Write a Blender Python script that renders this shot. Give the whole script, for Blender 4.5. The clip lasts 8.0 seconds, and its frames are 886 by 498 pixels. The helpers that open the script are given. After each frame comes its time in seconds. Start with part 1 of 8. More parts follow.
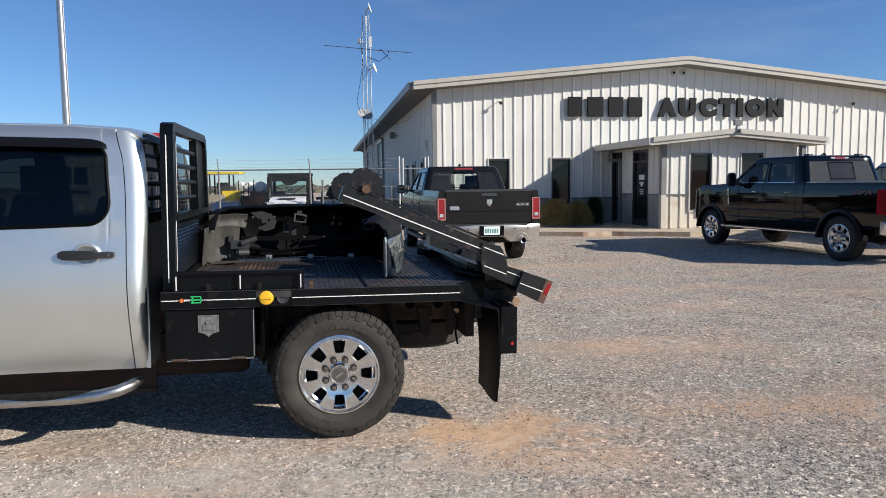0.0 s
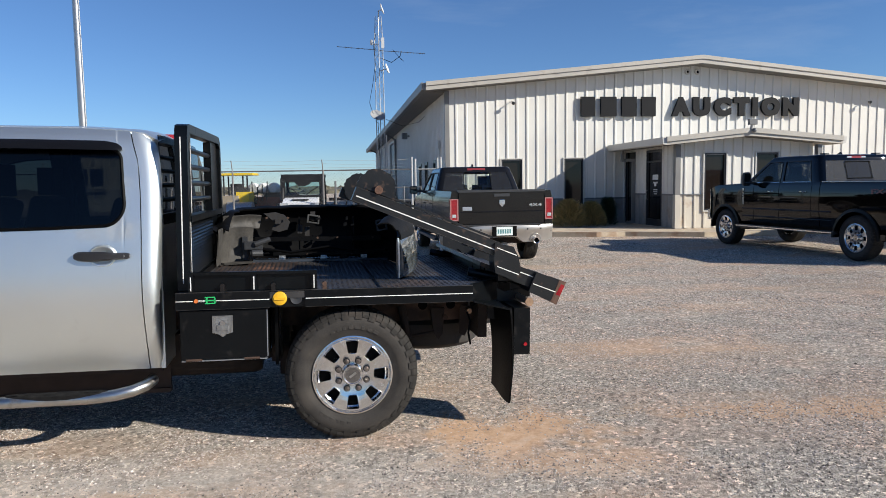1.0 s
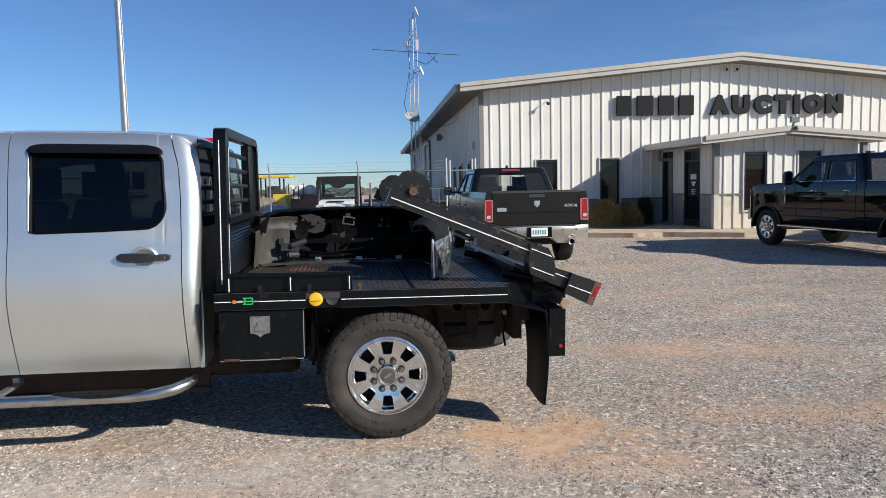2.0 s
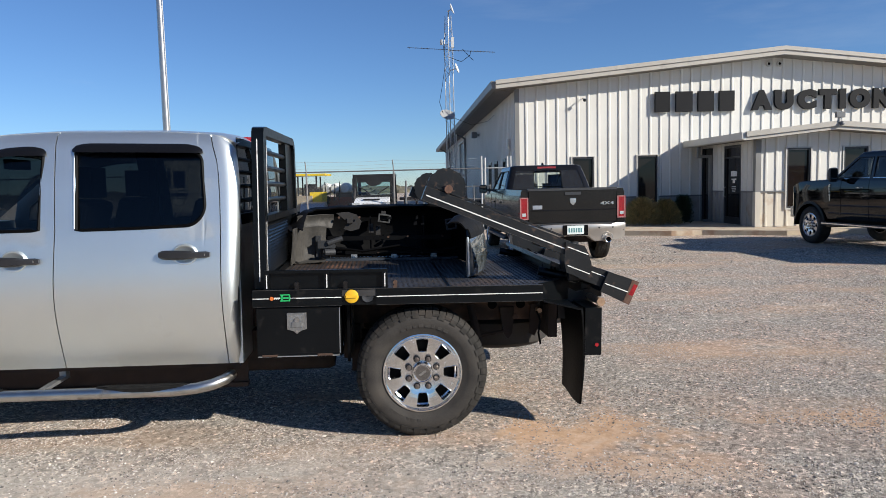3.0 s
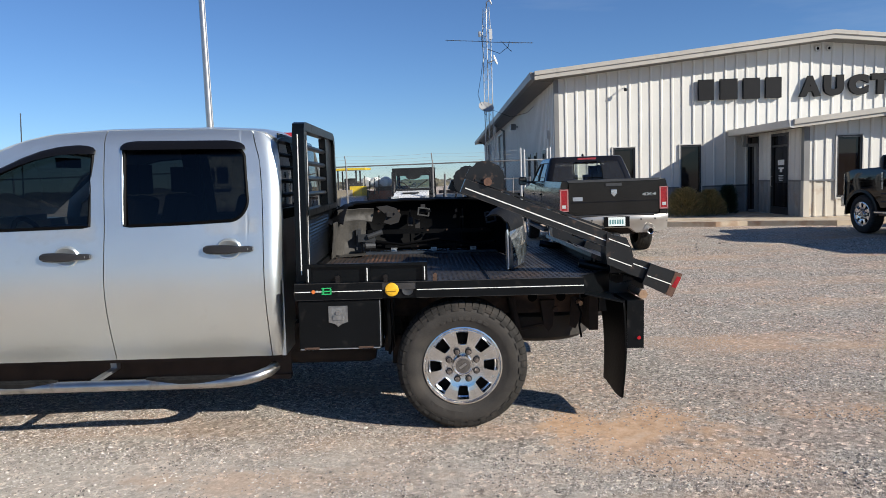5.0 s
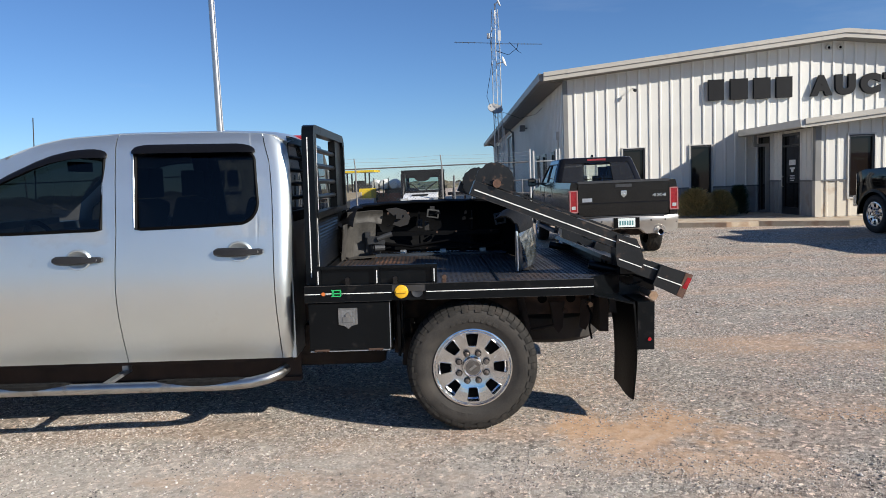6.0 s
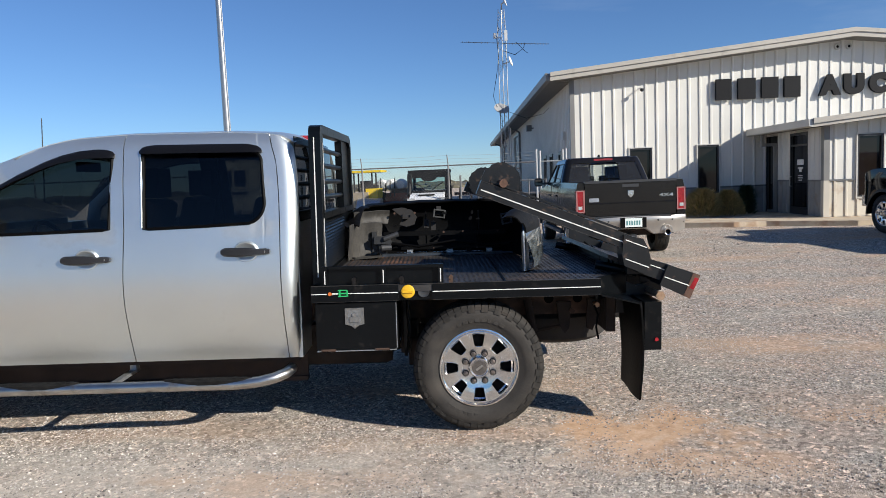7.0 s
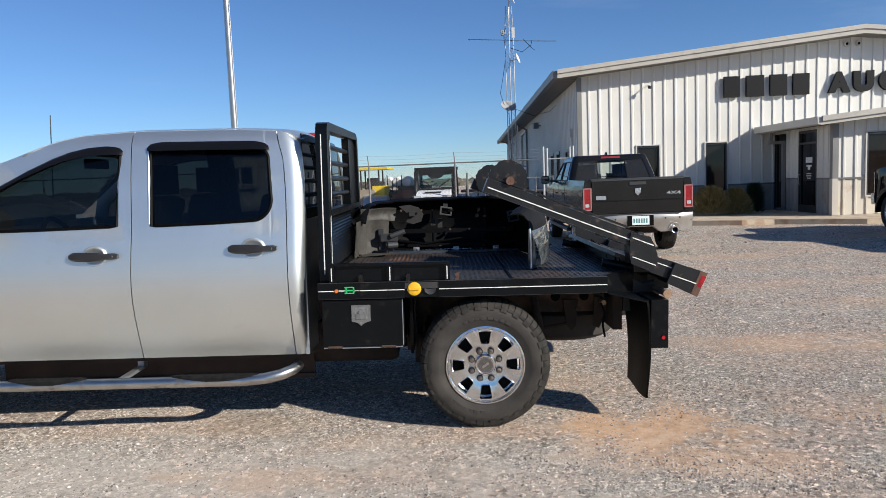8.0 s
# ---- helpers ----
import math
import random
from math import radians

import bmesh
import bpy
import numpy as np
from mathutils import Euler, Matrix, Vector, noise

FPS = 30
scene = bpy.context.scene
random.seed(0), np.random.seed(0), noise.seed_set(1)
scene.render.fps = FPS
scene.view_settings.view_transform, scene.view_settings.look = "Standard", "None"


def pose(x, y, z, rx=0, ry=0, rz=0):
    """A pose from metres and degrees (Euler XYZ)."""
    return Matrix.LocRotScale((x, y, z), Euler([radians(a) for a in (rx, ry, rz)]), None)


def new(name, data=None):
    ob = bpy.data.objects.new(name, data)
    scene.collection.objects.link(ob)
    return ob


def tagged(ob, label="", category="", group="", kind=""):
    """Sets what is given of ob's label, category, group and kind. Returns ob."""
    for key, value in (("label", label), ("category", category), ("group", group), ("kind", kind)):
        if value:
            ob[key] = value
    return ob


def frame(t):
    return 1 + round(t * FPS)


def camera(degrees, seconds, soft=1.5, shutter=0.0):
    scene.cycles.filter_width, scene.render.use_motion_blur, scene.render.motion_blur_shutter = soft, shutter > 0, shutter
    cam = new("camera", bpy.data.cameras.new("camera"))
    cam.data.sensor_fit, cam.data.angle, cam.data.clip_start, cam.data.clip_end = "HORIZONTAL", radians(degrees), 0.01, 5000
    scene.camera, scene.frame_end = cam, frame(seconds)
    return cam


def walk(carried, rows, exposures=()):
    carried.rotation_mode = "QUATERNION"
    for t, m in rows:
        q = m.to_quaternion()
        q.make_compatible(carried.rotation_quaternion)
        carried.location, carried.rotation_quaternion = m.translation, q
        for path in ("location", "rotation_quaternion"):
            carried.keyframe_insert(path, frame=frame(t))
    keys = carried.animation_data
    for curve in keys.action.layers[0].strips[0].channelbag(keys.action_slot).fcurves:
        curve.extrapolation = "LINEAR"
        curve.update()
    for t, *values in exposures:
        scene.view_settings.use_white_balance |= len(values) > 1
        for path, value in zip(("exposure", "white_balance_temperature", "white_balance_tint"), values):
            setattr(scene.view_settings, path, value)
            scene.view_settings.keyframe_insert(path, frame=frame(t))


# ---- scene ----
# World: x along the flatbed truck towards its rear, y away from the camera, z up. The eye stands still and pans.
cam = camera(64.4, 8.0, soft=0.6)
EYE = (0.0, 0.0, 1.56)
# seconds, yaw, pitch, roll in degrees
TURNS = [
    (0.0, -6.382, -5.268, -0.739), (0.5, -6.032, -5.251, -0.796), (1.0, -5.345, -5.207, -0.916),
    (1.5, -4.100, -5.148, -1.078), (2.0, -2.525, -5.058, -1.262), (3.5, 1.447, -5.339, -1.513),
    (4.0, 2.291, -5.543, -1.733), (4.5, 2.990, -5.656, -1.865), (5.0, 3.585, -5.649, -2.084),
    (6.5, 4.615, -5.414, -2.423), (7.0, 4.879, -5.450, -2.413), (7.5, 5.163, -5.526, -2.375),
    (8.0, 5.421, -5.639, -2.315),
]


def aim(yaw, pitch, roll):
    ahead = Matrix.Rotation(radians(yaw), 4, "Z") @ Matrix.Rotation(radians(90 + pitch), 4, "X")
    return Matrix.Translation(EYE) @ ahead @ Matrix.Rotation(radians(roll), 4, "Z")


walk(cam, [(t, aim(a, p, r)) for t, a, p, r in TURNS])

# ---- daylight ----
SUN_AZ, SUN_EL = -27.0, 26.0   # direction to the sun: degrees from +x towards +y, and above the horizon
to_sun = Vector((math.cos(radians(SUN_AZ)) * math.cos(radians(SUN_EL)),
                 math.sin(radians(SUN_AZ)) * math.cos(radians(SUN_EL)), math.sin(radians(SUN_EL))))
sun = new("sun", bpy.data.lights.new("sun", "SUN"))
sun.data.energy, sun.data.angle, sun.data.color = 5.0, radians(0.53), (1.0, 0.955, 0.875)
sun.matrix_world = Matrix.Translation((0, 0, 30)) @ to_sun.to_track_quat("Z", "Y").to_matrix().to_4x4()

world = bpy.data.worlds.new("sky")
scene.world = world
world.use_nodes = True
wn, wl = world.node_tree.nodes, world.node_tree.links
sky = wn.new("ShaderNodeTexSky")
sky.sky_type, sky.sun_disc = "NISHITA", False
sky.sun_elevation, sky.sun_rotation = radians(SUN_EL), radians(90 - SUN_AZ)
sky.altitude, sky.air_density, sky.dust_density, sky.ozone_density = 300, 0.9, 0.0, 4.6
tone = wn.new("ShaderNodeMix")
tone.data_type, tone.blend_type = "RGBA", "MULTIPLY"
tone.inputs[0].default_value, tone.inputs[7].default_value = 1.0, (0.80, 0.96, 1.16, 1.0)
wl.new(sky.outputs[0], tone.inputs[6])
# thin high cirrus
where = wn.new("ShaderNodeTexCoord")
pull = wn.new("ShaderNodeMapping")
pull.inputs["Scale"].default_value, pull.inputs["Rotation"].default_value = (1.2, 3.0, 9.0), (0.0, 0.25, 0.3)
wl.new(where.outputs["Generated"], pull.inputs["Vector"])
wisp = wn.new("ShaderNodeTexNoise")
wisp.inputs["Scale"].default_value, wisp.inputs["Detail"].default_value, wisp.inputs["Roughness"].default_value = 1.6, 7.0, 0.6
wl.new(pull.outputs[0], wisp.inputs["Vector"])
thin = wn.new("ShaderNodeMapRange")
for i, v in enumerate((0.60, 0.88, 0.0, 0.13)):
    thin.inputs[i + 1].default_value = v
wl.new(wisp.outputs["Fac"], thin.inputs[0])
veil = wn.new("ShaderNodeMix")
veil.data_type = "RGBA"
veil.inputs[7].default_value = (7.5, 8.3, 9.0, 1.0)
wl.new(thin.outputs[0], veil.inputs[0])
wl.new(tone.outputs[2], veil.inputs[6])
wl.new(veil.outputs[2], wn["Background"].inputs[0])
wn["Background"].inputs[1].default_value = 0.072
scene.view_settings.exposure = 0.45


# ---- mesh tools ----
def part(name, bm, material, parent=None, label="", smooth=None, bevel=0.0, seg=2):
    """Links a bmesh as one mesh object, under a thing or a part if one is given."""
    if bevel:
        sharp = [e for e in bm.edges if len(e.link_faces) == 2 and e.calc_face_angle(0) > 0.5]
        bmesh.ops.bevel(bm, geom=sharp, offset=bevel, segments=seg, profile=0.6, affect="EDGES", clamp_overlap=True)
    bmesh.ops.recalc_face_normals(bm, faces=bm.faces)
    me = bpy.data.meshes.new(name)
    if smooth is not None:
        for f in bm.faces:
            f.smooth = True
        for e in bm.edges:
            if len(e.link_faces) != 2 or e.calc_face_angle(0) > radians(smooth):
                e.smooth = False
    bm.to_mesh(me)
    bm.free()
    me.materials.append(material)
    ob = new(name, me)
    ob.parent = parent
    if label:
        ob["label"] = label
    return ob


def thing(name, label, category, at=(0, 0, 0), turn=0.0, group="", kind=""):
    ob = new(name)
    ob.empty_display_size = 0.2
    ob.matrix_world = pose(*at, 0, 0, turn)
    return tagged(ob, label, category, group, kind)


def box(bm, x0, x1, y0, y1, z0, z1, m=None):
    vs = [bm.verts.new((x, y, z)) for x in (x0, x1) for y in (y0, y1) for z in (z0, z1)]
    for q in ((0, 1, 3, 2), (4, 6, 7, 5), (0, 4, 5, 1), (2, 3, 7, 6), (0, 2, 6, 4), (1, 5, 7, 3)):
        bm.faces.new([vs[i] for i in q])
    if m is not None:
        bmesh.ops.transform(bm, matrix=m, verts=vs)
    return vs


def boxes(*sizes):
    bm = bmesh.new()
    for s in sizes:
        box(bm, *s)
    return bm


def prism(bm, poly, axis, a, b, m=None):
    """Extrudes a closed outline along an axis; the outline is given in the two other axes, in order."""
    def at(p, h):
        return {"x": (h, p[0], p[1]), "y": (p[0], h, p[1]), "z": (p[0], p[1], h)}[axis]
    lo, hi = [bm.verts.new(at(p, a)) for p in poly], [bm.verts.new(at(p, b)) for p in poly]
    n = len(poly)
    bm.faces.new(lo)
    bm.faces.new(hi[::-1])
    for i in range(n):
        bm.faces.new((lo[i], hi[i], hi[(i + 1) % n], lo[(i + 1) % n]))
    if m is not None:
        bmesh.ops.transform(bm, matrix=m, verts=lo + hi)
    return lo + hi


def rod(bm, a, b, r, r2=None, seg=12, caps=True):
    a, b = Vector(a), Vector(b)
    q = (b - a).to_track_quat("Z", "Y")
    r2 = r if r2 is None else r2
    rings = [[bm.verts.new(c + q @ Vector((rr * math.cos(i * math.tau / seg), rr * math.sin(i * math.tau / seg), 0)))
              for i in range(seg)] for c, rr in ((a, r), (b, r2))]
    for i in range(seg):
        j = (i + 1) % seg
        bm.faces.new((rings[0][i], rings[0][j], rings[1][j], rings[1][i]))
    if caps:
        bm.faces.new(rings[0][::-1])
        bm.faces.new(rings[1])
    return rings[0] + rings[1]


def tube(bm, pts, r, seg=8, closed=False):
    """A round bar that follows points."""
    pts = [Vector(p) for p in pts]
    n, rings, ref = len(pts), [], None
    for i, p in enumerate(pts):
        d = (pts[(i + 1) % n] - pts[i - 1]) if closed else (pts[min(i + 1, n - 1)] - pts[max(i - 1, 0)])
        d.normalize()
        if ref is None:
            ref = d.orthogonal().normalized()
        ref = (ref - d * ref.dot(d)).normalized()
        side = d.cross(ref)
        rr = r[i] if isinstance(r, (list, tuple)) else r
        rings.append([bm.verts.new(p + rr * (math.cos(k * math.tau / seg) * ref + math.sin(k * math.tau / seg) * side)) for k in range(seg)])
    for i in range(n if closed else n - 1):
        a, b = rings[i], rings[(i + 1) % n]
        for k in range(seg):
            bm.faces.new((a[k], a[(k + 1) % seg], b[(k + 1) % seg], b[k]))
    if not closed:
        bm.faces.new(rings[0][::-1])
        bm.faces.new(rings[-1])


def loft(bm, rings, closed=True, caps=True):
    """Skins rows of points; each row closed or open."""
    vs = [[bm.verts.new(p) for p in ring] for ring in rings]
    n = len(vs[0])
    for a, b in zip(vs, vs[1:]):
        for k in range(n if closed else n - 1):
            bm.faces.new((a[k], a[(k + 1) % n], b[(k + 1) % n], b[k]))
    if closed and caps:
        bm.faces.new(vs[0][::-1])
        bm.faces.new(vs[-1])
    return vs


def lathe(bm, profile, axis="y", seg=48, at=(0, 0, 0)):
    """Turns a closed profile of (radius, along) round an axis."""
    rings = []
    for k in range(seg):
        c, s = math.cos(k * math.tau / seg), math.sin(k * math.tau / seg)
        ring = []
        for r, h in profile:
            p = {"y": (r * c, h, r * s), "z": (r * c, r * s, h), "x": (h, r * c, r * s)}[axis]
            ring.append(bm.verts.new((p[0] + at[0], p[1] + at[1], p[2] + at[2])))
        rings.append(ring)
    n = len(profile)
    for k in range(seg):
        a, b = rings[k], rings[(k + 1) % seg]
        for i in range(n):
            j = (i + 1) % n
            if profile[i][0] < 1e-6 and profile[j][0] < 1e-6:
                continue
            bm.faces.new((a[i], a[j], b[j], b[i]))
    bmesh.ops.remove_doubles(bm, verts=bm.verts, dist=1e-6)


def setting(name, bm, material, label="", **kw):
    return tagged(part(name, bm, material, None, **kw), label, "", "", "structure")


# ---- materials ----
def shade(name, color, rough=0.5, metal=0.0, vary=0.0, scale=5.0, fine=0.0, fine_scale=80.0, bump=0.0, bump_scale=60.0,
          coat=0.0, dirt=None, dirt_amount=0.0, dirt_scale=3.0, rough_vary=0.0, spec=0.5, random_tint=0.0):
    """A surface with broad variation, fine grain, relief and stains of another colour, all at real size."""
    m = bpy.data.materials.new(name)
    m.use_nodes = True
    n, l = m.node_tree.nodes, m.node_tree.links
    b = n["Principled BSDF"]
    b.inputs["Base Color"].default_value = (*color, 1)
    b.inputs["Roughness"].default_value, b.inputs["Metallic"].default_value = rough, metal
    b.inputs["Coat Weight"].default_value, b.inputs["Coat Roughness"].default_value = coat, 0.05
    b.inputs["Specular IOR Level"].default_value = spec
    pos = n.new("ShaderNodeNewGeometry").outputs["Position"]

    def wave(sc, detail=4.0):
        t = n.new("ShaderNodeTexNoise")
        t.inputs["Scale"].default_value, t.inputs["Detail"].default_value = sc, detail
        l.new(pos, t.inputs["Vector"])
        return t.outputs["Fac"]

    def ramp(fac, lo, hi, a, c):
        r = n.new("ShaderNodeMapRange")
        for i, v in enumerate((lo, hi, a, c)):
            r.inputs[i + 1].default_value = v
        l.new(fac, r.inputs[0])
        return r.outputs[0]

    def mix(kind, fac, a, c):
        x = n.new("ShaderNodeMix")
        x.data_type, x.blend_type = "RGBA", kind
        for sock, v in ((x.inputs[0], fac), (x.inputs[6], a), (x.inputs[7], c)):
            if hasattr(v, "links"):
                l.new(v, sock)
            else:
                sock.default_value = v
        return x.outputs[2]

    col = (*color, 1)
    if vary:
        col = mix("MULTIPLY", 1.0, col, mix("MIX", ramp(wave(scale), 0.3, 0.7, 0, 1), (1 - vary,) * 3 + (1,), (1 + vary,) * 3 + (1,)))
    if fine:
        col = mix("MULTIPLY", 1.0, col, mix("MIX", ramp(wave(fine_scale, 2.0), 0.3, 0.7, 0, 1), (1 - fine,) * 3 + (1,), (1 + fine,) * 3 + (1,)))
    if random_tint:
        info = n.new("ShaderNodeObjectInfo").outputs["Random"]
        col = mix("MULTIPLY", 1.0, col, mix("MIX", info, (1 - random_tint,) * 3 + (1,), (1 + random_tint,) * 3 + (1,)))
    if dirt is not None:
        k = ramp(wave(dirt_scale, 8.0), 0.62 - dirt_amount * 0.4, 0.72 - dirt_amount * 0.3, 0, min(1, 0.5 + dirt_amount))
        col = mix("MIX", k, col, (*dirt, 1))
        l.new(ramp(k, 0, 1, rough, min(0.9, rough + 0.35)), b.inputs["Roughness"])
    elif rough_vary:
        l.new(ramp(wave(scale * 2), 0.3, 0.7, max(0.02, rough - rough_vary), rough + rough_vary), b.inputs["Roughness"])
    if hasattr(col, "links"):
        l.new(col, b.inputs["Base Color"])
    if bump:
        bp = n.new("ShaderNodeBump")
        bp.inputs["Strength"].default_value, bp.inputs["Distance"].default_value = 1.0, bump
        l.new(wave(bump_scale, 5.0), bp.inputs["Height"])
        l.new(bp.outputs[0], b.inputs["Normal"])
    return m


SILVER = shade("silver_paint", (0.765, 0.808, 0.80), 0.42, 0.93, vary=0.02, scale=3, fine=0.03, fine_scale=900, coat=0.35, dirt=(0.42, 0.38, 0.33), dirt_amount=0.04, dirt_scale=1.7)
BLACK_STEEL = shade("black_painted_steel", (0.0026, 0.0034, 0.0042), 0.3, 0.0, vary=0.25, scale=4, bump=0.0005, bump_scale=70, dirt=(0.02, 0.017, 0.015), dirt_amount=0.02, dirt_scale=14, spec=0.22)
WORN_STEEL = shade("worn_black_steel", (0.0095, 0.0098, 0.0102), 0.38, 0.0, vary=0.3, scale=5, bump=0.001, bump_scale=60, dirt=(0.085, 0.05, 0.034), dirt_amount=0.075, dirt_scale=26, spec=0.42)
RUST = shade("rusty_steel", (0.11, 0.055, 0.035), 0.8, vary=0.35, scale=8, fine=0.2, bump=0.002, bump_scale=90)
UNDER = shade("dirty_underbody", (0.022, 0.014, 0.010), 0.85, vary=0.35, scale=9, bump=0.003, bump_scale=40)
WHITE_TAPE = shade("white_line_paint", (0.75, 0.74, 0.7), 0.5, vary=0.1, scale=30, dirt=(0.25, 0.22, 0.2), dirt_amount=0.2, dirt_scale=30)
YELLOW = shade("yellow_plastic", (0.75, 0.42, 0.02), 0.4, vary=0.05, scale=20)
GREEN = shade("green_decal", (0.02, 0.42, 0.12), 0.4)
ORANGE = shade("orange_decal", (0.6, 0.15, 0.03), 0.5)
TREAD = shade("tyre_tread_rubber", (0.027, 0.0245, 0.0215), 0.8, vary=0.3, scale=14, fine=0.2, fine_scale=200, dirt=(0.06, 0.05, 0.042), dirt_amount=0.12, dirt_scale=9, bump=0.0006, spec=0.25)
RUBBER = shade("tyre_rubber", (0.036, 0.032, 0.028), 0.75, vary=0.25, scale=9, fine=0.2, fine_scale=200, dirt=(0.065, 0.056, 0.047), dirt_amount=0.18, dirt_scale=3, bump=0.0006, spec=0.3)
FLAP = shade("black_rubber_flap", (0.0026, 0.0026, 0.0028), 0.5, vary=0.2, scale=10, bump=0.001, spec=0.07)
CHROME = shade("polished_alloy", (0.76, 0.755, 0.74), 0.2, 1.0, vary=0.08, scale=14, rough_vary=0.08)
DULL_METAL = shade("dull_galvanised_steel", (0.45, 0.46, 0.47), 0.42, 0.8, vary=0.12, scale=12)
STAINLESS = shade("brushed_stainless", (0.50, 0.49, 0.47), 0.3, 1.0, vary=0.15, scale=9, dirt=(0.20, 0.15, 0.11), dirt_amount=0.08, dirt_scale=10)
HANDLE = shade("satin_handle_plastic", (0.022, 0.022, 0.024), 0.32, vary=0.1, scale=20, spec=0.4)
DARK_PLASTIC = shade("dark_grey_plastic", (0.03, 0.031, 0.033), 0.5, vary=0.1, scale=20, bump=0.0003, bump_scale=400)
BLACK_GLOSS = shade("black_gloss_paint", (0.0012, 0.0012, 0.0015), 0.035, 0.0, spec=0.42, fine=0.1, fine_scale=500)
GREY_GLOSS = shade("dark_grey_pearl_paint", (0.009, 0.0084, 0.0078), 0.16, 0.0, coat=0.2, spec=0.35, vary=0.2, scale=2)
DEEP = shade("dark_cavity", (0.006, 0.006, 0.006), 0.9, spec=0.05)
RED_LENS = shade("red_lens", (0.26, 0.006, 0.012), 0.12, vary=0.4, scale=30, coat=0.8)
CLEAR_LENS = shade("clear_lens", (0.62, 0.66, 0.68), 0.12, 0.5, vary=0.2, scale=25, coat=1.0)


# ---- ground ----
def ground_material():
    m = bpy.data.materials.new("gravel_and_red_dirt")
    m.use_nodes = True
    n, l = m.node_tree.nodes, m.node_tree.links
    b = n["Principled BSDF"]
    pos = n.new("ShaderNodeNewGeometry").outputs["Position"]

    def noise_at(scale, detail=4.0, rough=0.55):
        t = n.new("ShaderNodeTexNoise")
        t.inputs["Scale"].default_value, t.inputs["Detail"].default_value, t.inputs["Roughness"].default_value = scale, detail, rough
        l.new(pos, t.inputs["Vector"])
        return t.outputs["Fac"]

    def cells(scale):
        t = n.new("ShaderNodeTexVoronoi")
        t.inputs["Scale"].default_value = scale
        l.new(pos, t.inputs["Vector"])
        return t

    def ramp(fac, stops):
        r = n.new("ShaderNodeValToRGB")
        while len(r.color_ramp.elements) < len(stops):
            r.color_ramp.elements.new(0.5)
        for e, (p, c) in zip(r.color_ramp.elements, stops):
            e.position, e.color = p, (*c, 1)
        l.new(fac, r.inputs[0])
        return r.outputs[0]

    def mix(kind, fac, a, c):
        x = n.new("ShaderNodeMix")
        x.data_type, x.blend_type = "RGBA", kind
        for sock, v in ((x.inputs[0], fac), (x.inputs[6], a), (x.inputs[7], c)):
            if hasattr(v, "links"):
                l.new(v, sock)
            else:
                sock.default_value = v
        return x.outputs[2]

    def span(fac, lo, hi, a=0.0, c=1.0):
        r = n.new("ShaderNodeMapRange")
        for i, v in enumerate((lo, hi, a, c)):
            r.inputs[i + 1].default_value = v
        l.new(fac, r.inputs[0])
        return r.outputs[0]

    stone = cells(85)
    grit = cells(220)
    grey = ramp(stone.outputs["Color"], [(0.0, (0.237, 0.214, 0.185)), (0.45, (0.399, 0.355, 0.302)), (0.8, (0.532, 0.482, 0.414)), (1.0, (0.741, 0.682, 0.587))])
    dust = ramp(grit.outputs["Color"], [(0.0, (0.294, 0.232, 0.190)), (0.6, (0.494, 0.391, 0.315)), (1.0, (0.646, 0.537, 0.440))])
    cover = span(noise_at(1.1, 6, 0.65), 0.42, 0.60)
    col = mix("MIX", cover, grey, dust)
    col = mix("MULTIPLY", 0.9, col, ramp(noise_at(16, 3, 0.7), [(0.34, (0.72, 0.71, 0.70)), (0.5, (1.0, 1.0, 1.0)), (0.68, (1.26, 1.25, 1.23))]))
    col = mix("MULTIPLY", 0.85, col, ramp(cells(46).outputs["Color"], [(0.12, (0.40, 0.39, 0.38)), (0.45, (0.95, 0.94, 0.93)), (0.7, (1.1, 1.09, 1.08)), (0.92, (2.15, 2.12, 2.08))]))
    bare = n.new("ShaderNodeValue").outputs[0]
    bare.default_value = 0.0
    red = ramp(noise_at(11, 8, 0.7), [(0.25, (0.41, 0.235, 0.128)), (0.5, (0.60, 0.385, 0.232)), (0.75, (0.74, 0.53, 0.365))])
    stretch = n.new("ShaderNodeMapping")
    stretch.inputs["Scale"].default_value = (0.35, 1.0, 1.0)
    l.new(pos, stretch.inputs["Vector"])
    streak = n.new("ShaderNodeTexNoise")
    streak.inputs["Scale"].default_value, streak.inputs["Detail"].default_value = 0.9, 6
    l.new(stretch.outputs[0], streak.inputs["Vector"])
    col = mix("MIX", span(streak.outputs["Fac"], 0.52, 0.68, 0, 0.6), col, red)
    # bare red clay beside the rear wheel, and a second scrape further out
    pale = ramp(noise_at(14, 8, 0.75), [(0.25, (0.40, 0.355, 0.30)), (0.5, (0.56, 0.505, 0.43)), (0.75, (0.68, 0.62, 0.535))])
    for cx, cy, rx, ry, amount, hue in ((0.80, 4.28, 0.62, 0.40, 0.9, red), (1.0, 3.8, 0.7, 0.26, 0.6, red), (2.95, 4.45, 0.85, 0.26, 0.75, red), (2.0, 4.55, 0.9, 0.16, 0.3, red), (2.6, 6.6, 1.2, 0.22, 0.3, red), (-1.9, 3.55, 2.8, 0.6, 0.5, pale), (-1.2, 3.55, 0.8, 0.16, 0.35, red), (-0.4, 3.1, 1.2, 0.25, 0.5, pale), (4.2, 8.3, 1.4, 0.3, 0.3, red)):
        shift = n.new("ShaderNodeMapping")
        shift.inputs["Location"].default_value = (-cx / rx, -cy / ry, 0)
        shift.inputs["Scale"].default_value = (1 / rx, 1 / ry, 0)
        l.new(pos, shift.inputs["Vector"])
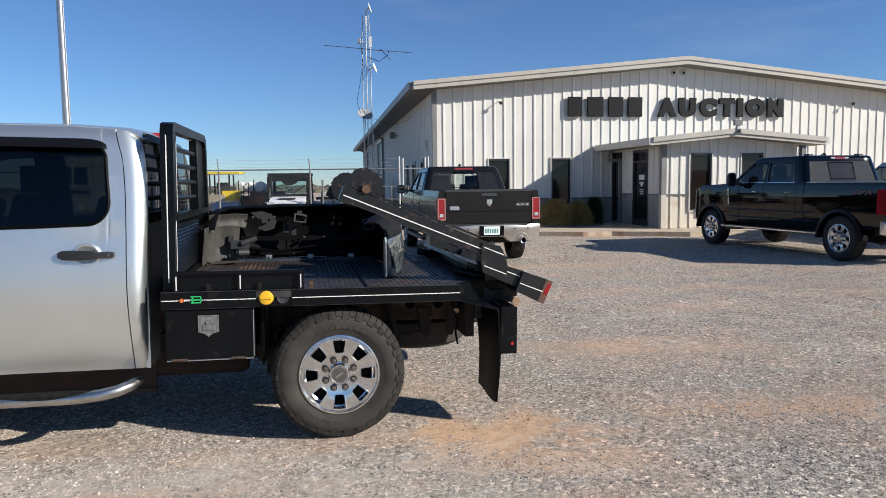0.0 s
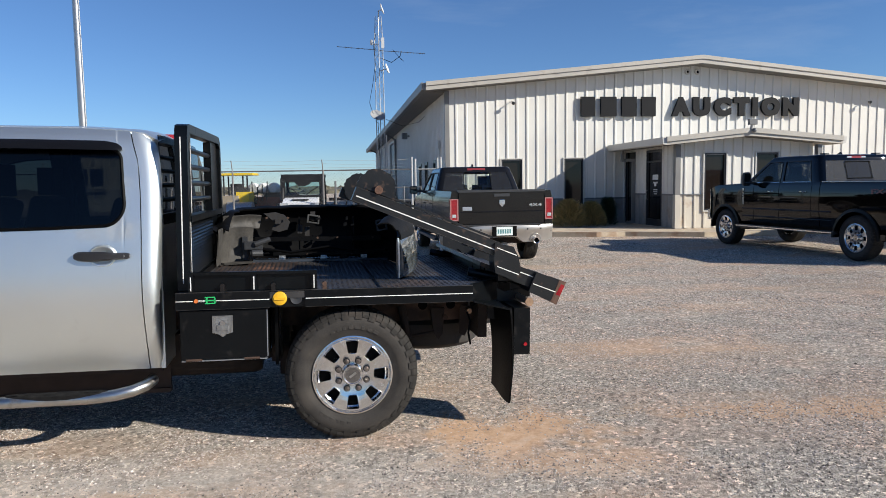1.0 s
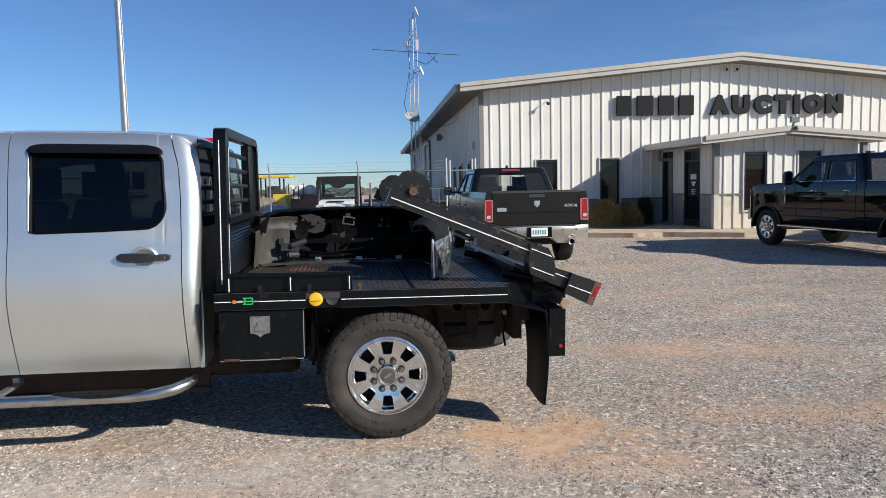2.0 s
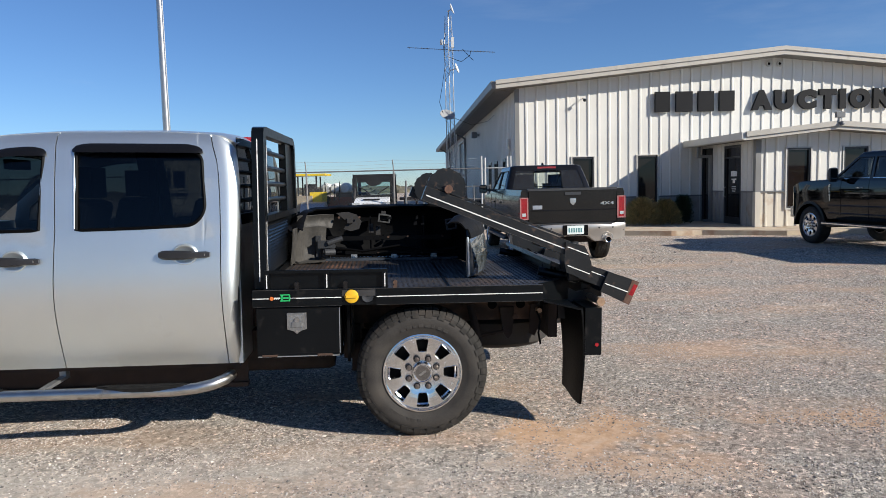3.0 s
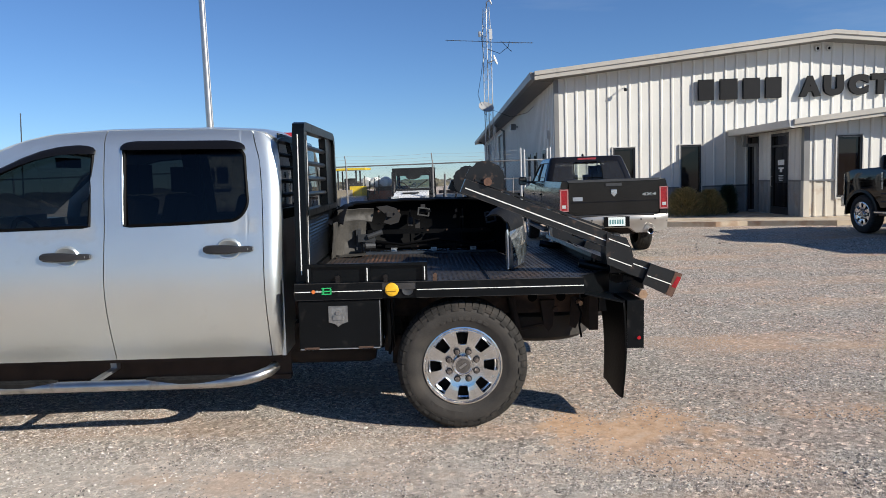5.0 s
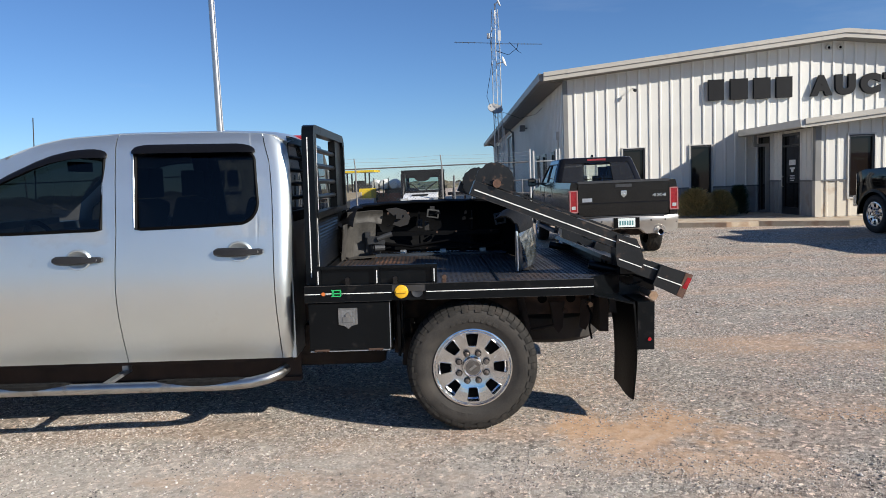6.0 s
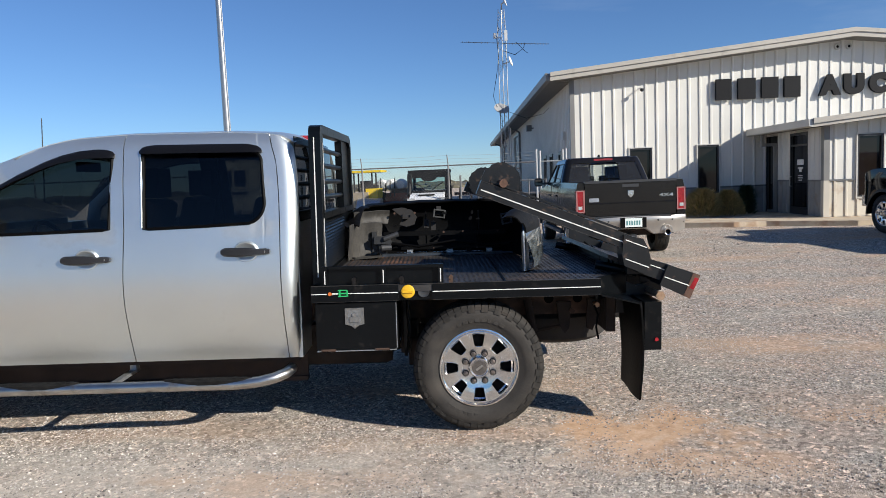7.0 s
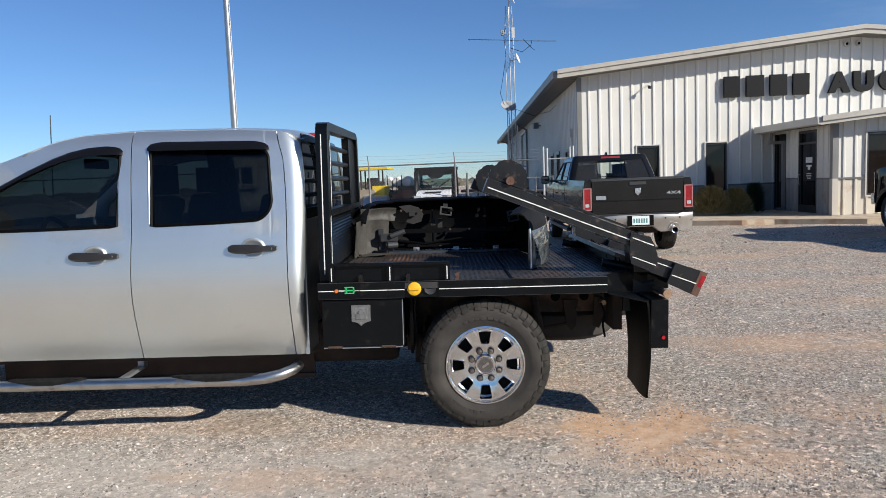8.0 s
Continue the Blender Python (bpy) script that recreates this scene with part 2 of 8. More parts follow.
        far = n.new("ShaderNodeVectorMath")
        far.operation = "LENGTH"
        l.new(shift.outputs[0], far.inputs[0])
        add = n.new("ShaderNodeMath")
        add.operation = "ADD"
        l.new(far.outputs["Value"], add.inputs[0])
        l.new(span(noise_at(3.2, 7, 0.7), 0.3, 0.7, -0.75, 0.75), add.inputs[1])
        here = span(add.outputs[0], 0.45, 1.15, amount, 0.0)
        col = mix("MIX", here, col, hue)
        most = n.new("ShaderNodeMath")
        most.operation = "MAXIMUM"
        l.new(bare, most.inputs[0])
        l.new(here, most.inputs[1])
        bare = most.outputs[0]
    l.new(mix("MULTIPLY", 0.8, col, ramp(noise_at(0.35, 5), [(0.3, (0.82, 0.815, 0.81)), (0.7, (1.16, 1.145, 1.13))])), b.inputs["Base Color"])
    b.inputs["Roughness"].default_value = 0.9
    b.inputs["Specular IOR Level"].default_value = 0.25
    height = n.new("ShaderNodeMath")
    height.operation = "ADD"
    l.new(span(stone.outputs["Distance"], 0.0, 0.6, 1.0, 0.0), height.inputs[0])
    l.new(span(grit.outputs["Distance"], 0.0, 0.6, 0.4, 0.0), height.inputs[1])
    bp = n.new("ShaderNodeBump")
    bp.inputs["Strength"].default_value, bp.inputs["Distance"].default_value = 0.8, 0.008
    l.new(span(bare, 0.0, 0.9, 0.7, 0.35), bp.inputs["Strength"])
    l.new(height.outputs[0], bp.inputs["Height"])
    l.new(bp.outputs[0], b.inputs["Normal"])
    return m


def make_ground():
    """One sheet to the horizon: a fine grid by the camera with low humps, coarse rings outside it."""
    xs = [-3000, -600, -120, -40, -20, -12] + [-8 + 0.25 * i for i in range(105)] + [22, 30, 45, 120, 600, 3000]
    ys = [-3000, -600, -120, -30, -10, -4] + [0.25 * i for i in range(100)] + [28, 34, 45, 80, 150, 400, 1200, 3000]
    bm = bmesh.new()
    rows = []
    for y in ys:
        row = []
        for x in xs:
            near = -8 <= x <= 18 and 0 <= y <= 24.9
            z = 0.012 * noise.noise((x * 0.6, y * 0.6, 0)) + 0.006 * noise.noise((x * 2.1, y * 2.1, 3)) - 0.006 if near else -0.012
            row.append(bm.verts.new((x, y, z)))
        rows.append(row)
    for a, b in zip(rows, rows[1:]):
        for i in range(len(xs) - 1):
            bm.faces.new((a[i], a[i + 1], b[i + 1], b[i]))
    return setting("ground", bm, ground_material(), "grey gravel lot with patches of red dirt", smooth=60)


make_ground()


# ---- metal building ----
BLD = Matrix.Translation((2.52, 25.0, 0.0)) @ Matrix.Rotation(radians(3.2), 4, "Z")
FRONT_W, DEPTH, EAVE, RIDGE_X, PITCH = 18.6, 44.0, 4.86, 9.3, 0.1
WHITE_SHEET = shade("white_ribbed_sheet", (0.66, 0.635, 0.575), 0.45, vary=0.05, scale=0.8, fine=0.03, fine_scale=40)
# wainscot on shaded walls: shade is in the grey, sunlit porch front is tan
SHADED_SHEET = shade("shaded_grey_sheet", (0.25, 0.245, 0.235), 0.45, vary=0.06, scale=0.8, dirt=(0.20, 0.16, 0.13), dirt_amount=0.12, dirt_scale=1.8)
TRIM_GREY = shade("light_grey_trim", (0.52, 0.50, 0.46), 0.4, vary=0.05, scale=2)
TRIM_DARK = shade("dark_grey_trim", (0.14, 0.14, 0.14), 0.45, vary=0.1, scale=4)
SOFFIT = shade("brown_grey_soffit_sheet", (0.17, 0.155, 0.135), 0.6, vary=0.05, scale=3)
CREAM_TRIM = shade("weathered_cream_trim", (0.43, 0.395, 0.34), 0.4, vary=0.07, scale=1.2, dirt=(0.30, 0.27, 0.23), dirt_amount=0.1, dirt_scale=2.5)
CORNER_GREY = shade("dark_corner_trim", (0.19, 0.185, 0.175), 0.45, vary=0.08, scale=2)
ROOF = shade("galvanised_roof_sheet", (0.5, 0.5, 0.48), 0.4, 0.4, vary=0.08, scale=2)
FRAME_BLACK = shade("black_window_frame", (0.02, 0.02, 0.022), 0.4)
DARK_GLASS = shade("dark_tinted_glass", (0.014, 0.010, 0.008), 0.04, 0.0, spec=0.35)
LETTER = shade("black_sign_letter", (0.008, 0.008, 0.009), 0.6, vary=0.1, scale=5, spec=0.2)
CONCRETE = shade("stained_concrete", (0.50, 0.41, 0.30), 0.85, vary=0.12, scale=1.5, fine=0.1, fine_scale=60, bump=0.002, dirt=(0.33, 0.20, 0.12), dirt_amount=0.25, dirt_scale=2.2)


def place(ob, m):
    ob.matrix_world = m @ ob.matrix_world
    return ob


def sheet(bm, length, z0, top, holes=(), rib=0.369, proud=0.032, wide=0.05, turn=None, lead=0.36):
    """Ribbed wall sheet along +x with its outer face at y=0, from z0 up to top(x), with rectangular openings through it."""
    xs = {0.0, length}
    x = lead
    profile = []
    while x < length - 0.1:
        profile.append(x)
        for d in (-wide, -wide * 0.55, wide * 0.55, wide):
            xs.add(round(x + d, 4))
        for d in (rib * 0.36, rib * 0.64):
            for e in (-0.012, 0.012):
                if x + d + e < length:
                    xs.add(round(x + d + e, 4))
        x += rib
    for h in holes:
        xs.update((h[0], h[1]))
    xs.add(RIDGE_X if length > RIDGE_X else length)
    xs = sorted(xs)

    def out(x):
        for c in profile:
            d = abs(x - c)
            if d < wide * 1.001:
                return -proud * max(0.0, min(1.0, (wide - d) / (wide * 0.45)))
        return 0.0

    def quad(a, b, za0, zb0, za1, zb1):
        ya, yb = out(a), out(b)
        vs = [bm.verts.new(p) for p in ((a, ya, za0), (b, yb, zb0), (b, yb, zb1), (a, ya, za1))]
        bm.faces.new(vs)
        if turn is not None:
            bmesh.ops.transform(bm, matrix=turn, verts=vs)

    for a, b in zip(xs, xs[1:]):
        if b - a < 1e-5:
            continue
        mid = (a + b) / 2
        cuts = sorted((h[2], h[3]) for h in holes if h[0] - 1e-5 <= mid <= h[1] + 1e-5)
        z = z0
        for lo, hi in cuts:
            if lo > z:
                quad(a, b, z, z, min(lo, top(a)), min(lo, top(b)))
            z = max(z, hi)
        if z < min(top(a), top(b)):
            quad(a, b, z, z, top(a), top(b))


def wall_core(bm, length, z0, top_pts, y0, y1, holes=()):
    """The solid wall behind the sheet, with the same openings."""
    xs = sorted({0.0, length, *[p[0] for p in top_pts], *[v for h in holes for v in h[:2]]})

    def top(x):
        for (xa, za), (xb, zb) in zip(top_pts, top_pts[1:]):
            if xa <= x <= xb:
                return za + (zb - za) * (x - xa) / (xb - xa)
        return top_pts[-1][1]
    for a, b in zip(xs, xs[1:]):
        mid, z = (a + b) / 2, z0
        for lo, hi in sorted((h[2], h[3]) for h in holes if h[0] <= mid <= h[1]) + [(None, None)]:
            if lo is None:
                prism(bm, [(a, z), (b, z), (b, top(b)), (a, top(a))], "y", y0, y1)
            elif lo > z:
                box(bm, a, b, y0, y1, z, lo)
            z = hi if hi is not None else z


def gable(x):
    return EAVE + PITCH * (RIDGE_X - abs(x - RIDGE_X))


WAIN = 0.98
FRONT_HOLES = [(1.98, 2.74, 0.75, 2.43), (4.32, 5.04, 0.75, 2.44), (13.2, 13.95, 0.75, 2.43), (15.6, 16.35, 0.75, 2.43)]
SIDE_HOLES = [(2.55, 3.1, 0.9, 2.42), (5.1, 5.85, 0.9, 2.42), (7.2, 8.0, 0.9, 2.42), (22.0, 25.6, 0.02, 4.4), (33.5, 37.5, 0.02, 4.4)]


def building():
    # front wall
    bm = bmesh.new()
    wall_core(bm, FRONT_W, 0, [(0, EAVE), (RIDGE_X, EAVE + PITCH * RIDGE_X), (FRONT_W, EAVE)], 0.005, 0.2, FRONT_HOLES)
    wall = place(setting("wall_front", bm, WHITE_SHEET, "white metal gable wall of the auction building"), BLD)
    bm = bmesh.new()
    sheet(bm, FRONT_W, WAIN, gable, FRONT_HOLES)
    part("ribbed_sheet", bm, WHITE_SHEET, wall, "white ribbed steel cladding")
    bm = bmesh.new()
    sheet(bm, FRONT_W, 0.05, lambda x: WAIN, FRONT_HOLES)
    part("wainscot_sheet", bm, SHADED_SHEET, wall, "ribbed steel wainscot, shade put into its grey")
    bm = bmesh.new()
    for a, b in ((0, 1.93), (2.79, 4.27), (5.09, 13.15), (14.0, 15.55), (16.4, FRONT_W)):
        box(bm, a, b, -0.045, 0.0, WAIN - 0.025, WAIN + 0.025)
    part("wainscot_trim", bm, TRIM_DARK, wall, "dark drip trim")
    bm = boxes((-0.05, 0.11, -0.045, 0.11, 0, EAVE - 0.01))
    part("corner_trim", bm, CORNER_GREY, wall)
    bm = boxes((FRONT_W - 0.11, FRONT_W + 0.05, -0.045, 0.11, 0, EAVE - 0.01))
    part("corner_trim", bm, CORNER_GREY, wall)
    # side walls and back
    side = Matrix.Rotation(radians(90), 4, "Z")
    flip = Matrix.Diagonal((1, -1, 1, 1))
    bm = bmesh.new()
    wall_core(bm, DEPTH - 0.2, 0, [(0, EAVE), (DEPTH - 0.2, EAVE)], -0.2, -0.005, SIDE_HOLES)
    bmesh.ops.transform(bm, matrix=Matrix.Translation((0, 0.2, 0)) @ side, verts=bm.verts)
    left = place(setting("wall_side", bm, WHITE_SHEET, "white metal side wall in shade"), BLD)
    bm = bmesh.new()
    sheet(bm, DEPTH, 0.05, lambda x: EAVE, [(a, b, c, d) for a, b, c, d in SIDE_HOLES])
    bmesh.ops.transform(bm, matrix=side @ flip, verts=bm.verts)
    part("ribbed_sheet", bm, WHITE_SHEET, left, "white ribbed steel cladding")
    place(setting("wall_far_side", boxes((FRONT_W - 0.2, FRONT_W, 0.2, DEPTH, 0, EAVE)), WHITE_SHEET), BLD)
    place(setting("wall_back", boxes((0.2, FRONT_W - 0.2, DEPTH - 0.2, DEPTH, 0, EAVE)), WHITE_SHEET), BLD)
    place(setting("building_floor", boxes((0.2, FRONT_W - 0.2, 0.2, DEPTH - 0.2, 0, 0.06)), CONCRETE), BLD)
    for a, b, lo, hi in SIDE_HOLES:
        tall = hi > 3
        ob = thing("side_door" if tall else "side_window", "dark overhead door in a white frame" if tall else "narrow dark window in a metal wall", "door" if tall else "window", kind="structure")
        part("pane" if not tall else "panel", boxes((0.06, 0.09, a, b, lo, hi)), DARK_GLASS if not tall else TRIM_DARK, ob)
        bm = bmesh.new()
        for q in ((a - 0.12, a, lo, hi + 0.12), (b, b + 0.12, lo, hi + 0.12), (a, b, hi, hi + 0.12)):
            box(bm, -0.05, 0.05, *q)
        part("frame", bm, TRIM_GREY if tall else FRAME_BLACK, ob)
        place(ob, BLD)
    # roof: two slopes with fascia, soffit and gutter
    over, fo = 0.78, 0.6
    zr = EAVE + PITCH * RIDGE_X
    bm = bmesh.new()
    for s in (-1, 1):
        xe = RIDGE_X + s * (RIDGE_X + over)
        ze = zr - PITCH * (RIDGE_X + over)
        prism(bm, [(RIDGE_X, zr + 0.27), (xe, ze + 0.27), (xe, ze + 0.25), (RIDGE_X, zr + 0.25)], "y", -fo, DEPTH + 0.3)
    roof = place(setting("roof", bm, ROOF, "low pitched metal roof"), BLD)
    for s in (-1, 1):
        xe = RIDGE_X + s * (RIDGE_X + over)
        ze = zr - PITCH * (RIDGE_X + over)
        bm = bmesh.new()
        prism(bm, [(RIDGE_X, zr + 0.275), (xe, ze + 0.275), (xe, ze + 0.0), (RIDGE_X, zr + 0.0)], "y", -fo - 0.06, -fo)
        prism(bm, [(RIDGE_X, zr + 0.285), (xe, ze + 0.285), (xe, ze + 0.15), (RIDGE_X, zr + 0.15)], "y", -fo - 0.1, -fo - 0.06)
        part("rake_fascia", bm, CREAM_TRIM, roof, "cream metal rake trim", bevel=0.012)
        bm = bmesh.new()
        prism(bm, [(RIDGE_X, zr + 0.02), (xe, ze + 0.02), (xe, ze), (RIDGE_X, zr)], "y", -fo, 0.0)
        part("front_soffit", bm, SOFFIT, roof)
        bm = boxes((min(xe, RIDGE_X - s * -RIDGE_X), max(xe, RIDGE_X - s * -RIDGE_X), 0.0, DEPTH, ze + 0.02, ze + 0.04))
        part("side_soffit", bm, SOFFIT, roof)
        bm = bmesh.new()
        prism(bm, [(xe, ze - 0.01), (xe + s * 0.13, ze + 0.03), (xe + s * 0.15, ze + 0.27), (xe, ze + 0.25)], "y", -fo, DEPTH + 0.3)
        part("gutter", bm, CORNER_GREY if s < 0 else TRIM_GREY, roof, "grey metal eave gutter", bevel=0.01)
    return wall


def window_unit(u0, u1, z0, z1, v, m, label):
    ob = thing("window", label, "window", kind="structure")
    bm = bmesh.new()
    for q in ((u0, u0 + 0.05, z0, z1), (u1 - 0.05, u1, z0, z1), (u0 + 0.05, u1 - 0.05, z1 - 0.06, z1), (u0 + 0.05, u1 - 0.05, z0, z0 + 0.05)):
        box(bm, q[0], q[1], v - 0.03, v + 0.1, q[2], q[3])
    part("window_frame", bm, FRAME_BLACK, ob, "black window frame", bevel=0.006)
    part("pane", boxes((u0 + 0.05, u1 - 0.05, v + 0.03, v + 0.045, z0 + 0.05, z1 - 0.06)), DARK_GLASS, ob, "dark tinted pane")
    bm = bmesh.new()
    for q in ((u0 - 0.04, u0 - 0.002, z0 - 0.05, z1 + 0.035), (u1 + 0.002, u1 + 0.04, z0 - 0.05, z1 + 0.035), (u0, u1, z1 + 0.002, z1 + 0.035), (u0, u1, z0 - 0.05, z0 - 0.002)):
        box(bm, q[0], q[1], v - 0.055, v - 0.002, q[2], q[3])
    part("window_trim", bm, TRIM_GREY, ob, "light metal jamb trim")
    return place(ob, m)


building()
for a, b, lo, hi in FRONT_HOLES:
    window_unit(a, b, lo, hi, 0.0, BLD, "tall dark window with black frame in a white wall")


# ---- entrance porch, sign, walk ----
def text_mesh(word, size=1.0, bold=0.0, depth=0.01):
    cu = bpy.data.curves.new("lettering", "FONT")
    cu.body, cu.size, cu.offset, cu.extrude, cu.align_x = word, size, bold, depth / 2, "LEFT"
    cu.resolution_u = 4
    ob = bpy.data.objects.new("lettering", cu)
    scene.collection.objects.link(ob)
    bpy.context.view_layer.update()
    me = bpy.data.meshes.new_from_object(ob.evaluated_get(bpy.context.evaluated_depsgraph_get()))
    bpy.data.objects.remove(ob)
    bm = bmesh.new()
    bm.from_mesh(me)
    bpy.data.meshes.remove(me)
    return bm


def fit_text(bm, x0, x1, z0, z1, y):
    """Stands lettering upright, facing -y, filling a box."""
    xs, ys = [v.co.x for v in bm.verts], [v.co.y for v in bm.verts]
    for v in bm.verts:
        u = (v.co.x - min(xs)) / (max(xs) - min(xs))
        w = (v.co.y - min(ys)) / (max(ys) - min(ys))
        v.co = (x0 + (x1 - x0) * u, y - v.co.z, z0 + (z1 - z0) * w)
    return bm


def curve_top(x):
    return float(np.interp(x, (0, 2.16, 4.7), (2.715, 2.925, 2.71)))


def porch():
    # vestibule: u 6.7..11.4, v -3.9..0
    U0, U1, V, TOP = 6.70, 11.4, -3.9, 2.70
    holes = [(0.92, 1.66, 0.62, 2.43), (2.70, 3.46, 0.62, 2.43)]
    m = BLD @ Matrix.Translation((U0, V, 0))
    bm = bmesh.new()
    wall_core(bm, U1 - U0, 0.06, [(0, 2.715), (2.16, 2.925), (U1 - U0, 2.71)], 0.005, 0.14, holes)
    front = place(setting("wall_porch_front", bm, WHITE_SHEET, "white ribbed porch wall in the sun"), m)
    bm = bmesh.new()
    sheet(bm, U1 - U0, 1.13, lambda x: curve_top(x), holes, rib=0.33, lead=0.29)
    part("ribbed_sheet", bm, WHITE_SHEET, front)
    bm = bmesh.new()
    sheet(bm, U1 - U0, 0.07, lambda x: 1.13, holes, rib=0.33, lead=0.29)
    part("wainscot_sheet", bm, shade("tan_ribbed_sheet", (0.58, 0.53, 0.44), 0.45, vary=0.06, scale=1, dirt=(0.40, 0.28, 0.18), dirt_amount=0.12, dirt_scale=2), front, "tan ribbed wainscot")
    bm = boxes((0.1, 0.86, -0.045, 0, 1.105, 1.155), (1.72, 2.64, -0.045, 0, 1.105, 1.155), (3.52, U1 - U0, -0.045, 0, 1.105, 1.155))
    part("wainscot_trim", bm, TRIM_DARK, front)
    part("corner_trim", boxes((-0.05, 0.12, -0.045, 0.12, 1.13, TOP)), CORNER_GREY, front, "dark grey corner trim")
    part("corner_trim", boxes((-0.05, 0.12, -0.045, 0.12, 0.06, 1.128)), shade("tan_corner_trim", (0.50, 0.46, 0.39), 0.45, vary=0.06, scale=2), front, "tan corner trim")
    for h in holes:
        window_unit(*h, 0.0, m, "tall dark porch window with black frame")
    # left flank with the entrance door
    doors = [(0.80, 1.98, 0.08, 2.62), (2.85, 3.75, 0.08, 2.62)]
    bm = bmesh.new()
    wall_core(bm, 3.76, 0.06, [(0, TOP), (3.76, TOP)], -0.14, -0.005, doors)
    bmesh.ops.transform(bm, matrix=Matrix.Translation((0, 0.14, 0)) @ Matrix.Rotation(math.pi / 2, 4, "Z"), verts=bm.verts)
    flank = place(setting("wall_porch_side", bm, WHITE_SHEET, "porch side wall in shade"), m)
    for z0, z1, mt in ((1.13, TOP, WHITE_SHEET), (0.07, 1.13, SHADED_SHEET)):
        bm = bmesh.new()
        sheet(bm, 3.88, z0, lambda x, z1=z1: z1, [(a + 0.14, b + 0.14, c, d) for a, b, c, d in doors], rib=0.30, lead=0.3)
        bmesh.ops.transform(bm, matrix=Matrix.Rotation(math.pi / 2, 4, "Z") @ Matrix.Diagonal((1, -1, 1, 1)), verts=bm.verts)
        part("ribbed_sheet", bm, mt, flank)
    part("wainscot_trim", boxes((-0.04, 0, 0.14, 0.92, 1.105, 1.155), (-0.04, 0, 2.14, 2.97, 1.105, 1.155)), TRIM_DARK, flank)
    door = thing("entrance_door", "dark glazed entrance door with black frame", "door", kind="structure")
    bm = bmesh.new()
    a, b = 0.94, 2.12
    for q in ((a, a + 0.07, 0.08, 2.62), (b - 0.07, b, 0.08, 2.62), (a + 0.07, b - 0.07, 2.54, 2.62), (a + 0.07, b - 0.07, 2.20, 2.26), (a + 0.07, b - 0.07, 0.08, 0.3)):
        box(bm, -0.03, 0.1, q[0], q[1], q[2], q[3])
    part("door_frame", bm, FRAME_BLACK, door)
    part("pane", boxes((0.03, 0.045, a + 0.07, b - 0.07, 0.3, 2.20), (0.03, 0.045, a + 0.07, b - 0.07, 2.26, 2.54)), DARK_GLASS, door)
    bm = bmesh.new()
    tube(bm, [(-0.03, b - 0.11, 0.95), (-0.08, b - 0.11, 0.97), (-0.08, b - 0.11, 1.25), (-0.03, b - 0.11, 1.27)], 0.014, 8)
    part("door_handle", bm, STAINLESS, door)
    for z, h, w in ((1.62, 0.17, 0.42), (1.50, 0.05, 0.34), (1.40, 0.10, 0.16), (1.27, 0.03, 0.3), (1.20, 0.03, 0.3), (1.13, 0.03, 0.22)):
        part("lettering_bar", boxes((0.024, 0.028, 1.53 - w / 2, 1.53 + w / 2, z, z + h)), WHITE_TAPE, door)
    place(door, m)
    side = thing("porch_side_light", "dark glazed panel beside the entrance", "window", kind="structure")
    part("pane", boxes((0.04, 0.06, 2.99, 3.89, 0.1, 2.62)), DARK_GLASS, side)
    part("frame", boxes((-0.02, 0.1, 2.99, 3.05, 0.08, 2.62), (-0.02, 0.1, 3.83, 3.89, 0.08, 2.62)), FRAME_BLACK, side)
    place(side, m)
    place(setting("wall_porch_far_side", boxes((U1 - U0 - 0.14, U1 - U0, 0.14, 3.9, 0.06, TOP)), WHITE_SHEET), m)
    # canopy with a shallow gable front
    ov = 0.52
    a0, a1, apex = -0.62, U1 - U0 + 0.62, 2.16
    z0, zp = 2.66, 2.93
    bm = bmesh.new()
    prism(bm, [(a0, z0 + 0.22), (apex, zp + 0.22), (a1, z0 + 0.22), (a1, z0 + 0.20), (apex, zp + 0.20), (a0, z0 + 0.20)], "y", -ov, 3.86)
    can = place(setting("porch_roof", bm, ROOF, "low gabled metal porch roof"), m)
    for p, q in (((a0, z0), (apex, zp)), ((apex, zp), (a1, z0))):
        bm = bmesh.new()
        prism(bm, [(p[0], p[1]), (q[0], q[1]), (q[0], q[1] + 0.24), (p[0], p[1] + 0.24)], "y", -ov - 0.05, -ov)
        prism(bm, [(p[0], p[1] + 0.1), (q[0], q[1] + 0.1), (q[0], q[1] + 0.25), (p[0], p[1] + 0.25)], "y", -ov - 0.10, -ov - 0.05)
        part("rake_fascia", bm, CREAM_TRIM, can, "cream porch fascia", bevel=0.01)
        bm = bmesh.new()
        prism(bm, [(p[0], p[1]), (q[0], q[1]), (q[0], q[1] + 0.02), (p[0], p[1] + 0.02)], "y", -ov, 3.86)
        part("soffit", bm, SOFFIT, can)
    for x, s in ((a0, -1), (a1, 1)):
        bm = bmesh.new()
        prism(bm, [(x, z0), (x + s * 0.11, z0 + 0.03), (x + s * 0.13, z0 + 0.235), (x, z0 + 0.22)], "y", -ov - 0.05, 3.86)
        part("gutter", bm, TRIM_GREY, can, "grey porch gutter", bevel=0.008)
    spout = thing("downspout", "dark grey metal downspout hung from the porch gutter", "pipe")
    bm = bmesh.new()
    box(bm, -0.56, -0.46, 3.0, 3.1, 2.36, 2.66)
    box(bm, -0.56, -0.05, 3.0, 3.1, 2.28, 2.38)
    box(bm, -0.14, -0.045, 3.0, 3.1, 0.16, 2.30)
    box(bm, -0.34, -0.045, 3.0, 3.1, 0.08, 0.17)
    part("pipe", bm, CORNER_GREY, spout, bevel=0.01)
    place(spout, m)
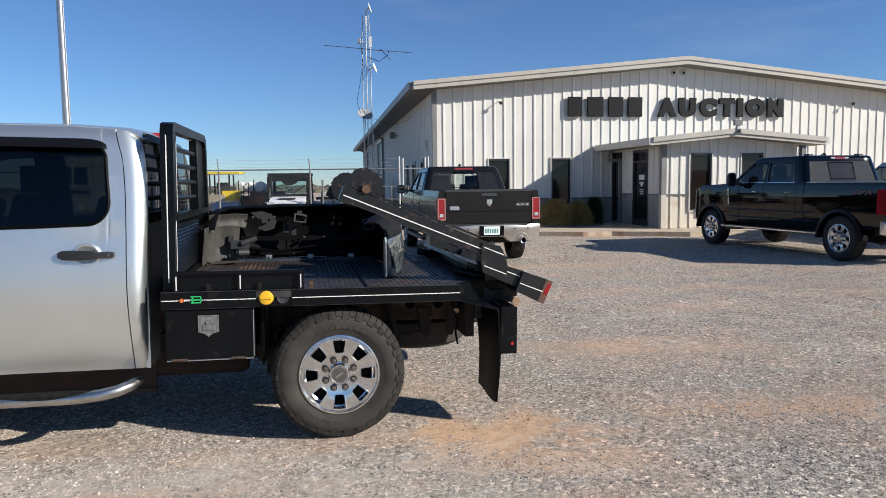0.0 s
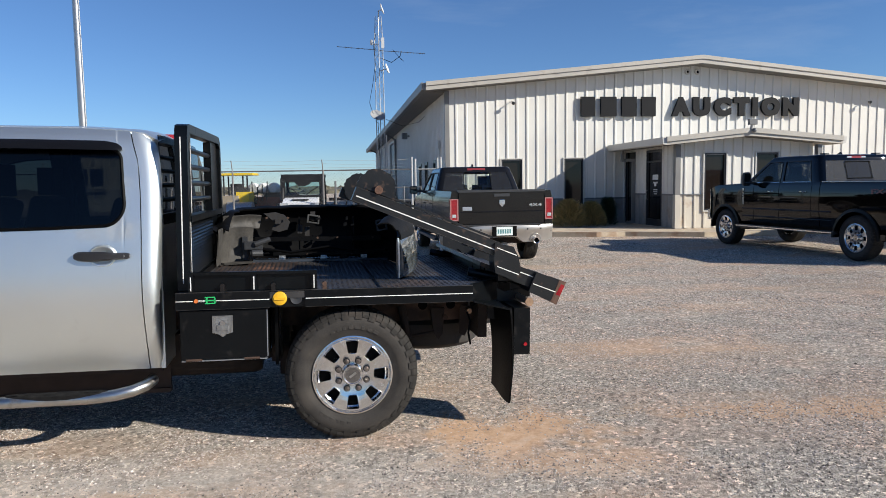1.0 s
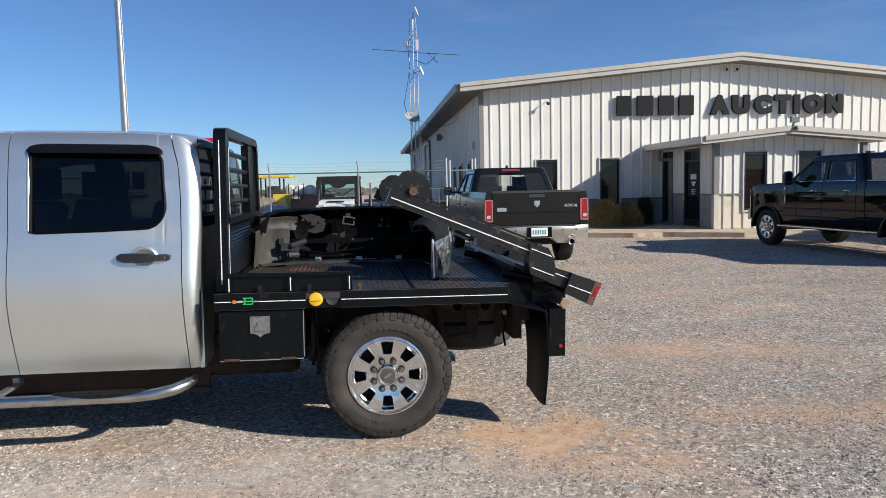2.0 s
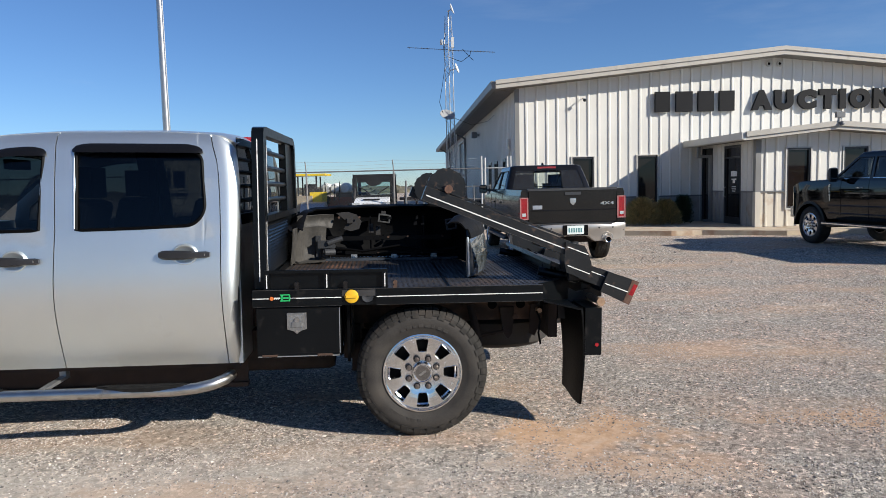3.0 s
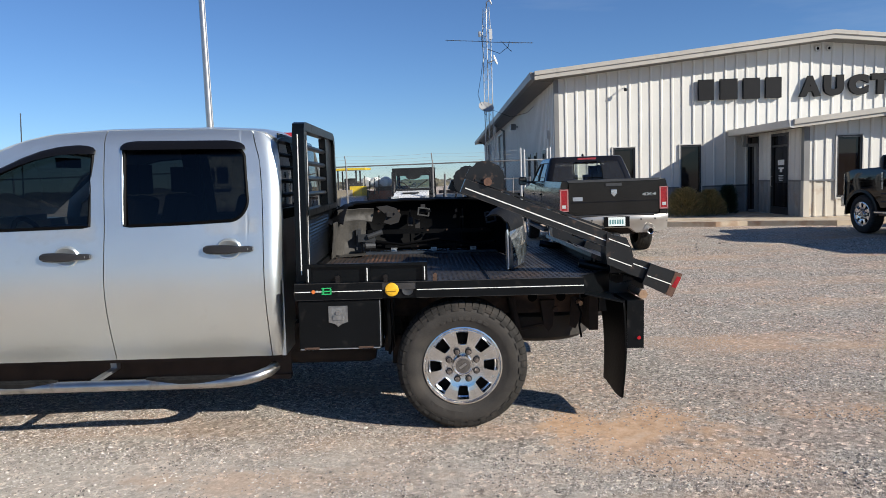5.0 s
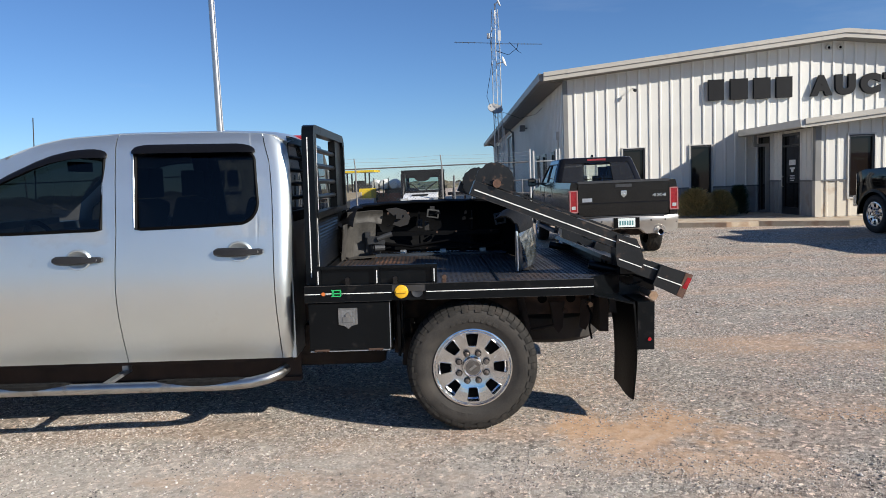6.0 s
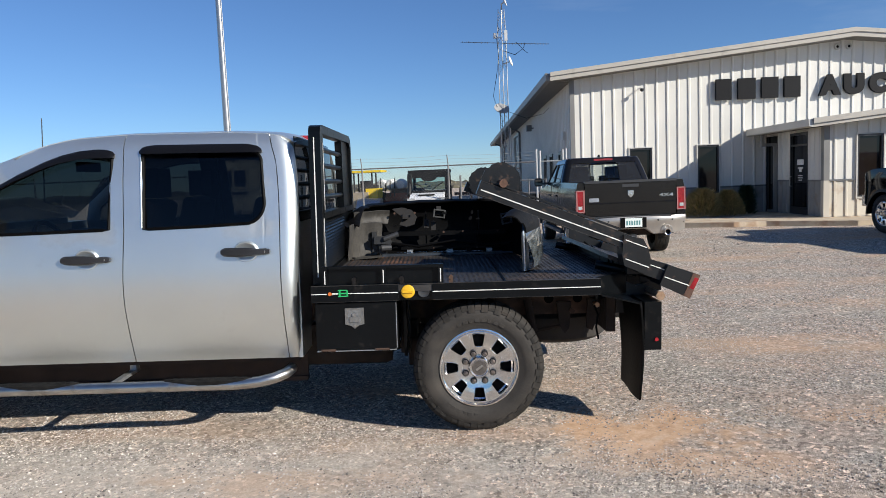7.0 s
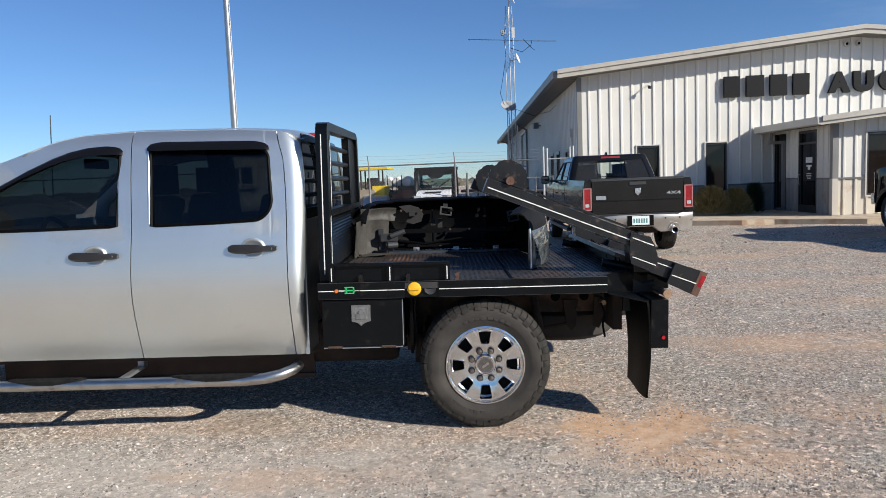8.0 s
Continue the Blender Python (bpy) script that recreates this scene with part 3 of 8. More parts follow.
    post = thing("porch_post", "dark square post under the porch roof", "post")
    part("shaft", boxes((a1 - 0.75, a1 - 0.6, -ov + 0.1, -ov + 0.25, 0.0, 2.66)), TRIM_DARK, post)
    place(post, m)
    lamp = thing("flood_light", "twin flood light with camera on the porch peak", "lamp")
    bm = boxes((apex - 0.12, apex + 0.14, -ov - 0.16, -ov - 0.06, zp + 0.33, zp + 0.5))
    part("lamp_head", bm, TRIM_DARK, lamp, bevel=0.02)
    bm = bmesh.new()
    rod(bm, (apex, -ov - 0.08, zp + 0.2), (apex, -ov - 0.1, zp + 0.36), 0.05, seg=12)
    part("bracket", bm, TRIM_GREY, lamp)
    bm = bmesh.new()
    lathe(bm, [(0, 0.0), (0.055, 0.01), (0.07, 0.06), (0.04, 0.12), (0, 0.13)], "z", 16, (apex + 0.06, -ov - 0.14, zp + 0.1))
    part("camera_dome", bm, TRIM_DARK, lamp, smooth=50)
    place(lamp, m)
    # raised concrete walk
    bm = bmesh.new()
    prism(bm, [(2.9, 24.9), (4.4, 20.5), (6.3, 19.75), (7.15, 19.75), (9.1, 18.85), (20.9, 19.2), (20.6, 25.9)], "z", -0.03, 0.055)
    walk_ = setting("walk", bm, CONCRETE, "stained concrete walk before the entrance", bevel=0.012)
    bm = bmesh.new()
    prism(bm, [(4.45, 20.48), (6.3, 19.72), (7.15, 19.72), (9.1, 18.82), (20.9, 19.17), (20.9, 19.32), (9.12, 18.98), (7.18, 19.87), (6.35, 19.87), (4.6, 20.6)], "z", -0.03, 0.13)
    part("kerb", bm, CONCRETE, walk_, "chipped concrete kerb", bevel=0.02)


def wall_sign():
    sign = thing("wall_sign", "raised black sign letters on the white gable wall", "sign")
    z0, z1, y0, y1 = 3.945, 4.645, -0.16, -0.05
    slots = {"A": (8.39, 9.13), "U": (9.225, 9.91), "C": (10.07, 10.75), "T": (10.85, 11.485), "I": (11.595, 11.83), "O": (11.965, 12.73), "N": (12.84, 13.49)}
    for ch, (a, b) in slots.items():
        part("letter", fit_text(text_mesh(ch, 1.0, 0.085, 0.11), a, b, z0, z1, -0.105), LETTER, sign)
    for a, b in ((4.89, 5.47), (5.635, 6.285), (6.43, 7.055), (7.195, 7.795)):
        part("plain_bar", boxes((a + 0.03, b - 0.03, y0, y1, z0, z1)), LETTER, sign, bevel=0.02)
    for a in (5.2, 6.0, 6.75, 7.5, 8.55, 9.56, 10.4, 11.17, 11.71, 12.35, 12.93):
        bm = bmesh.new()
        rod(bm, (a, -0.06, z0 + 0.15), (a, 0.0, z0 + 0.15), 0.012, seg=6)
        part("standoff", bm, DULL_METAL, sign)
    place(sign, BLD)


def wall_camera(u, z):
    cam_ = thing("security_camera", "small white dome security camera on the wall", "camera", group="wall cameras")
    bm = bmesh.new()
    tube(bm, [(u, 0, z + 0.1), (u, -0.1, z + 0.1), (u, -0.28, z + 0.06)], 0.016, 8)
    part("arm", bm, WHITE_TAPE, cam_)
    bm = bmesh.new()
    lathe(bm, [(0, -0.05), (0.04, -0.042), (0.065, 0.0), (0.065, 0.05), (0, 0.065)], "z", 16, (u, -0.3, z))
    part("dome", bm, DARK_PLASTIC, cam_, smooth=50)
    place(cam_, BLD)


porch()
wall_sign()
wall_camera(2.37, 4.38)
wall_camera(16.37, 4.44)
for u in (9.05, 9.44):
    vent = thing("gable_vent", "small round vent high on the gable", "vent", group="gable vents")
    bm = bmesh.new()
    lathe(bm, [(0.05, -0.05), (0.09, -0.06), (0.11, -0.04), (0.11, 0.0), (0.05, 0.0)], "y", 20, (u, 0, 5.57))
    part("ring", bm, TRIM_GREY, vent, smooth=40)
    bm = bmesh.new()
    rod(bm, (u, -0.03, 5.57), (u, -0.01, 5.57), 0.055, seg=16)
    part("mesh", bm, DEEP, vent)
    place(vent, BLD)
flood = thing("flood_light", "black flood light bracketed to the side wall", "lamp")
part("lamp_head", boxes((-0.42, -0.16, 12.0, 12.45, 3.98, 4.28)), TRIM_DARK, flood, bevel=0.03)
part("bracket", boxes((-0.16, 0.0, 12.15, 12.3, 4.1, 4.16)), TRIM_DARK, flood)
place(flood, BLD)
for v in (20.2, 39.5):
    spout = thing("downspout", "grey metal downspout on the side wall", "pipe", group="side downspouts")
    part("pipe", boxes((-0.16, -0.045, v, v + 0.12, 0.1, 4.5)), TRIM_DARK, spout)
    bm = bmesh.new()
    tube(bm, [(-0.1, v + 0.06, 4.45), (-0.3, v + 0.06, 4.6), (-0.72, v + 0.06, 4.8)], 0.055, 8)
    part("elbow", bm, TRIM_DARK, spout)
    place(spout, BLD)
conduit = thing("conduit", "thin grey conduit with box on the side wall", "pipe")
part("pipe", boxes((-0.07, -0.035, 1.3, 1.335, 0.2, 3.0)), TRIM_GREY, conduit)
part("meter_box", boxes((-0.14, -0.035, 1.2, 1.42, 2.9, 3.2)), TRIM_GREY, conduit)
place(conduit, BLD)


# ---- silver flatbed truck with bale arms ----
# Local frame: x towards the rear from the rear axle, y inwards from the driver's side, z up.
FLAT = Matrix.Translation((-0.17, 4.28, 0.0)) @ Matrix.Rotation(radians(5.5), 4, "Z") @ Matrix.Rotation(radians(0.9), 4, "Y")
MID = 1.05


def window_glass(name, tint, base=0.04, dust=0.0):
    """Tinted pane: see-through with a mirror-like sheen."""
    m = bpy.data.materials.new(name)
    m.use_nodes = True
    n, l = m.node_tree.nodes, m.node_tree.links
    n.remove(n["Principled BSDF"])
    clear, gloss, mixer, fres = n.new("ShaderNodeBsdfTransparent"), n.new("ShaderNodeBsdfGlossy"), n.new("ShaderNodeMixShader"), n.new("ShaderNodeLayerWeight")
    clear.inputs[0].default_value = (*tint, 1)
    gloss.inputs["Roughness"].default_value = 0.01
    fres.inputs[0].default_value = 0.5
    steep, sheen = n.new("ShaderNodeMath"), n.new("ShaderNodeMath")
    steep.operation, sheen.operation = "POWER", "MULTIPLY_ADD"
    steep.inputs[1].default_value, sheen.inputs[1].default_value, sheen.inputs[2].default_value = 5.0, 0.95, base
    l.new(fres.outputs["Facing"], steep.inputs[0])
    l.new(steep.outputs[0], sheen.inputs[0])
    l.new(sheen.outputs[0], mixer.inputs[0])
    under = clear
    # flat grey film: paints a dull pale reflection into the rear panes
    if dust:
        film, under = n.new("ShaderNodeBsdfDiffuse"), n.new("ShaderNodeMixShader")
        film.inputs[0].default_value, under.inputs[0].default_value = (0.35, 0.33, 0.29, 1), dust
        l.new(clear.outputs[0], under.inputs[1])
        l.new(film.outputs[0], under.inputs[2])
    l.new(under.outputs[0], mixer.inputs[1])
    l.new(gloss.outputs[0], mixer.inputs[2])
    l.new(mixer.outputs[0], n["Material Output"].inputs[0])
    return m


TINT_FRONT = window_glass("tinted_front_glass", (0.15, 0.175, 0.18))
TINT_REAR = window_glass("dark_tinted_rear_glass", (0.125, 0.135, 0.14))
SEAT_CLOTH = shade("dark_seat_cloth", (0.03, 0.03, 0.032), 0.9, vary=0.1, scale=10)


def diamond_plate():
    m = shade("black_diamond_plate", (0.055, 0.052, 0.050), 0.42, 0.3, vary=0.5, scale=3, dirt=(0.085, 0.055, 0.040), dirt_amount=0.28, dirt_scale=2.2)
    n, l = m.node_tree.nodes, m.node_tree.links
    pos = n.new("ShaderNodeTexCoord").outputs["Object"]
    waves = []
    for ang in (45, -45):
        mp = n.new("ShaderNodeMapping")
        mp.inputs["Rotation"].default_value = (0, 0, radians(ang))
        mp.inputs["Scale"].default_value = (1, 0.33, 1)
        l.new(pos, mp.inputs["Vector"])
        v = n.new("ShaderNodeTexVoronoi")
        v.inputs["Scale"].default_value, v.inputs["Randomness"].default_value = 26, 0.0
        l.new(mp.outputs[0], v.inputs["Vector"])
        r = n.new("ShaderNodeMapRange")
        r.inputs[1].default_value, r.inputs[2].default_value, r.inputs[3].default_value, r.inputs[4].default_value = 0.10, 0.32, 1.0, 0.0
        l.new(v.outputs["Distance"], r.inputs[0])
        waves.append(r.outputs[0])
    mx = n.new("ShaderNodeMath")
    mx.operation = "MAXIMUM"
    l.new(waves[0], mx.inputs[0])
    l.new(waves[1], mx.inputs[1])
    bp = n.new("ShaderNodeBump")
    bp.inputs["Strength"].default_value, bp.inputs["Distance"].default_value = 1.0, 0.008
    l.new(mx.outputs[0], bp.inputs["Height"])
    l.new(bp.outputs[0], n["Principled BSDF"].inputs["Normal"])
    return m


DIAMOND = diamond_plate()
SCUFF = shade("scuffed_steel_edge", (0.045, 0.041, 0.038), 0.45, 0.2, vary=0.5, scale=18, dirt=(0.012, 0.011, 0.01), dirt_amount=0.3, dirt_scale=15)
LATCH = shade("brushed_latch_steel", (0.34, 0.34, 0.33), 0.32, 0.85, vary=0.25, scale=25)
BRASSY = shade("brassy_bolt", (0.42, 0.27, 0.17), 0.5, 0.6, vary=0.2, scale=40)
RUSTY_FRAME = shade("rust_browned_frame", (0.075, 0.042, 0.027), 0.8, vary=0.5, scale=7, dirt=(0.02, 0.014, 0.011), dirt_amount=0.3, dirt_scale=5, bump=0.002)
OLD_RUST = shade("old_dark_rust", (0.06, 0.032, 0.02), 0.8, vary=0.3, scale=12)
CAP_FACE = shade("polished_cap_face", (0.30, 0.30, 0.30), 0.14, 1.0, vary=0.1, scale=30)
CAP_GREY = shade("grey_cap_face", (0.22, 0.22, 0.215), 0.45, 0.5, vary=0.3, scale=60)
NUT_STEEL = shade("tarnished_nut_steel", (0.30, 0.26, 0.23), 0.3, 0.9, vary=0.3, scale=60)
NUT = shade("dark_wheel_nut", (0.012, 0.010, 0.0095), 0.3, 0.2, vary=0.2, scale=30)


def curve(x, pts):
    return float(np.interp(x, [p[0] for p in pts], [p[1] for p in pts]))


def side_y(z):
    return curve(z, [(0.4, 0.1890), (0.45, 0.1690), (0.50, 0.1490), (0.55, 0.1290), (0.60, 0.1095), (0.65, 0.0905), (0.70, 0.0725), (0.75, 0.0560), (0.80, 0.0415), (0.85, 0.0300), (0.90, 0.0220), (0.95, 0.0180), (1.0, 0.0172), (1.05, 0.0195), (1.10, 0.025), (1.15, 0.030), (1.21, 0.038), (1.262, 0.046), (1.285, 0.053), (1.33, 0.057), (1.6, 0.118), (1.82, 0.185), (1.88, 0.225), (1.92, 0.29)])


def solid(ob, thick=0.015, offset=-1):
    md = ob.modifiers.new("thickness", "SOLIDIFY")
    md.thickness, md.offset = thick, offset
    return ob


ROOF_LINE = [(-3.45, 1.36), (-3.2, 1.55), (-3.0, 1.69), (-2.8, 1.80), (-2.67, 1.85), (-2.52, 1.885), (-2.19, 1.908), (-1.57, 1.908), (-1.3, 1.893), (-1.22, 1.878), (-1.17, 1.858), (-1.14, 1.835)]


def door_panel(xa, xb, zb, window=None, cols=26, far=False):
    """A body side panel from seam to seam and from the sill to the roof, with a window opening (s0, s1, low(s), high(s))."""
    bm = bmesh.new()
    ss = sorted({i / cols for i in range(cols + 1)} | ({window[0], window[1]} | set(WIN_S if window[1] == 0.91 else []) if window else set()))

    def strip(s, lo, hi, n):
        out = []
        for k in range(n + 1):
            z = lo + (hi - lo) * k / n
            x = xa(z) + (xb(z) - xa(z)) * s
            y = side_y(z)
            out.append((x, 2 * MID - y if far else y, z))
        return out

    def top(s):
        x = xa(1.8) + (xb(1.8) - xa(1.8)) * s
        return curve(x, ROOF_LINE)
    for a, b in zip(ss, ss[1:]):
        mid = (a + b) / 2
        if window:
            def low(q):
                return window[2](min(max(q, window[0]), window[1]))

            def high(q):
                return window[3](min(max(q, window[0]), window[1]))
            spans = [(zb, low, 14), (high, top, 4)] + ([] if window[0] < mid < window[1] else [(low, high, 8)])
        else:
            spans = [(zb, top, 18)]
        for lo, hi, n in spans:
            ca = strip(a, lo(a), hi(a), n)
            cb = strip(b, lo(b), hi(b), n)
            va, vb = [bm.verts.new(p) for p in ca], [bm.verts.new(p) for p in cb]
            for k in range(n):
                bm.faces.new((va[k], vb[k], vb[k + 1], va[k + 1]))
    bmesh.ops.remove_doubles(bm, verts=bm.verts, dist=0.0004)
    return bm


def win_s(window, n):
    ss = {round(window[0] + (window[1] - window[0]) * i / n, 5) for i in range(n + 1)}
    return sorted(ss | {round(q, 5) for q in WIN_S}) if window[1] == 0.91 else sorted(ss)


def pane_between(xa, xb, window, inset, far=False, n=20):
    bm = bmesh.new()
    rows = []
    for s in win_s(window, n):
        lo, hi = window[2](s) - 0.01, window[3](s) + 0.01
        row = []
        for k in range(7):
            z = lo + (hi - lo) * k / 6
            y = side_y(z) + inset
            row.append((xa(z) + (xb(z) - xa(z)) * s, 2 * MID - y if far else y, z))
        rows.append(row)
    loft(bm, rows, closed=False)
    return bm


def window_loop(xa, xb, window, n=24):
    pts = []
    ss = win_s(window, n)
    for s, f in [(s, window[3]) for s in ss] + [(s, window[2]) for s in ss[::-1]]:
        z = f(s)
        pts.append((xa(z) + (xb(z) - xa(z)) * s, side_y(z) + 0.002, z))
    return pts


def seam_f(z):
    return curve(z, [(0.4, -2.192), (0.93, -2.178), (1.3, -2.165), (1.89, -2.191)])


def seam_r(z):
    return curve(z, [(0.4, -1.212), (0.9, -1.212), (1.3, -1.212), (1.52, -1.219), (1.7, -1.235), (1.88, -1.287)])


def sill(s):
    return 0.462


def rounded(s, flat, s0, s1, radius, up):
    """A window edge that turns through a rounded corner between s0 and s1."""
    d = min(max((s - s0) / (s1 - s0), 0.0), 1.0)
    return flat + up * radius * (1 - math.sqrt(max(0.0, 1 - d * d)))


REAR_WIN = (0.125, 0.91,
            lambda s: rounded(s, curve(s, [(0.125, 1.314), (0.5, 1.322), (0.91, 1.338)]), 0.79, 0.91, 0.125, 1),
            lambda s: rounded(s, curve(s, [(0.125, 1.79), (0.5, 1.787), (0.91, 1.783)]), 0.85, 0.91, 0.06, -1))
WIN_S = [0.79 + 0.12 * math.sin(math.pi / 2 * k / 14) for k in range(15)]
FRONT_WIN = (0.10, 0.925,
             lambda s: curve(s, [(0.10, 1.30), (0.5, 1.305), (0.925, 1.316)]),
             lambda s: curve(s, [(0.10, 1.40), (0.22, 1.53), (0.34, 1.63), (0.46, 1.70), (0.56, 1.738), (0.68, 1.762), (0.8, 1.77), (0.925, 1.77)]))


def seam_a(z):
    return curve(z, [(0.4, -3.34), (1.3, -3.36), (1.5, -3.30), (1.9, -2.95)])


RIM_FACE = [(0.06, 0.026), (0.11, 0.020), (0.145, 0.012), (0.17, 0.008), (0.2, 0.006), (0.226, 0.006), (0.234, 0.010), (0.240, 0.018)]


def wheel(parent, at, r=0.405, rim_r=0.247, width=0.27, outward=-1, holes=8, rim_mat=None, fine=36, blocks=56):
    """Tyre with shoulder blocks, and an alloy rim with round-cornered openings, nuts and cap. outward: the side of the face along y."""
    hub = part("wheel", boxes((-0.05, 0.05, 0.04, 0.12, -0.05, 0.05)), UNDER, parent)
    hub.matrix_local = Matrix.Translation(at) @ (Matrix.Identity(4) if outward < 0 else Matrix.Rotation(math.pi, 4, "Z"))
    bm = bmesh.new()
    w = width
    prof = [(rim_r - 0.004, 0.02), (rim_r + 0.006, 0.012), (rim_r + 0.02, 0.010), (rim_r + 0.035, 0.002), (rim_r + 0.055, -0.003), (r - 0.080, -0.003), (r - 0.062, 0.001), (r - 0.045, 0.008), (r - 0.028, 0.018),
            (r - 0.015, 0.034), (r - 0.011, 0.055), (r - 0.009, w * 0.5), (r - 0.012, w - 0.045), (r - 0.025, w - 0.020), (r - 0.05, w - 0.004), (rim_r + 0.08, w), (rim_r + 0.02, w - 0.012), (rim_r - 0.004, w - 0.02), (rim_r - 0.02, w * 0.5)]
    lathe(bm, prof, "y", 72)
    tyre = part("tyre", bm, RUBBER, hub, "worn all-terrain tyre with dusty sidewall", smooth=40)
    # shoulder lugs, every other one reaching down the sidewall, and two rows of tread blocks
    bm = bmesh.new()
    pitch = math.pi * r / blocks
    for i in range(blocks):
        turn = Matrix.Rotation(-i * math.tau / blocks, 4, "Y")
        d = 0.060 if i % 2 else 0.046
        half = pitch * (0.88 if i % 2 else 0.84)
        prism(bm, [(-0.003 if i % 2 else 0.003, r - d), (0.005, r - 0.030), (0.017, r - 0.012), (0.045, r - 0.002), (0.082, r), (0.082, r - 0.03), (0.03, r - 0.055), (0.014, r - d)], "x", -half, half, turn)
        for y0, y1, h0, sk in ((0.092, 0.130, r - 0.03, 0.5), (w - 0.13, w - 0.092, r - 0.03, 0.0), (w - 0.082, w - 0.024, r - 0.04, 0.5)):
            box(bm, -pitch * 0.86, pitch * 0.86, y0, y1, h0, r - 0.001 - 0.006 * (y1 > w - 0.03), Matrix.Rotation(-sk * math.tau / blocks, 4, "Y") @ turn)
    tagged(part("tread_block", bm, TREAD, tyre), kind="stuff")
    # worn raised marks on the sidewall, unreadable
    rs = (rim_r + r - 0.066) / 2 + 0.004
    for k, a in enumerate([-0.5 + 0.13 * i for i in range(8)] + [2.4 + 0.13 * i for i in range(6)]):
        bm = bmesh.new()
        box(bm, -0.016, 0.016 - 0.006 * (k % 3), -0.0042, 0.001, rs - 0.011, rs + 0.011 - 0.005 * (k % 2), Matrix.Rotation(-a, 4, "Y"))
        part("plain_bar", bm, RUBBER, tyre, bevel=0.002)
    # rim
    mat = rim_mat or CHROME
    bm = bmesh.new()
    lathe(bm, [(rim_r, 0.006), (rim_r + 0.004, 0.016), (rim_r - 0.004, 0.03), (rim_r - 0.025, 0.05), (rim_r - 0.03, w * 0.8), (rim_r - 0.034, w * 0.8), (rim_r - 0.034, 0.045), (rim_r - 0.016, 0.014), (rim_r - 0.008, 0.004)], "y", 64)
    rim = part("rim", bm, mat, hub, "polished alloy wheel rim", smooth=35)
    bm = bmesh.new()
    per = fine
    seg = holes * per
    k_ = rim_r / 0.247
    radii = [0.02, 0.06, 0.078, 0.108] + [0.126 + 0.100 * i / fine for i in range(fine + 1)] + [0.231, 0.237, 0.240]
    depth = [curve(q, RIM_FACE) for q in radii]
    radii = [q * k_ for q in radii]
    grid = [[bm.verts.new((q * math.cos(k * math.tau / seg), depth[j] + 0.01, q * math.sin(k * math.tau / seg))) for k in range(seg)] for j, q in enumerate(radii)]
    for j in range(len(radii) - 1):
        for k in range(seg):
            c = (((k + per // 2) % per) + 0.5 - per / 2) / per * math.tau / holes
            mid = (radii[j] + radii[j + 1]) / 2 / k_
            half_w = 0.027 + 0.17 * (mid - 0.131)
            qa, qr = max(abs(c * mid) - half_w + 0.013, 0), max(abs(mid - 0.176) - 0.045 + 0.013, 0)
            if math.hypot(qa, qr) < 0.013:
                continue
            bm.faces.new((grid[j][k], grid[j][(k + 1) % seg], grid[j + 1][(k + 1) % seg], grid[j + 1][k]))
    solid(part("spokes", bm, mat, rim, smooth=50), 0.045, -1)
    # rounded rims of the openings
    bm = bmesh.new()
    for h in range(holes):
        loop = []
        for sx, sr, a0 in ((1, 1, 0), (-1, 1, 90), (-1, -1, 180), (1, -1, 270)):
            for q in range(5):
                a = radians(a0 + 22.5 * q)
                mid = 0.176 + sr * 0.032 + 0.013 * math.sin(a)
                arc = sx * (0.027 + 0.17 * (mid - 0.131) - 0.013) + 0.013 * math.cos(a)
                turn_ = h * math.tau / holes + arc / mid
                loop.append((mid * k_ * math.cos(turn_), curve(mid, RIM_FACE) + 0.0105, mid * k_ * math.sin(turn_)))
        tube(bm, loop, 0.0030, 6, closed=True)
    part("opening_rim", bm, mat, rim, smooth=60)
    # black backing disc paints the shade seen through the wheel openings
    bm = bmesh.new()
    rod(bm, (0, 0.075, 0), (0, 0.09, 0), rim_r - 0.03, seg=40)
    part("brake_disc", bm, DEEP, hub)
    for i in range(8):
        a = (i + 0.5) * math.tau / 8
        bm = bmesh.new()
        c = (0.092 * k_ * math.cos(a), 0.0, 0.092 * k_ * math.sin(a))
        # dark ring standing proud round the nut
        rod(bm, (c[0], 0.045, c[2]), (c[0], 0.020, c[2]), 0.0205, seg=16)
        part("nut_seat", bm, NUT, rim, "dark nut seat ring")
        bm = bmesh.new()
        rod(bm, (c[0], 0.045, c[2]), (c[0], 0.004, c[2]), 0.0165, 0.015, 6)
        rod(bm, (c[0], 0.0045, c[2]), (c[0], -0.004, c[2]), 0.013, 0.007, 10)
        part("wheel_nut", bm, NUT_STEEL, rim, "tarnished steel wheel nut")
    bm = bmesh.new()
    lathe(bm, [(0.0, 0.006), (0.050, 0.006), (0.054, 0.002), (0.060, 0.002), (0.066, 0.010), (0.068, 0.05), (0.0, 0.05)], "y", 32)
    cap = part("centre_cap", bm, mat, rim, "polished centre cap", smooth=40)
    bm = bmesh.new()
    rod(bm, (0, 0.0045, 0), (0, 0.0075, 0), 0.047, seg=28)
    part("badge", bm, CAP_FACE, cap, "dark polished cap face")
    part("plain_bar", boxes((-0.024, 0.024, 0.0030, 0.0046, -0.007, 0.007)), STAINLESS, cap, bevel=0.001).rotation_euler = (0, radians(-35), 0)
    return hub


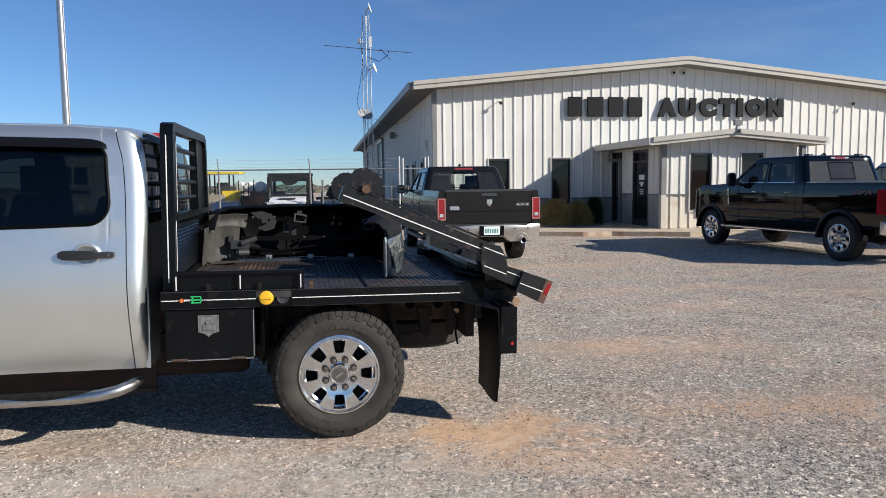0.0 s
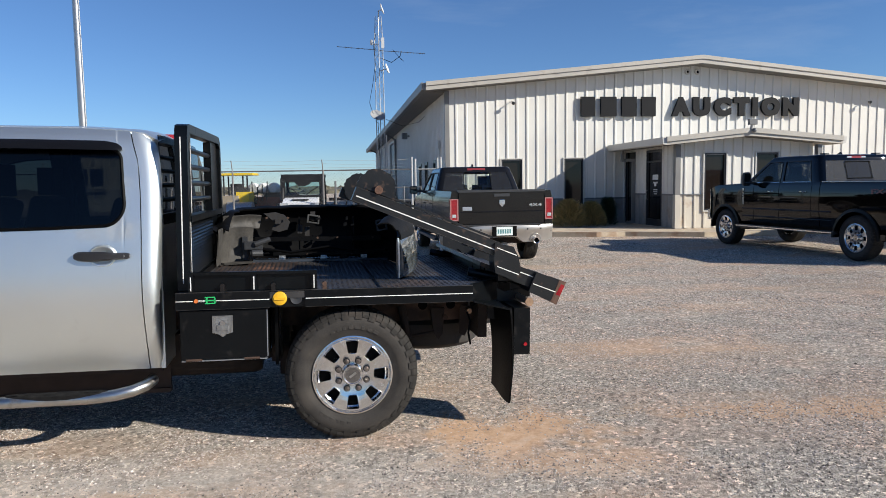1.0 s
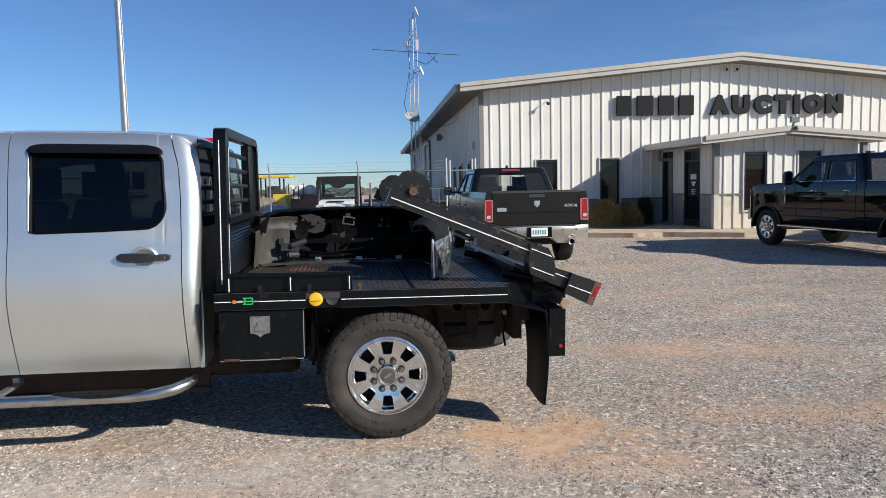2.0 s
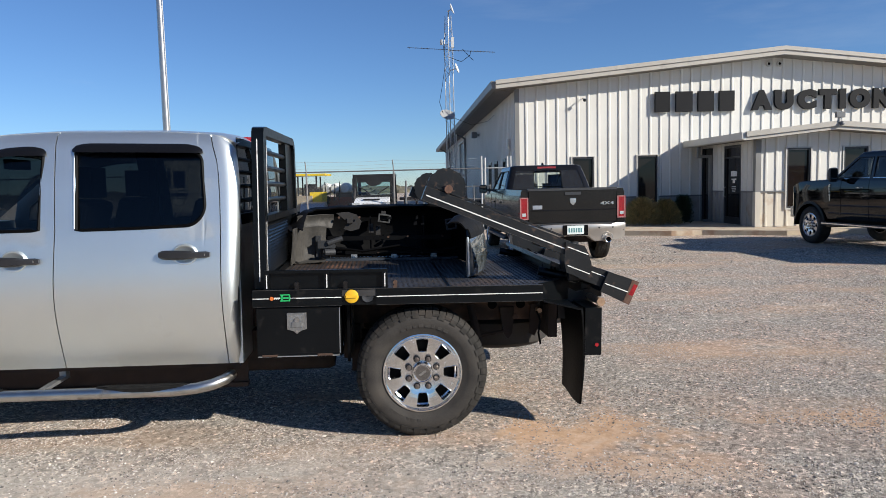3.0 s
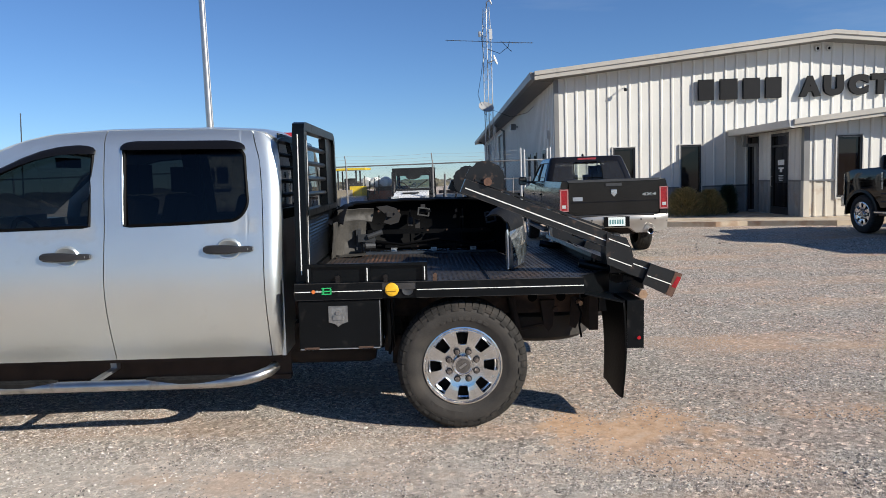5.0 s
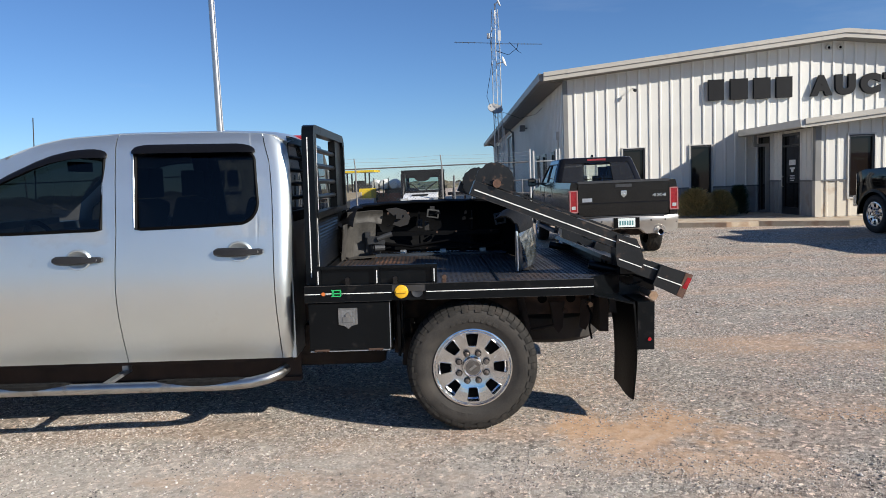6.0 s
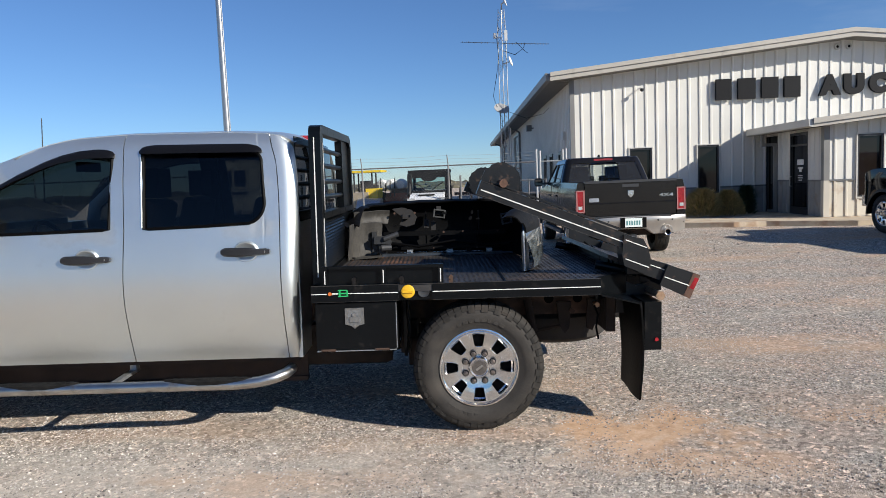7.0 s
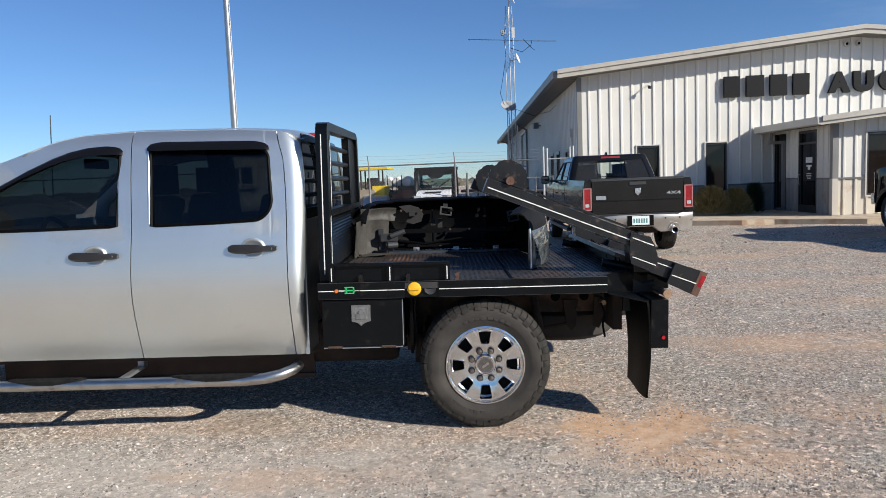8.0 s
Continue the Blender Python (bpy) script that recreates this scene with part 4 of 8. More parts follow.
def flatbed_cab(truck):
    part("cab_floor", boxes((-3.4, -1.16, 0.26, 1.84, 0.46, 0.52)), UNDER, truck)
    for far in (False, True):
        def half(name, xa, xb, win, label, tint):
            d = solid(part(name, door_panel(xa, xb, sill, win, far=far), SILVER, truck, label, smooth=40), 0.018, 1 if far else -1)
            if win:
                part("window_glass", pane_between(xa, xb, win, 0.016, far), tint, d, "tinted door glass", smooth=40)
                if not far:
                    bm = bmesh.new()
                    tube(bm, window_loop(xa, xb, win), 0.011, 6, closed=True)
                    part("window_seal", bm, FLAP, d, "black rubber seal")
                    if win is REAR_WIN:
                        bm = bmesh.new()
                        zz = [1.325 + 0.455 * k / 8 for k in range(9)]
                        tube(bm, [(xa(z) + (xb(z) - xa(z)) * 0.113, side_y(z) + 0.002, z) for z in zz], 0.007, 8)
                        part("window_flange", bm, SILVER, d, "bright window flange", smooth=50)
                    bm = bmesh.new()
                    vis = []
                    n = 44
                    s0, s1 = win[0] - 0.02, win[1] + 0.02
                    for i in range(n + 1):
                        s = s0 + (s1 - s0) * i / n
                        z = win[3](min(max(s, win[0]), win[1] - 0.05))
                        q_ = min(1.0, min(i, n - i) / 7.0)
                        e = math.sqrt(max(0.0, 1 - (1 - q_) ** 2))
                        z1, z0 = z + 0.010 + 0.034 * e, z - 0.012
                        x1, x0 = xa(z1) + (xb(z1) - xa(z1)) * s, xa(z0) + (xb(z0) - xa(z0)) * s
                        y1, y0 = side_y(z1), side_y(z0)
                        vis.append([(x1, y1 - 0.004, z1), ((x0 + x1) / 2, y0 - 0.012 * e - 0.006, (z0 + z1) / 2 + 0.006), (x0, y0 - 0.028 * e - 0.008, z0), (x0, y0 - 0.02 * e - 0.002, z0), ((x0 + x1) / 2, y0 - 0.002, (z0 + z1) / 2 - 0.004)])
                    loft(bm, vis)
                    part("window_visor", bm, shade("smoked_visor", (0.006, 0.006, 0.007), 0.25, spec=0.25), d, "smoked plastic window visor", smooth=50)
            return d
        front = half("front_door", seam_a, lambda z: seam_f(z) - 0.003, FRONT_WIN, "silver front door", TINT_FRONT)
        rear = half("rear_door", lambda z: seam_f(z) + 0.003, lambda z: seam_r(z) - 0.003, REAR_WIN, "silver rear door", TINT_REAR)
        for d, cx, cz in ((front, -2.392, 1.138), (rear, -1.42, 1.163)):
            if far:
                continue
            y = side_y(cz)
            bm2 = bmesh.new()
            lathe(bm2, [(0.0, -0.001), (0.02, -0.0016), (0.038, -0.0042), (0.050, -0.0088), (0.057, -0.0125), (0.061, -0.0125), (0.067, -0.004), (0.070, 0.003), (0.0, 0.01)], "y", 40)
            bmesh.ops.transform(bm2, matrix=Matrix.Translation((cx, y, cz)) @ Matrix.Diagonal((1.12, 1, 0.95, 1)), verts=bm2.verts)
            part("handle_cup", bm2, SILVER, d, smooth=50)
            bm = bmesh.new()
            secs = []
            for i in range(15):
                u = i / 14
                x = cx - 0.148 + 0.296 * u
                h = 0.019 + 0.009 * math.sin(math.pi * min(1, u * 1.3 + 0.1)) ** 0.5 * (1 if u < 0.96 else 0.7)
                h *= max(0.45, min(1.0, min(u, 1 - u) / 0.1 + 0.3)) ** 0.5
                out = 0.020 + 0.030 * math.sin(math.pi * min(max(u, 0.03), 0.97)) ** 0.6
                secs.append([(x, y - out + 0.014 * (abs(q) > 0.8), cz + h * q) for q in (-1, -0.6, 0.6, 1)] + [(x, y - out + 0.03, cz + h * q) for q in (0.8, -0.8)])
            loft(bm, secs)
            part("door_handle", bm, HANDLE, d, "dark grey pull handle", smooth=45)
            bm = bmesh.new()
            rod(bm, (cx + 0.118, y - 0.012, cz), (cx + 0.118, y - 0.034, cz), 0.008, seg=12)
            part("keyhole", bm, STAINLESS, d)
        # rear corner of the cab
        bm = bmesh.new()
        rows = []
        for k in range(19):
            z = 0.462 + (1.882 - 0.462) * k / 18
            r = 0.07
            xr = curve(z, [(0.4, -1.135), (0.9, -1.128), (1.32, -1.108), (1.55, -1.112), (1.70, -1.125), (1.80, -1.145), (1.84, -1.160), (1.87, -1.19), (1.89, -1.22)])
            y0, x0 = side_y(z), seam_r(z) + 0.003
            row = []
            for i in range(9):
                a = math.pi / 2 * i / 8
                row.append((x0 + (xr - x0) * math.sin(a) ** 0.75, y0 + r * (1 - math.cos(a) ** 0.75), z))
            row.append((xr + 0.0005, y0 + (0.075 if 1.34 < z < 1.84 else 0.11), z))
            rows.append([(p[0], 2 * MID - p[1], p[2]) if far else p for p in row])
        loft(bm, rows, closed=False)
        solid(part("cab_corner", bm, SILVER, truck, "rounded silver cab corner", smooth=50), 0.015, 1 if far else -1)
    # roof, back wall, windscreen
    bm = bmesh.new()
    rows = []
    for x in [-2.86 + 0.05375 * i for i in range(33)]:
        z = curve(x, ROOF_LINE)
        y = side_y(z) - 0.004 + 0.085 * max(0.0, (x + 1.27) / 0.13) ** 2
        row = []
        for i in range(17):
            u = i / 16
            row.append((x, y + (2 * MID - 2 * y) * u, z + 0.045 * math.sin(math.pi * u) ** 0.7))
        rows.append(row)
    loft(bm, rows, closed=False)
    roof = solid(part("roof", bm, SILVER, truck, "silver cab roof", smooth=50), 0.02, -1)
    back = part("back_wall", boxes((-1.15, -1.125, 0.17, 1.93, 0.46, 1.345)), SILVER, truck)
    bm = bmesh.new()
    loft(bm, [[(-1.118 - e, 0.165 + q, z), (-1.105 - e, 0.5, z), (-1.10 - e, MID, z), (-1.105 - e, 1.6, z), (-1.118 - e, 1.935 - q, z)] for z, q, e in ((1.33, -0.04, 0.0), (1.5, 0.01, 0.002), (1.66, 0.05, 0.01), (1.80, 0.10, 0.022), (1.875, 0.15, 0.035))], closed=False)
    solid(part("rear_glass", bm, TINT_REAR, back, "dark rear cab glass", smooth=60), 0.005, 0)
    for far in (False, True):
        for x, w_ in ((-2.20, 0.075), (-1.27, 0.05)):
            bm = bmesh.new()
            rows = []
            for z in (0.5, 0.9, 1.3, 1.5, 1.7, 1.86):
                y = side_y(z)
                q = [(x - w_, y + 0.022, z), (x + w_, y + 0.022, z), (x + w_ - 0.01, y + 0.07, z), (x - w_ + 0.01, y + 0.07, z)]
                rows.append([(a, 2 * MID - b, c) for a, b, c in q] if far else q)
            loft(bm, rows)
            part("pillar_trim", bm, SEAT_CLOTH, truck)
    bm = boxes((-1.215, -1.135, MID - 0.20, MID + 0.20, 1.85, 1.915))
    part("brake_light", bm, RED_LENS, roof, "red high-mounted brake light", bevel=0.012)
    bm = bmesh.new()
    ws = [[(-2.84 - 0.03 * (1 - abs(u)), MID + u * (0.80 + 0.0), 1.80) for u in (-1, -0.5, 0, 0.5, 1)], [(-3.42 - 0.12 * (1 - abs(u)), MID + u * 0.90, 1.33) for u in (-1, -0.5, 0, 0.5, 1)]]
    loft(bm, ws, closed=False)
    part("windscreen", bm, TINT_FRONT, truck, "raked windscreen", smooth=60)
    # front end
    arch = [(-3.93 + 0.50 * math.cos(a), 0.36 + 0.50 * math.sin(a)) for a in [math.pi * i / 12 for i in range(13)]]
    prof = [(-3.37, 0.46), (-3.37, 1.30), (-3.55, 1.30), (-4.2, 1.25), (-4.72, 1.14), (-4.9, 1.02), (-4.93, 0.62), (-4.88, 0.36)] + arch[::-1]
    for y0, y1 in ((0.03, 0.30), (1.80, 2.07)):
        bm = bmesh.new()
        prism(bm, prof, "y", y0, y1)
        part("fender", bm, SILVER, truck, "silver front fender", bevel=0.02)
    bm = bmesh.new()
    prism(bm, [(-3.4, 1.29), (-3.4, 1.34), (-4.2, 1.31), (-4.75, 1.20), (-4.9, 1.06), (-4.9, 1.02), (-4.7, 1.12), (-4.2, 1.24)], "y", 0.302, 1.798)
    part("hood", bm, SILVER, truck, "silver hood", bevel=0.02)
    part("grille", boxes((-4.95, -4.85, 0.302, 1.798, 0.62, 1.01)), DARK_PLASTIC, truck, bevel=0.01)
    part("front_bumper", boxes((-5.08, -4.94, 0.02, 2.08, 0.38, 0.60)), CHROME, truck, bevel=0.03)
    # inside
    for y in (0.42, 1.34):
        for x, name in ((-2.35, "front_seat"), (-1.55, "rear_seat")):
            bm = bmesh.new()
            box(bm, x - 0.5, x, y, y + 0.48, 0.75, 0.92)
            box(bm, -0.07, 0.07, y, y + 0.48, 0, 0.62, Matrix.Translation((x + 0.02, 0, 0.88)) @ Matrix.Rotation(radians(14), 4, "Y"))
            box(bm, x + 0.12, x + 0.22, y + 0.11, y + 0.37, 1.50, 1.70)
            part(name, bm, SEAT_CLOTH, truck, "dark cloth seat", bevel=0.045, seg=3)
    part("dashboard", boxes((-3.36, -2.98, 0.2, 1.9, 0.8, 1.24)), DARK_PLASTIC, truck, bevel=0.05)
    bm = bmesh.new()
    tube(bm, [(-2.90 - 0.07 * math.sin(a), 0.62 + 0.19 * math.cos(a), 1.17 + 0.18 * math.sin(a)) for a in [math.tau * i / 28 for i in range(28)]], 0.016, 8, True)
    tube(bm, [(-2.90, 0.44, 1.17), (-2.93, 0.62, 1.16), (-2.90, 0.80, 1.17)], 0.018, 6)
    tube(bm, [(-2.93, 0.62, 1.16), (-3.1, 0.62, 1.08)], 0.025, 6)
    part("steering_wheel", bm, DARK_PLASTIC, truck)
    part("mirror", boxes((-2.86, -2.80, 0.92, 1.18, 1.70, 1.77)), DARK_PLASTIC, truck, bevel=0.015)
    bm = bmesh.new()
    box(bm, -3.22, -3.08, -0.22, -0.02, 1.24, 1.50)
    mirror = part("side_mirror", bm, DARK_PLASTIC, truck, "folding door mirror", bevel=0.03, seg=3)
    tube_bm = bmesh.new()
    tube(tube_bm, [(-3.15, 0.05, 1.30), (-3.15, -0.04, 1.32)], 0.03, 8)
    part("mirror_arm", tube_bm, DARK_PLASTIC, mirror)
    bm = bmesh.new()
    rod(bm, (-3.65, 1.9, 1.22), (-3.61, 1.9, 2.19), 0.006, 0.004, 6)
    part("antenna", bm, DARK_PLASTIC, truck)
    # step bar with pads and brackets
    STEP_RUBBER = shade("worn_step_rubber", (0.012, 0.0115, 0.011), 0.65, vary=0.4, scale=25, bump=0.003, bump_scale=120, spec=0.12)
    bm = bmesh.new()
    tube(bm, [(-3.75, 0.22, 0.38), (-3.66, 0.08, 0.365), (-3.55, 0.03, 0.342), (-3.4, 0.02, 0.338), (-1.52, 0.02, 0.338), (-1.38, 0.025, 0.348), (-1.29, 0.05, 0.362), (-1.225, 0.10, 0.378), (-1.20, 0.18, 0.39)], 0.034, 16)
    step = part("step_bar", bm, STAINLESS, truck, "scuffed stainless tube step", smooth=50)
    for a, b in ((-2.98, -2.5), (-1.96, -1.42)):
        bm = bmesh.new()
        rings = []
        for i in range(15):
            u = i / 14
            hw = 0.038 * (math.sin(math.pi * min(max(u, 0.02), 0.98)) ** 0.35)
            x = a + (b - a) * u
            rings.append([(x, 0.02 + 0.004 + q * hw, 0.338 + 0.037 + d) for q, d in ((-1, -0.006), (-0.6, 0.004), (0.6, 0.004), (1, -0.004))] + [(x, 0.024 + q * hw, 0.345) for q in (1, -1)])
        loft(bm, rings)
        pad = part("step_pad", bm, STEP_RUBBER, step, "black rubber step pad", smooth=40)
        for k in range(9):
            u = (k + 1) / 10
            x = a + (b - a) * u
            part("pad_rib", boxes((x - 0.012, x + 0.012, 0.002, 0.046, 0.3770, 0.3800)), STEP_RUBBER, pad, bevel=0.0015)
    for x in (-3.3, -2.3):
        bm = bmesh.new()
        box(bm, x - 0.02, x + 0.02, 0.03, 0.4, 0.34, 0.36, Matrix.Identity(4))
        box(bm, x - 0.02, x + 0.02, 0.36, 0.42, 0.34, 0.5)
        part("step_bracket", bm, DULL_METAL if x == -2.3 else UNDER, step)
    # rocker and underbody
    bm = boxes((-3.36, -1.16, 0.25, 0.30, 0.42, 0.50), (-3.36, -1.16, 1.80, 1.85, 0.42, 0.50), (-3.2, -1.16, 0.3, 1.8, 0.44, 0.47))
    mud = shade("muddy_rocker", (0.032, 0.019, 0.014), 0.8, vary=0.4, scale=6)
    part("rocker", bm, mud, truck)
    for y in (0.50, 1.57):
        inner = part("inner_sill", boxes((-3.3, -1.16, y, y + 0.03, 0.24, 0.47), (-3.3, -1.16, y - 0.02, y + 0.05, 0.22, 0.25)), mud, truck, bevel=0.005)
        for x in (-2.85, -2.52, -1.95):
            # black disc on the uncut sill paints the shade inside a hole
            bm = bmesh.new()
            rod(bm, (x, y - 0.003, 0.40), (x, y + 0.002, 0.40), 0.022, seg=14)
            part("sill_hole", bm, DEEP, inner)


def flatbed_bed(truck):
    deck_poly = [(-1.02, -0.036), (0.743, -0.036), (0.745, 0.06), (0.99, 0.30), (0.99, 1.80), (0.745, 2.04), (0.743, 2.136), (-1.02, 2.136)]
    bm = bmesh.new()
    prism(bm, deck_poly, "z", 0.90, 0.938)
    deck = part("deck", bm, DIAMOND, truck, "black diamond plate deck", bevel=0.004)
    part("deck_patch", boxes((-0.93, -0.35, 0.25, 1.95, 0.938, 0.942)), shade("rusty_deck_plate", (0.045, 0.028, 0.02), 0.5, vary=0.4, scale=4, dirt=(0.16, 0.07, 0.035), dirt_amount=0.3, dirt_scale=4), deck, "rust-worn deck plate")
    part("deck_seam", boxes((0.16, 0.172, 0.0, 2.1, 0.938, 0.944)), BLACK_STEEL, deck)
    # raised tread lugs
    verts, faces = [], []
    step = 0.033
    for i in range(int(1.95 / step)):
        for j in range(int(2.08 / step)):
            x, y = -0.99 + step * (i + 0.5), 0.01 + step * (j + 0.5)
            if x > 0.72 and min(y, 2.10 - y) < 0.10 + 0.98 * (x - 0.745):
                continue
            a = radians(45 if (i + j) % 2 else -45)
            c, s, k = math.cos(a), math.sin(a), len(verts)
            z = 0.942 if -0.93 < x < -0.35 and 0.25 < y < 1.95 else 0.938
            for u, v, h in ((-0.016, 0, 0), (0, -0.006, 0), (0.016, 0, 0), (0, 0.006, 0), (-0.007, 0, 0.0028), (0.007, 0, 0.0028)):
                verts.append((x + c * u - s * v, y + s * u + c * v, z + h))
            faces += [(k, k + 1, k + 4), (k + 1, k + 5, k + 4), (k + 1, k + 2, k + 5), (k + 2, k + 3, k + 5), (k + 3, k + 4, k + 5), (k + 3, k, k + 4)]
    me = bpy.data.meshes.new("tread_lug")
    me.from_pydata(verts, [], faces)
    me.materials.append(shade("worn_tread_lug", (0.045, 0.042, 0.040), 0.32, 0.5, vary=0.5, scale=7, dirt=(0.05, 0.03, 0.02), dirt_amount=0.2, dirt_scale=3))
    lugs = new("tread_lug", me)
    lugs.parent = deck
    tagged(lugs, kind="stuff")
    for y0, y1, s in ((-0.04, -0.012, -1), (2.112, 2.14, 1)):
        rail = part("side_rail", boxes((-1.022, -0.49, y0, y1, 0.845, 0.945), (-0.286, 0.745, y0, y1, 0.845, 0.945), (-0.49, -0.286, y0 + 0.012, y1, 0.845, 0.945)), BLACK_STEEL, truck, "black steel side rail", bevel=0.004)
        if s < 0:
            part("worn_edge", boxes((-1.02, 0.742, y0 - 0.0012, y0 + 0.004, 0.9436, 0.9464)), SCUFF, rail)
            part("worn_edge", boxes((-1.02, -0.492, y0 - 0.001, y0 + 0.002, 0.8445, 0.8462), (-0.284, 0.742, y0 - 0.001, y0 + 0.002, 0.8445, 0.8462)), SCUFF, rail)
            for a, b in ((-1.02, -0.925), (-0.765, -0.494), (-0.282, 0.742)):
                part("white_line", boxes((a, b, y0 - 0.0022, y0 - 0.0002, 0.893, 0.898)), WHITE_TAPE, rail)
            bm = bmesh.new()
            for a, b, lo, hi in ((-0.858, -0.80, 0.914, 0.92), (-0.858, -0.80, 0.878, 0.884), (-0.806, -0.798, 0.884, 0.914), (-0.852, -0.842, 0.884, 0.914), (-0.858, -0.80, 0.894, 0.902)):
                box(bm, a, b, y0 - 0.002, y0 - 0.0002, lo, hi)
            part("decal", bm, GREEN, rail, "small green maker's mark")
            bm = bmesh.new()
            rod(bm, (-0.907, y0 - 0.0002, 0.896), (-0.907, y0 - 0.003, 0.896), 0.012, seg=12)
            part("decal", bm, ORANGE, rail)
            bm = boxes(*[(-0.893 + 0.006 * i, -0.889 + 0.006 * i, y0 - 0.002, y0 - 0.0002, 0.890 + 0.003 * (i % 2), 0.902) for i in range(6)], *[(-0.796 + 0.006 * i, -0.792 + 0.006 * i, y0 - 0.002, y0 - 0.0002, 0.893 + 0.002 * (i % 2), 0.899) for i in range(5)])
            part("decal", bm, WHITE_TAPE, rail)
            bm = bmesh.new()
            lathe(bm, [(0.0, -0.046), (0.030, -0.046), (0.040, -0.042), (0.043, -0.032), (0.043, -0.02), (0.0, -0.02)], "y", 32, (-0.434, 0, 0.898))
            cap = part("fuel_cap", bm, YELLOW, rail, "yellow fuel cap", smooth=40)
            part("grip", boxes((-0.466, -0.402, -0.053, -0.046, 0.892, 0.904)), YELLOW, cap, bevel=0.002)
            bm = bmesh.new()
            lathe(bm, [(0.026, -0.034), (0.034, -0.036), (0.036, -0.026), (0.0, -0.026), (0.0, -0.028)], "y", 24, (-0.338, 0, 0.895))
            part("socket", bm, DARK_PLASTIC, rail, smooth=40)
    # low stake rail along the deck's edge
    bm = boxes((-0.95, -0.215, -0.034, -0.004, 1.045, 1.062), (-0.95, -0.215, -0.01, -0.004, 0.945, 1.045))
    stake = part("stake_rail", bm, BLACK_STEEL, truck, "low black steel stake rail", bevel=0.002)
    for x in (-0.935, -0.58, -0.232):
        post = part("rail_post", boxes((x - 0.015, x + 0.015, -0.034, -0.01, 0.945, 1.045)), BLACK_STEEL, stake)
        part("white_line", boxes((x - 0.003, x + 0.003, -0.0362, -0.0342, 0.955, 1.035)), WHITE_TAPE, post)
    for x, m in ((-0.76, NUT), (-0.17, OLD_RUST), (-0.47, NUT)):
        bm = boxes((x - 0.012, x + 0.012, -0.03, -0.008, 0.945, 0.975))
        rod(bm, (x, -0.034, 0.978), (x, -0.004, 0.978), 0.014, seg=10)
        part("tie_down", bm, m, stake)
    # toolbox
    tb = part("toolbox", boxes((-1.008, -0.506, 0.0, 0.46, 0.535, 0.84)), BLACK_STEEL, truck, "black underbody toolbox", bevel=0.006)
    door = part("toolbox_door", boxes((-1.0, -0.514, -0.024, -0.002, 0.548, 0.834)), BLACK_STEEL, tb, bevel=0.006)
    bm = bmesh.new()
    prism(bm, [(-0.822, 0.805), (-0.706, 0.805), (-0.706, 0.705), (-0.742, 0.695), (-0.764, 0.676), (-0.786, 0.695), (-0.822, 0.705)], "y", -0.032, -0.0245)
    part("worn_lip", boxes((-1.0, -0.514, -0.026, -0.0, 0.536, 0.541), (-0.512, -0.508, -0.022, 0.0, 0.55, 0.83)), DULL_METAL, tb)
    latch = part("latch", bm, LATCH, door, "stainless paddle latch", bevel=0.003)
    # plate on the latch front; darker grey paints the shade of an inset
    part("latch_recess", boxes((-0.804, -0.724, -0.0335, -0.0322, 0.714, 0.796)), CAP_GREY, latch, bevel=0.0)
    part("paddle", boxes((-0.794, -0.734, -0.038, -0.0338, 0.718, 0.752)), LATCH, latch, bevel=0.003)
    bm = bmesh.new()
    rod(bm, (-0.764, -0.040, 0.762), (-0.764, -0.0365, 0.762), 0.014, seg=16)
    part("lock", bm, STAINLESS, latch)
    bm = bmesh.new()
    rod(bm, (-0.764, -0.038, 0.694), (-0.764, -0.033, 0.694), 0.008, seg=12)
    part("rivet", bm, STAINLESS, latch)
    for x in (-0.93, -0.60):
        bm = bmesh.new()
        rod(bm, (x - 0.045, -0.022, 0.543), (x + 0.045, -0.022, 0.543), 0.008, seg=10)
        part("hinge", bm, OLD_RUST, tb)
    part("toolbox", boxes((-1.008, -0.506, 1.64, 2.10, 0.535, 0.84)), BLACK_STEEL, truck, "black underbody toolbox", bevel=0.006)
    part("cross_member", boxes((-0.50, -0.44, 0.25, 2.02, 0.45, 0.84)), UNDER, truck)
    part("gearbox_guard", boxes((-0.46, -0.40, 0.5, 1.6, 0.30, 0.62)), UNDER, truck)
    part("splash_guard", boxes((-0.47, -0.452, 0.08, 0.6, 0.47, 0.84)), FLAP, truck)
    part("far_splash_guard", boxes((-0.47, -0.45, 1.55, 2.1, 0.26, 0.84)), FLAP, truck)
    part("cross_member", boxes((0.86, 0.92, 0.3, 1.8, 0.54, 0.84)), UNDER, truck)
    part("cross_member", boxes((-0.98, -0.9, 0.5, 1.6, 0.42, 0.84)), UNDER, truck)
    # headache rack
    rack = part("headache_rack", boxes((-0.985, -0.945, 0.02, 1.72, 0.945, 0.985)), BLACK_STEEL, truck, "black headache rack with louvres")
    path = [(0.0, 0.945), (0.0, 1.845), (0.008, 1.888), (0.03, 1.918), (0.07, 1.931), (1.64, 1.952), (1.69, 1.938), (1.718, 1.908), (1.726, 1.865), (1.726, 0.945)]
    bm = bmesh.new()
    cy = 0.87
    rings = []
    for y, z in path:
        dy, dz = (0.055 if y < cy else -0.055) * (1 if z < 1.925 or 1.932 < z < 1.94 else 0), (-0.055 if z > 1.88 else 0)
        if 1.84 < z < 1.925:
            dy, dz = (0.045 if y < cy else -0.045), -0.045 * (z > 1.87)
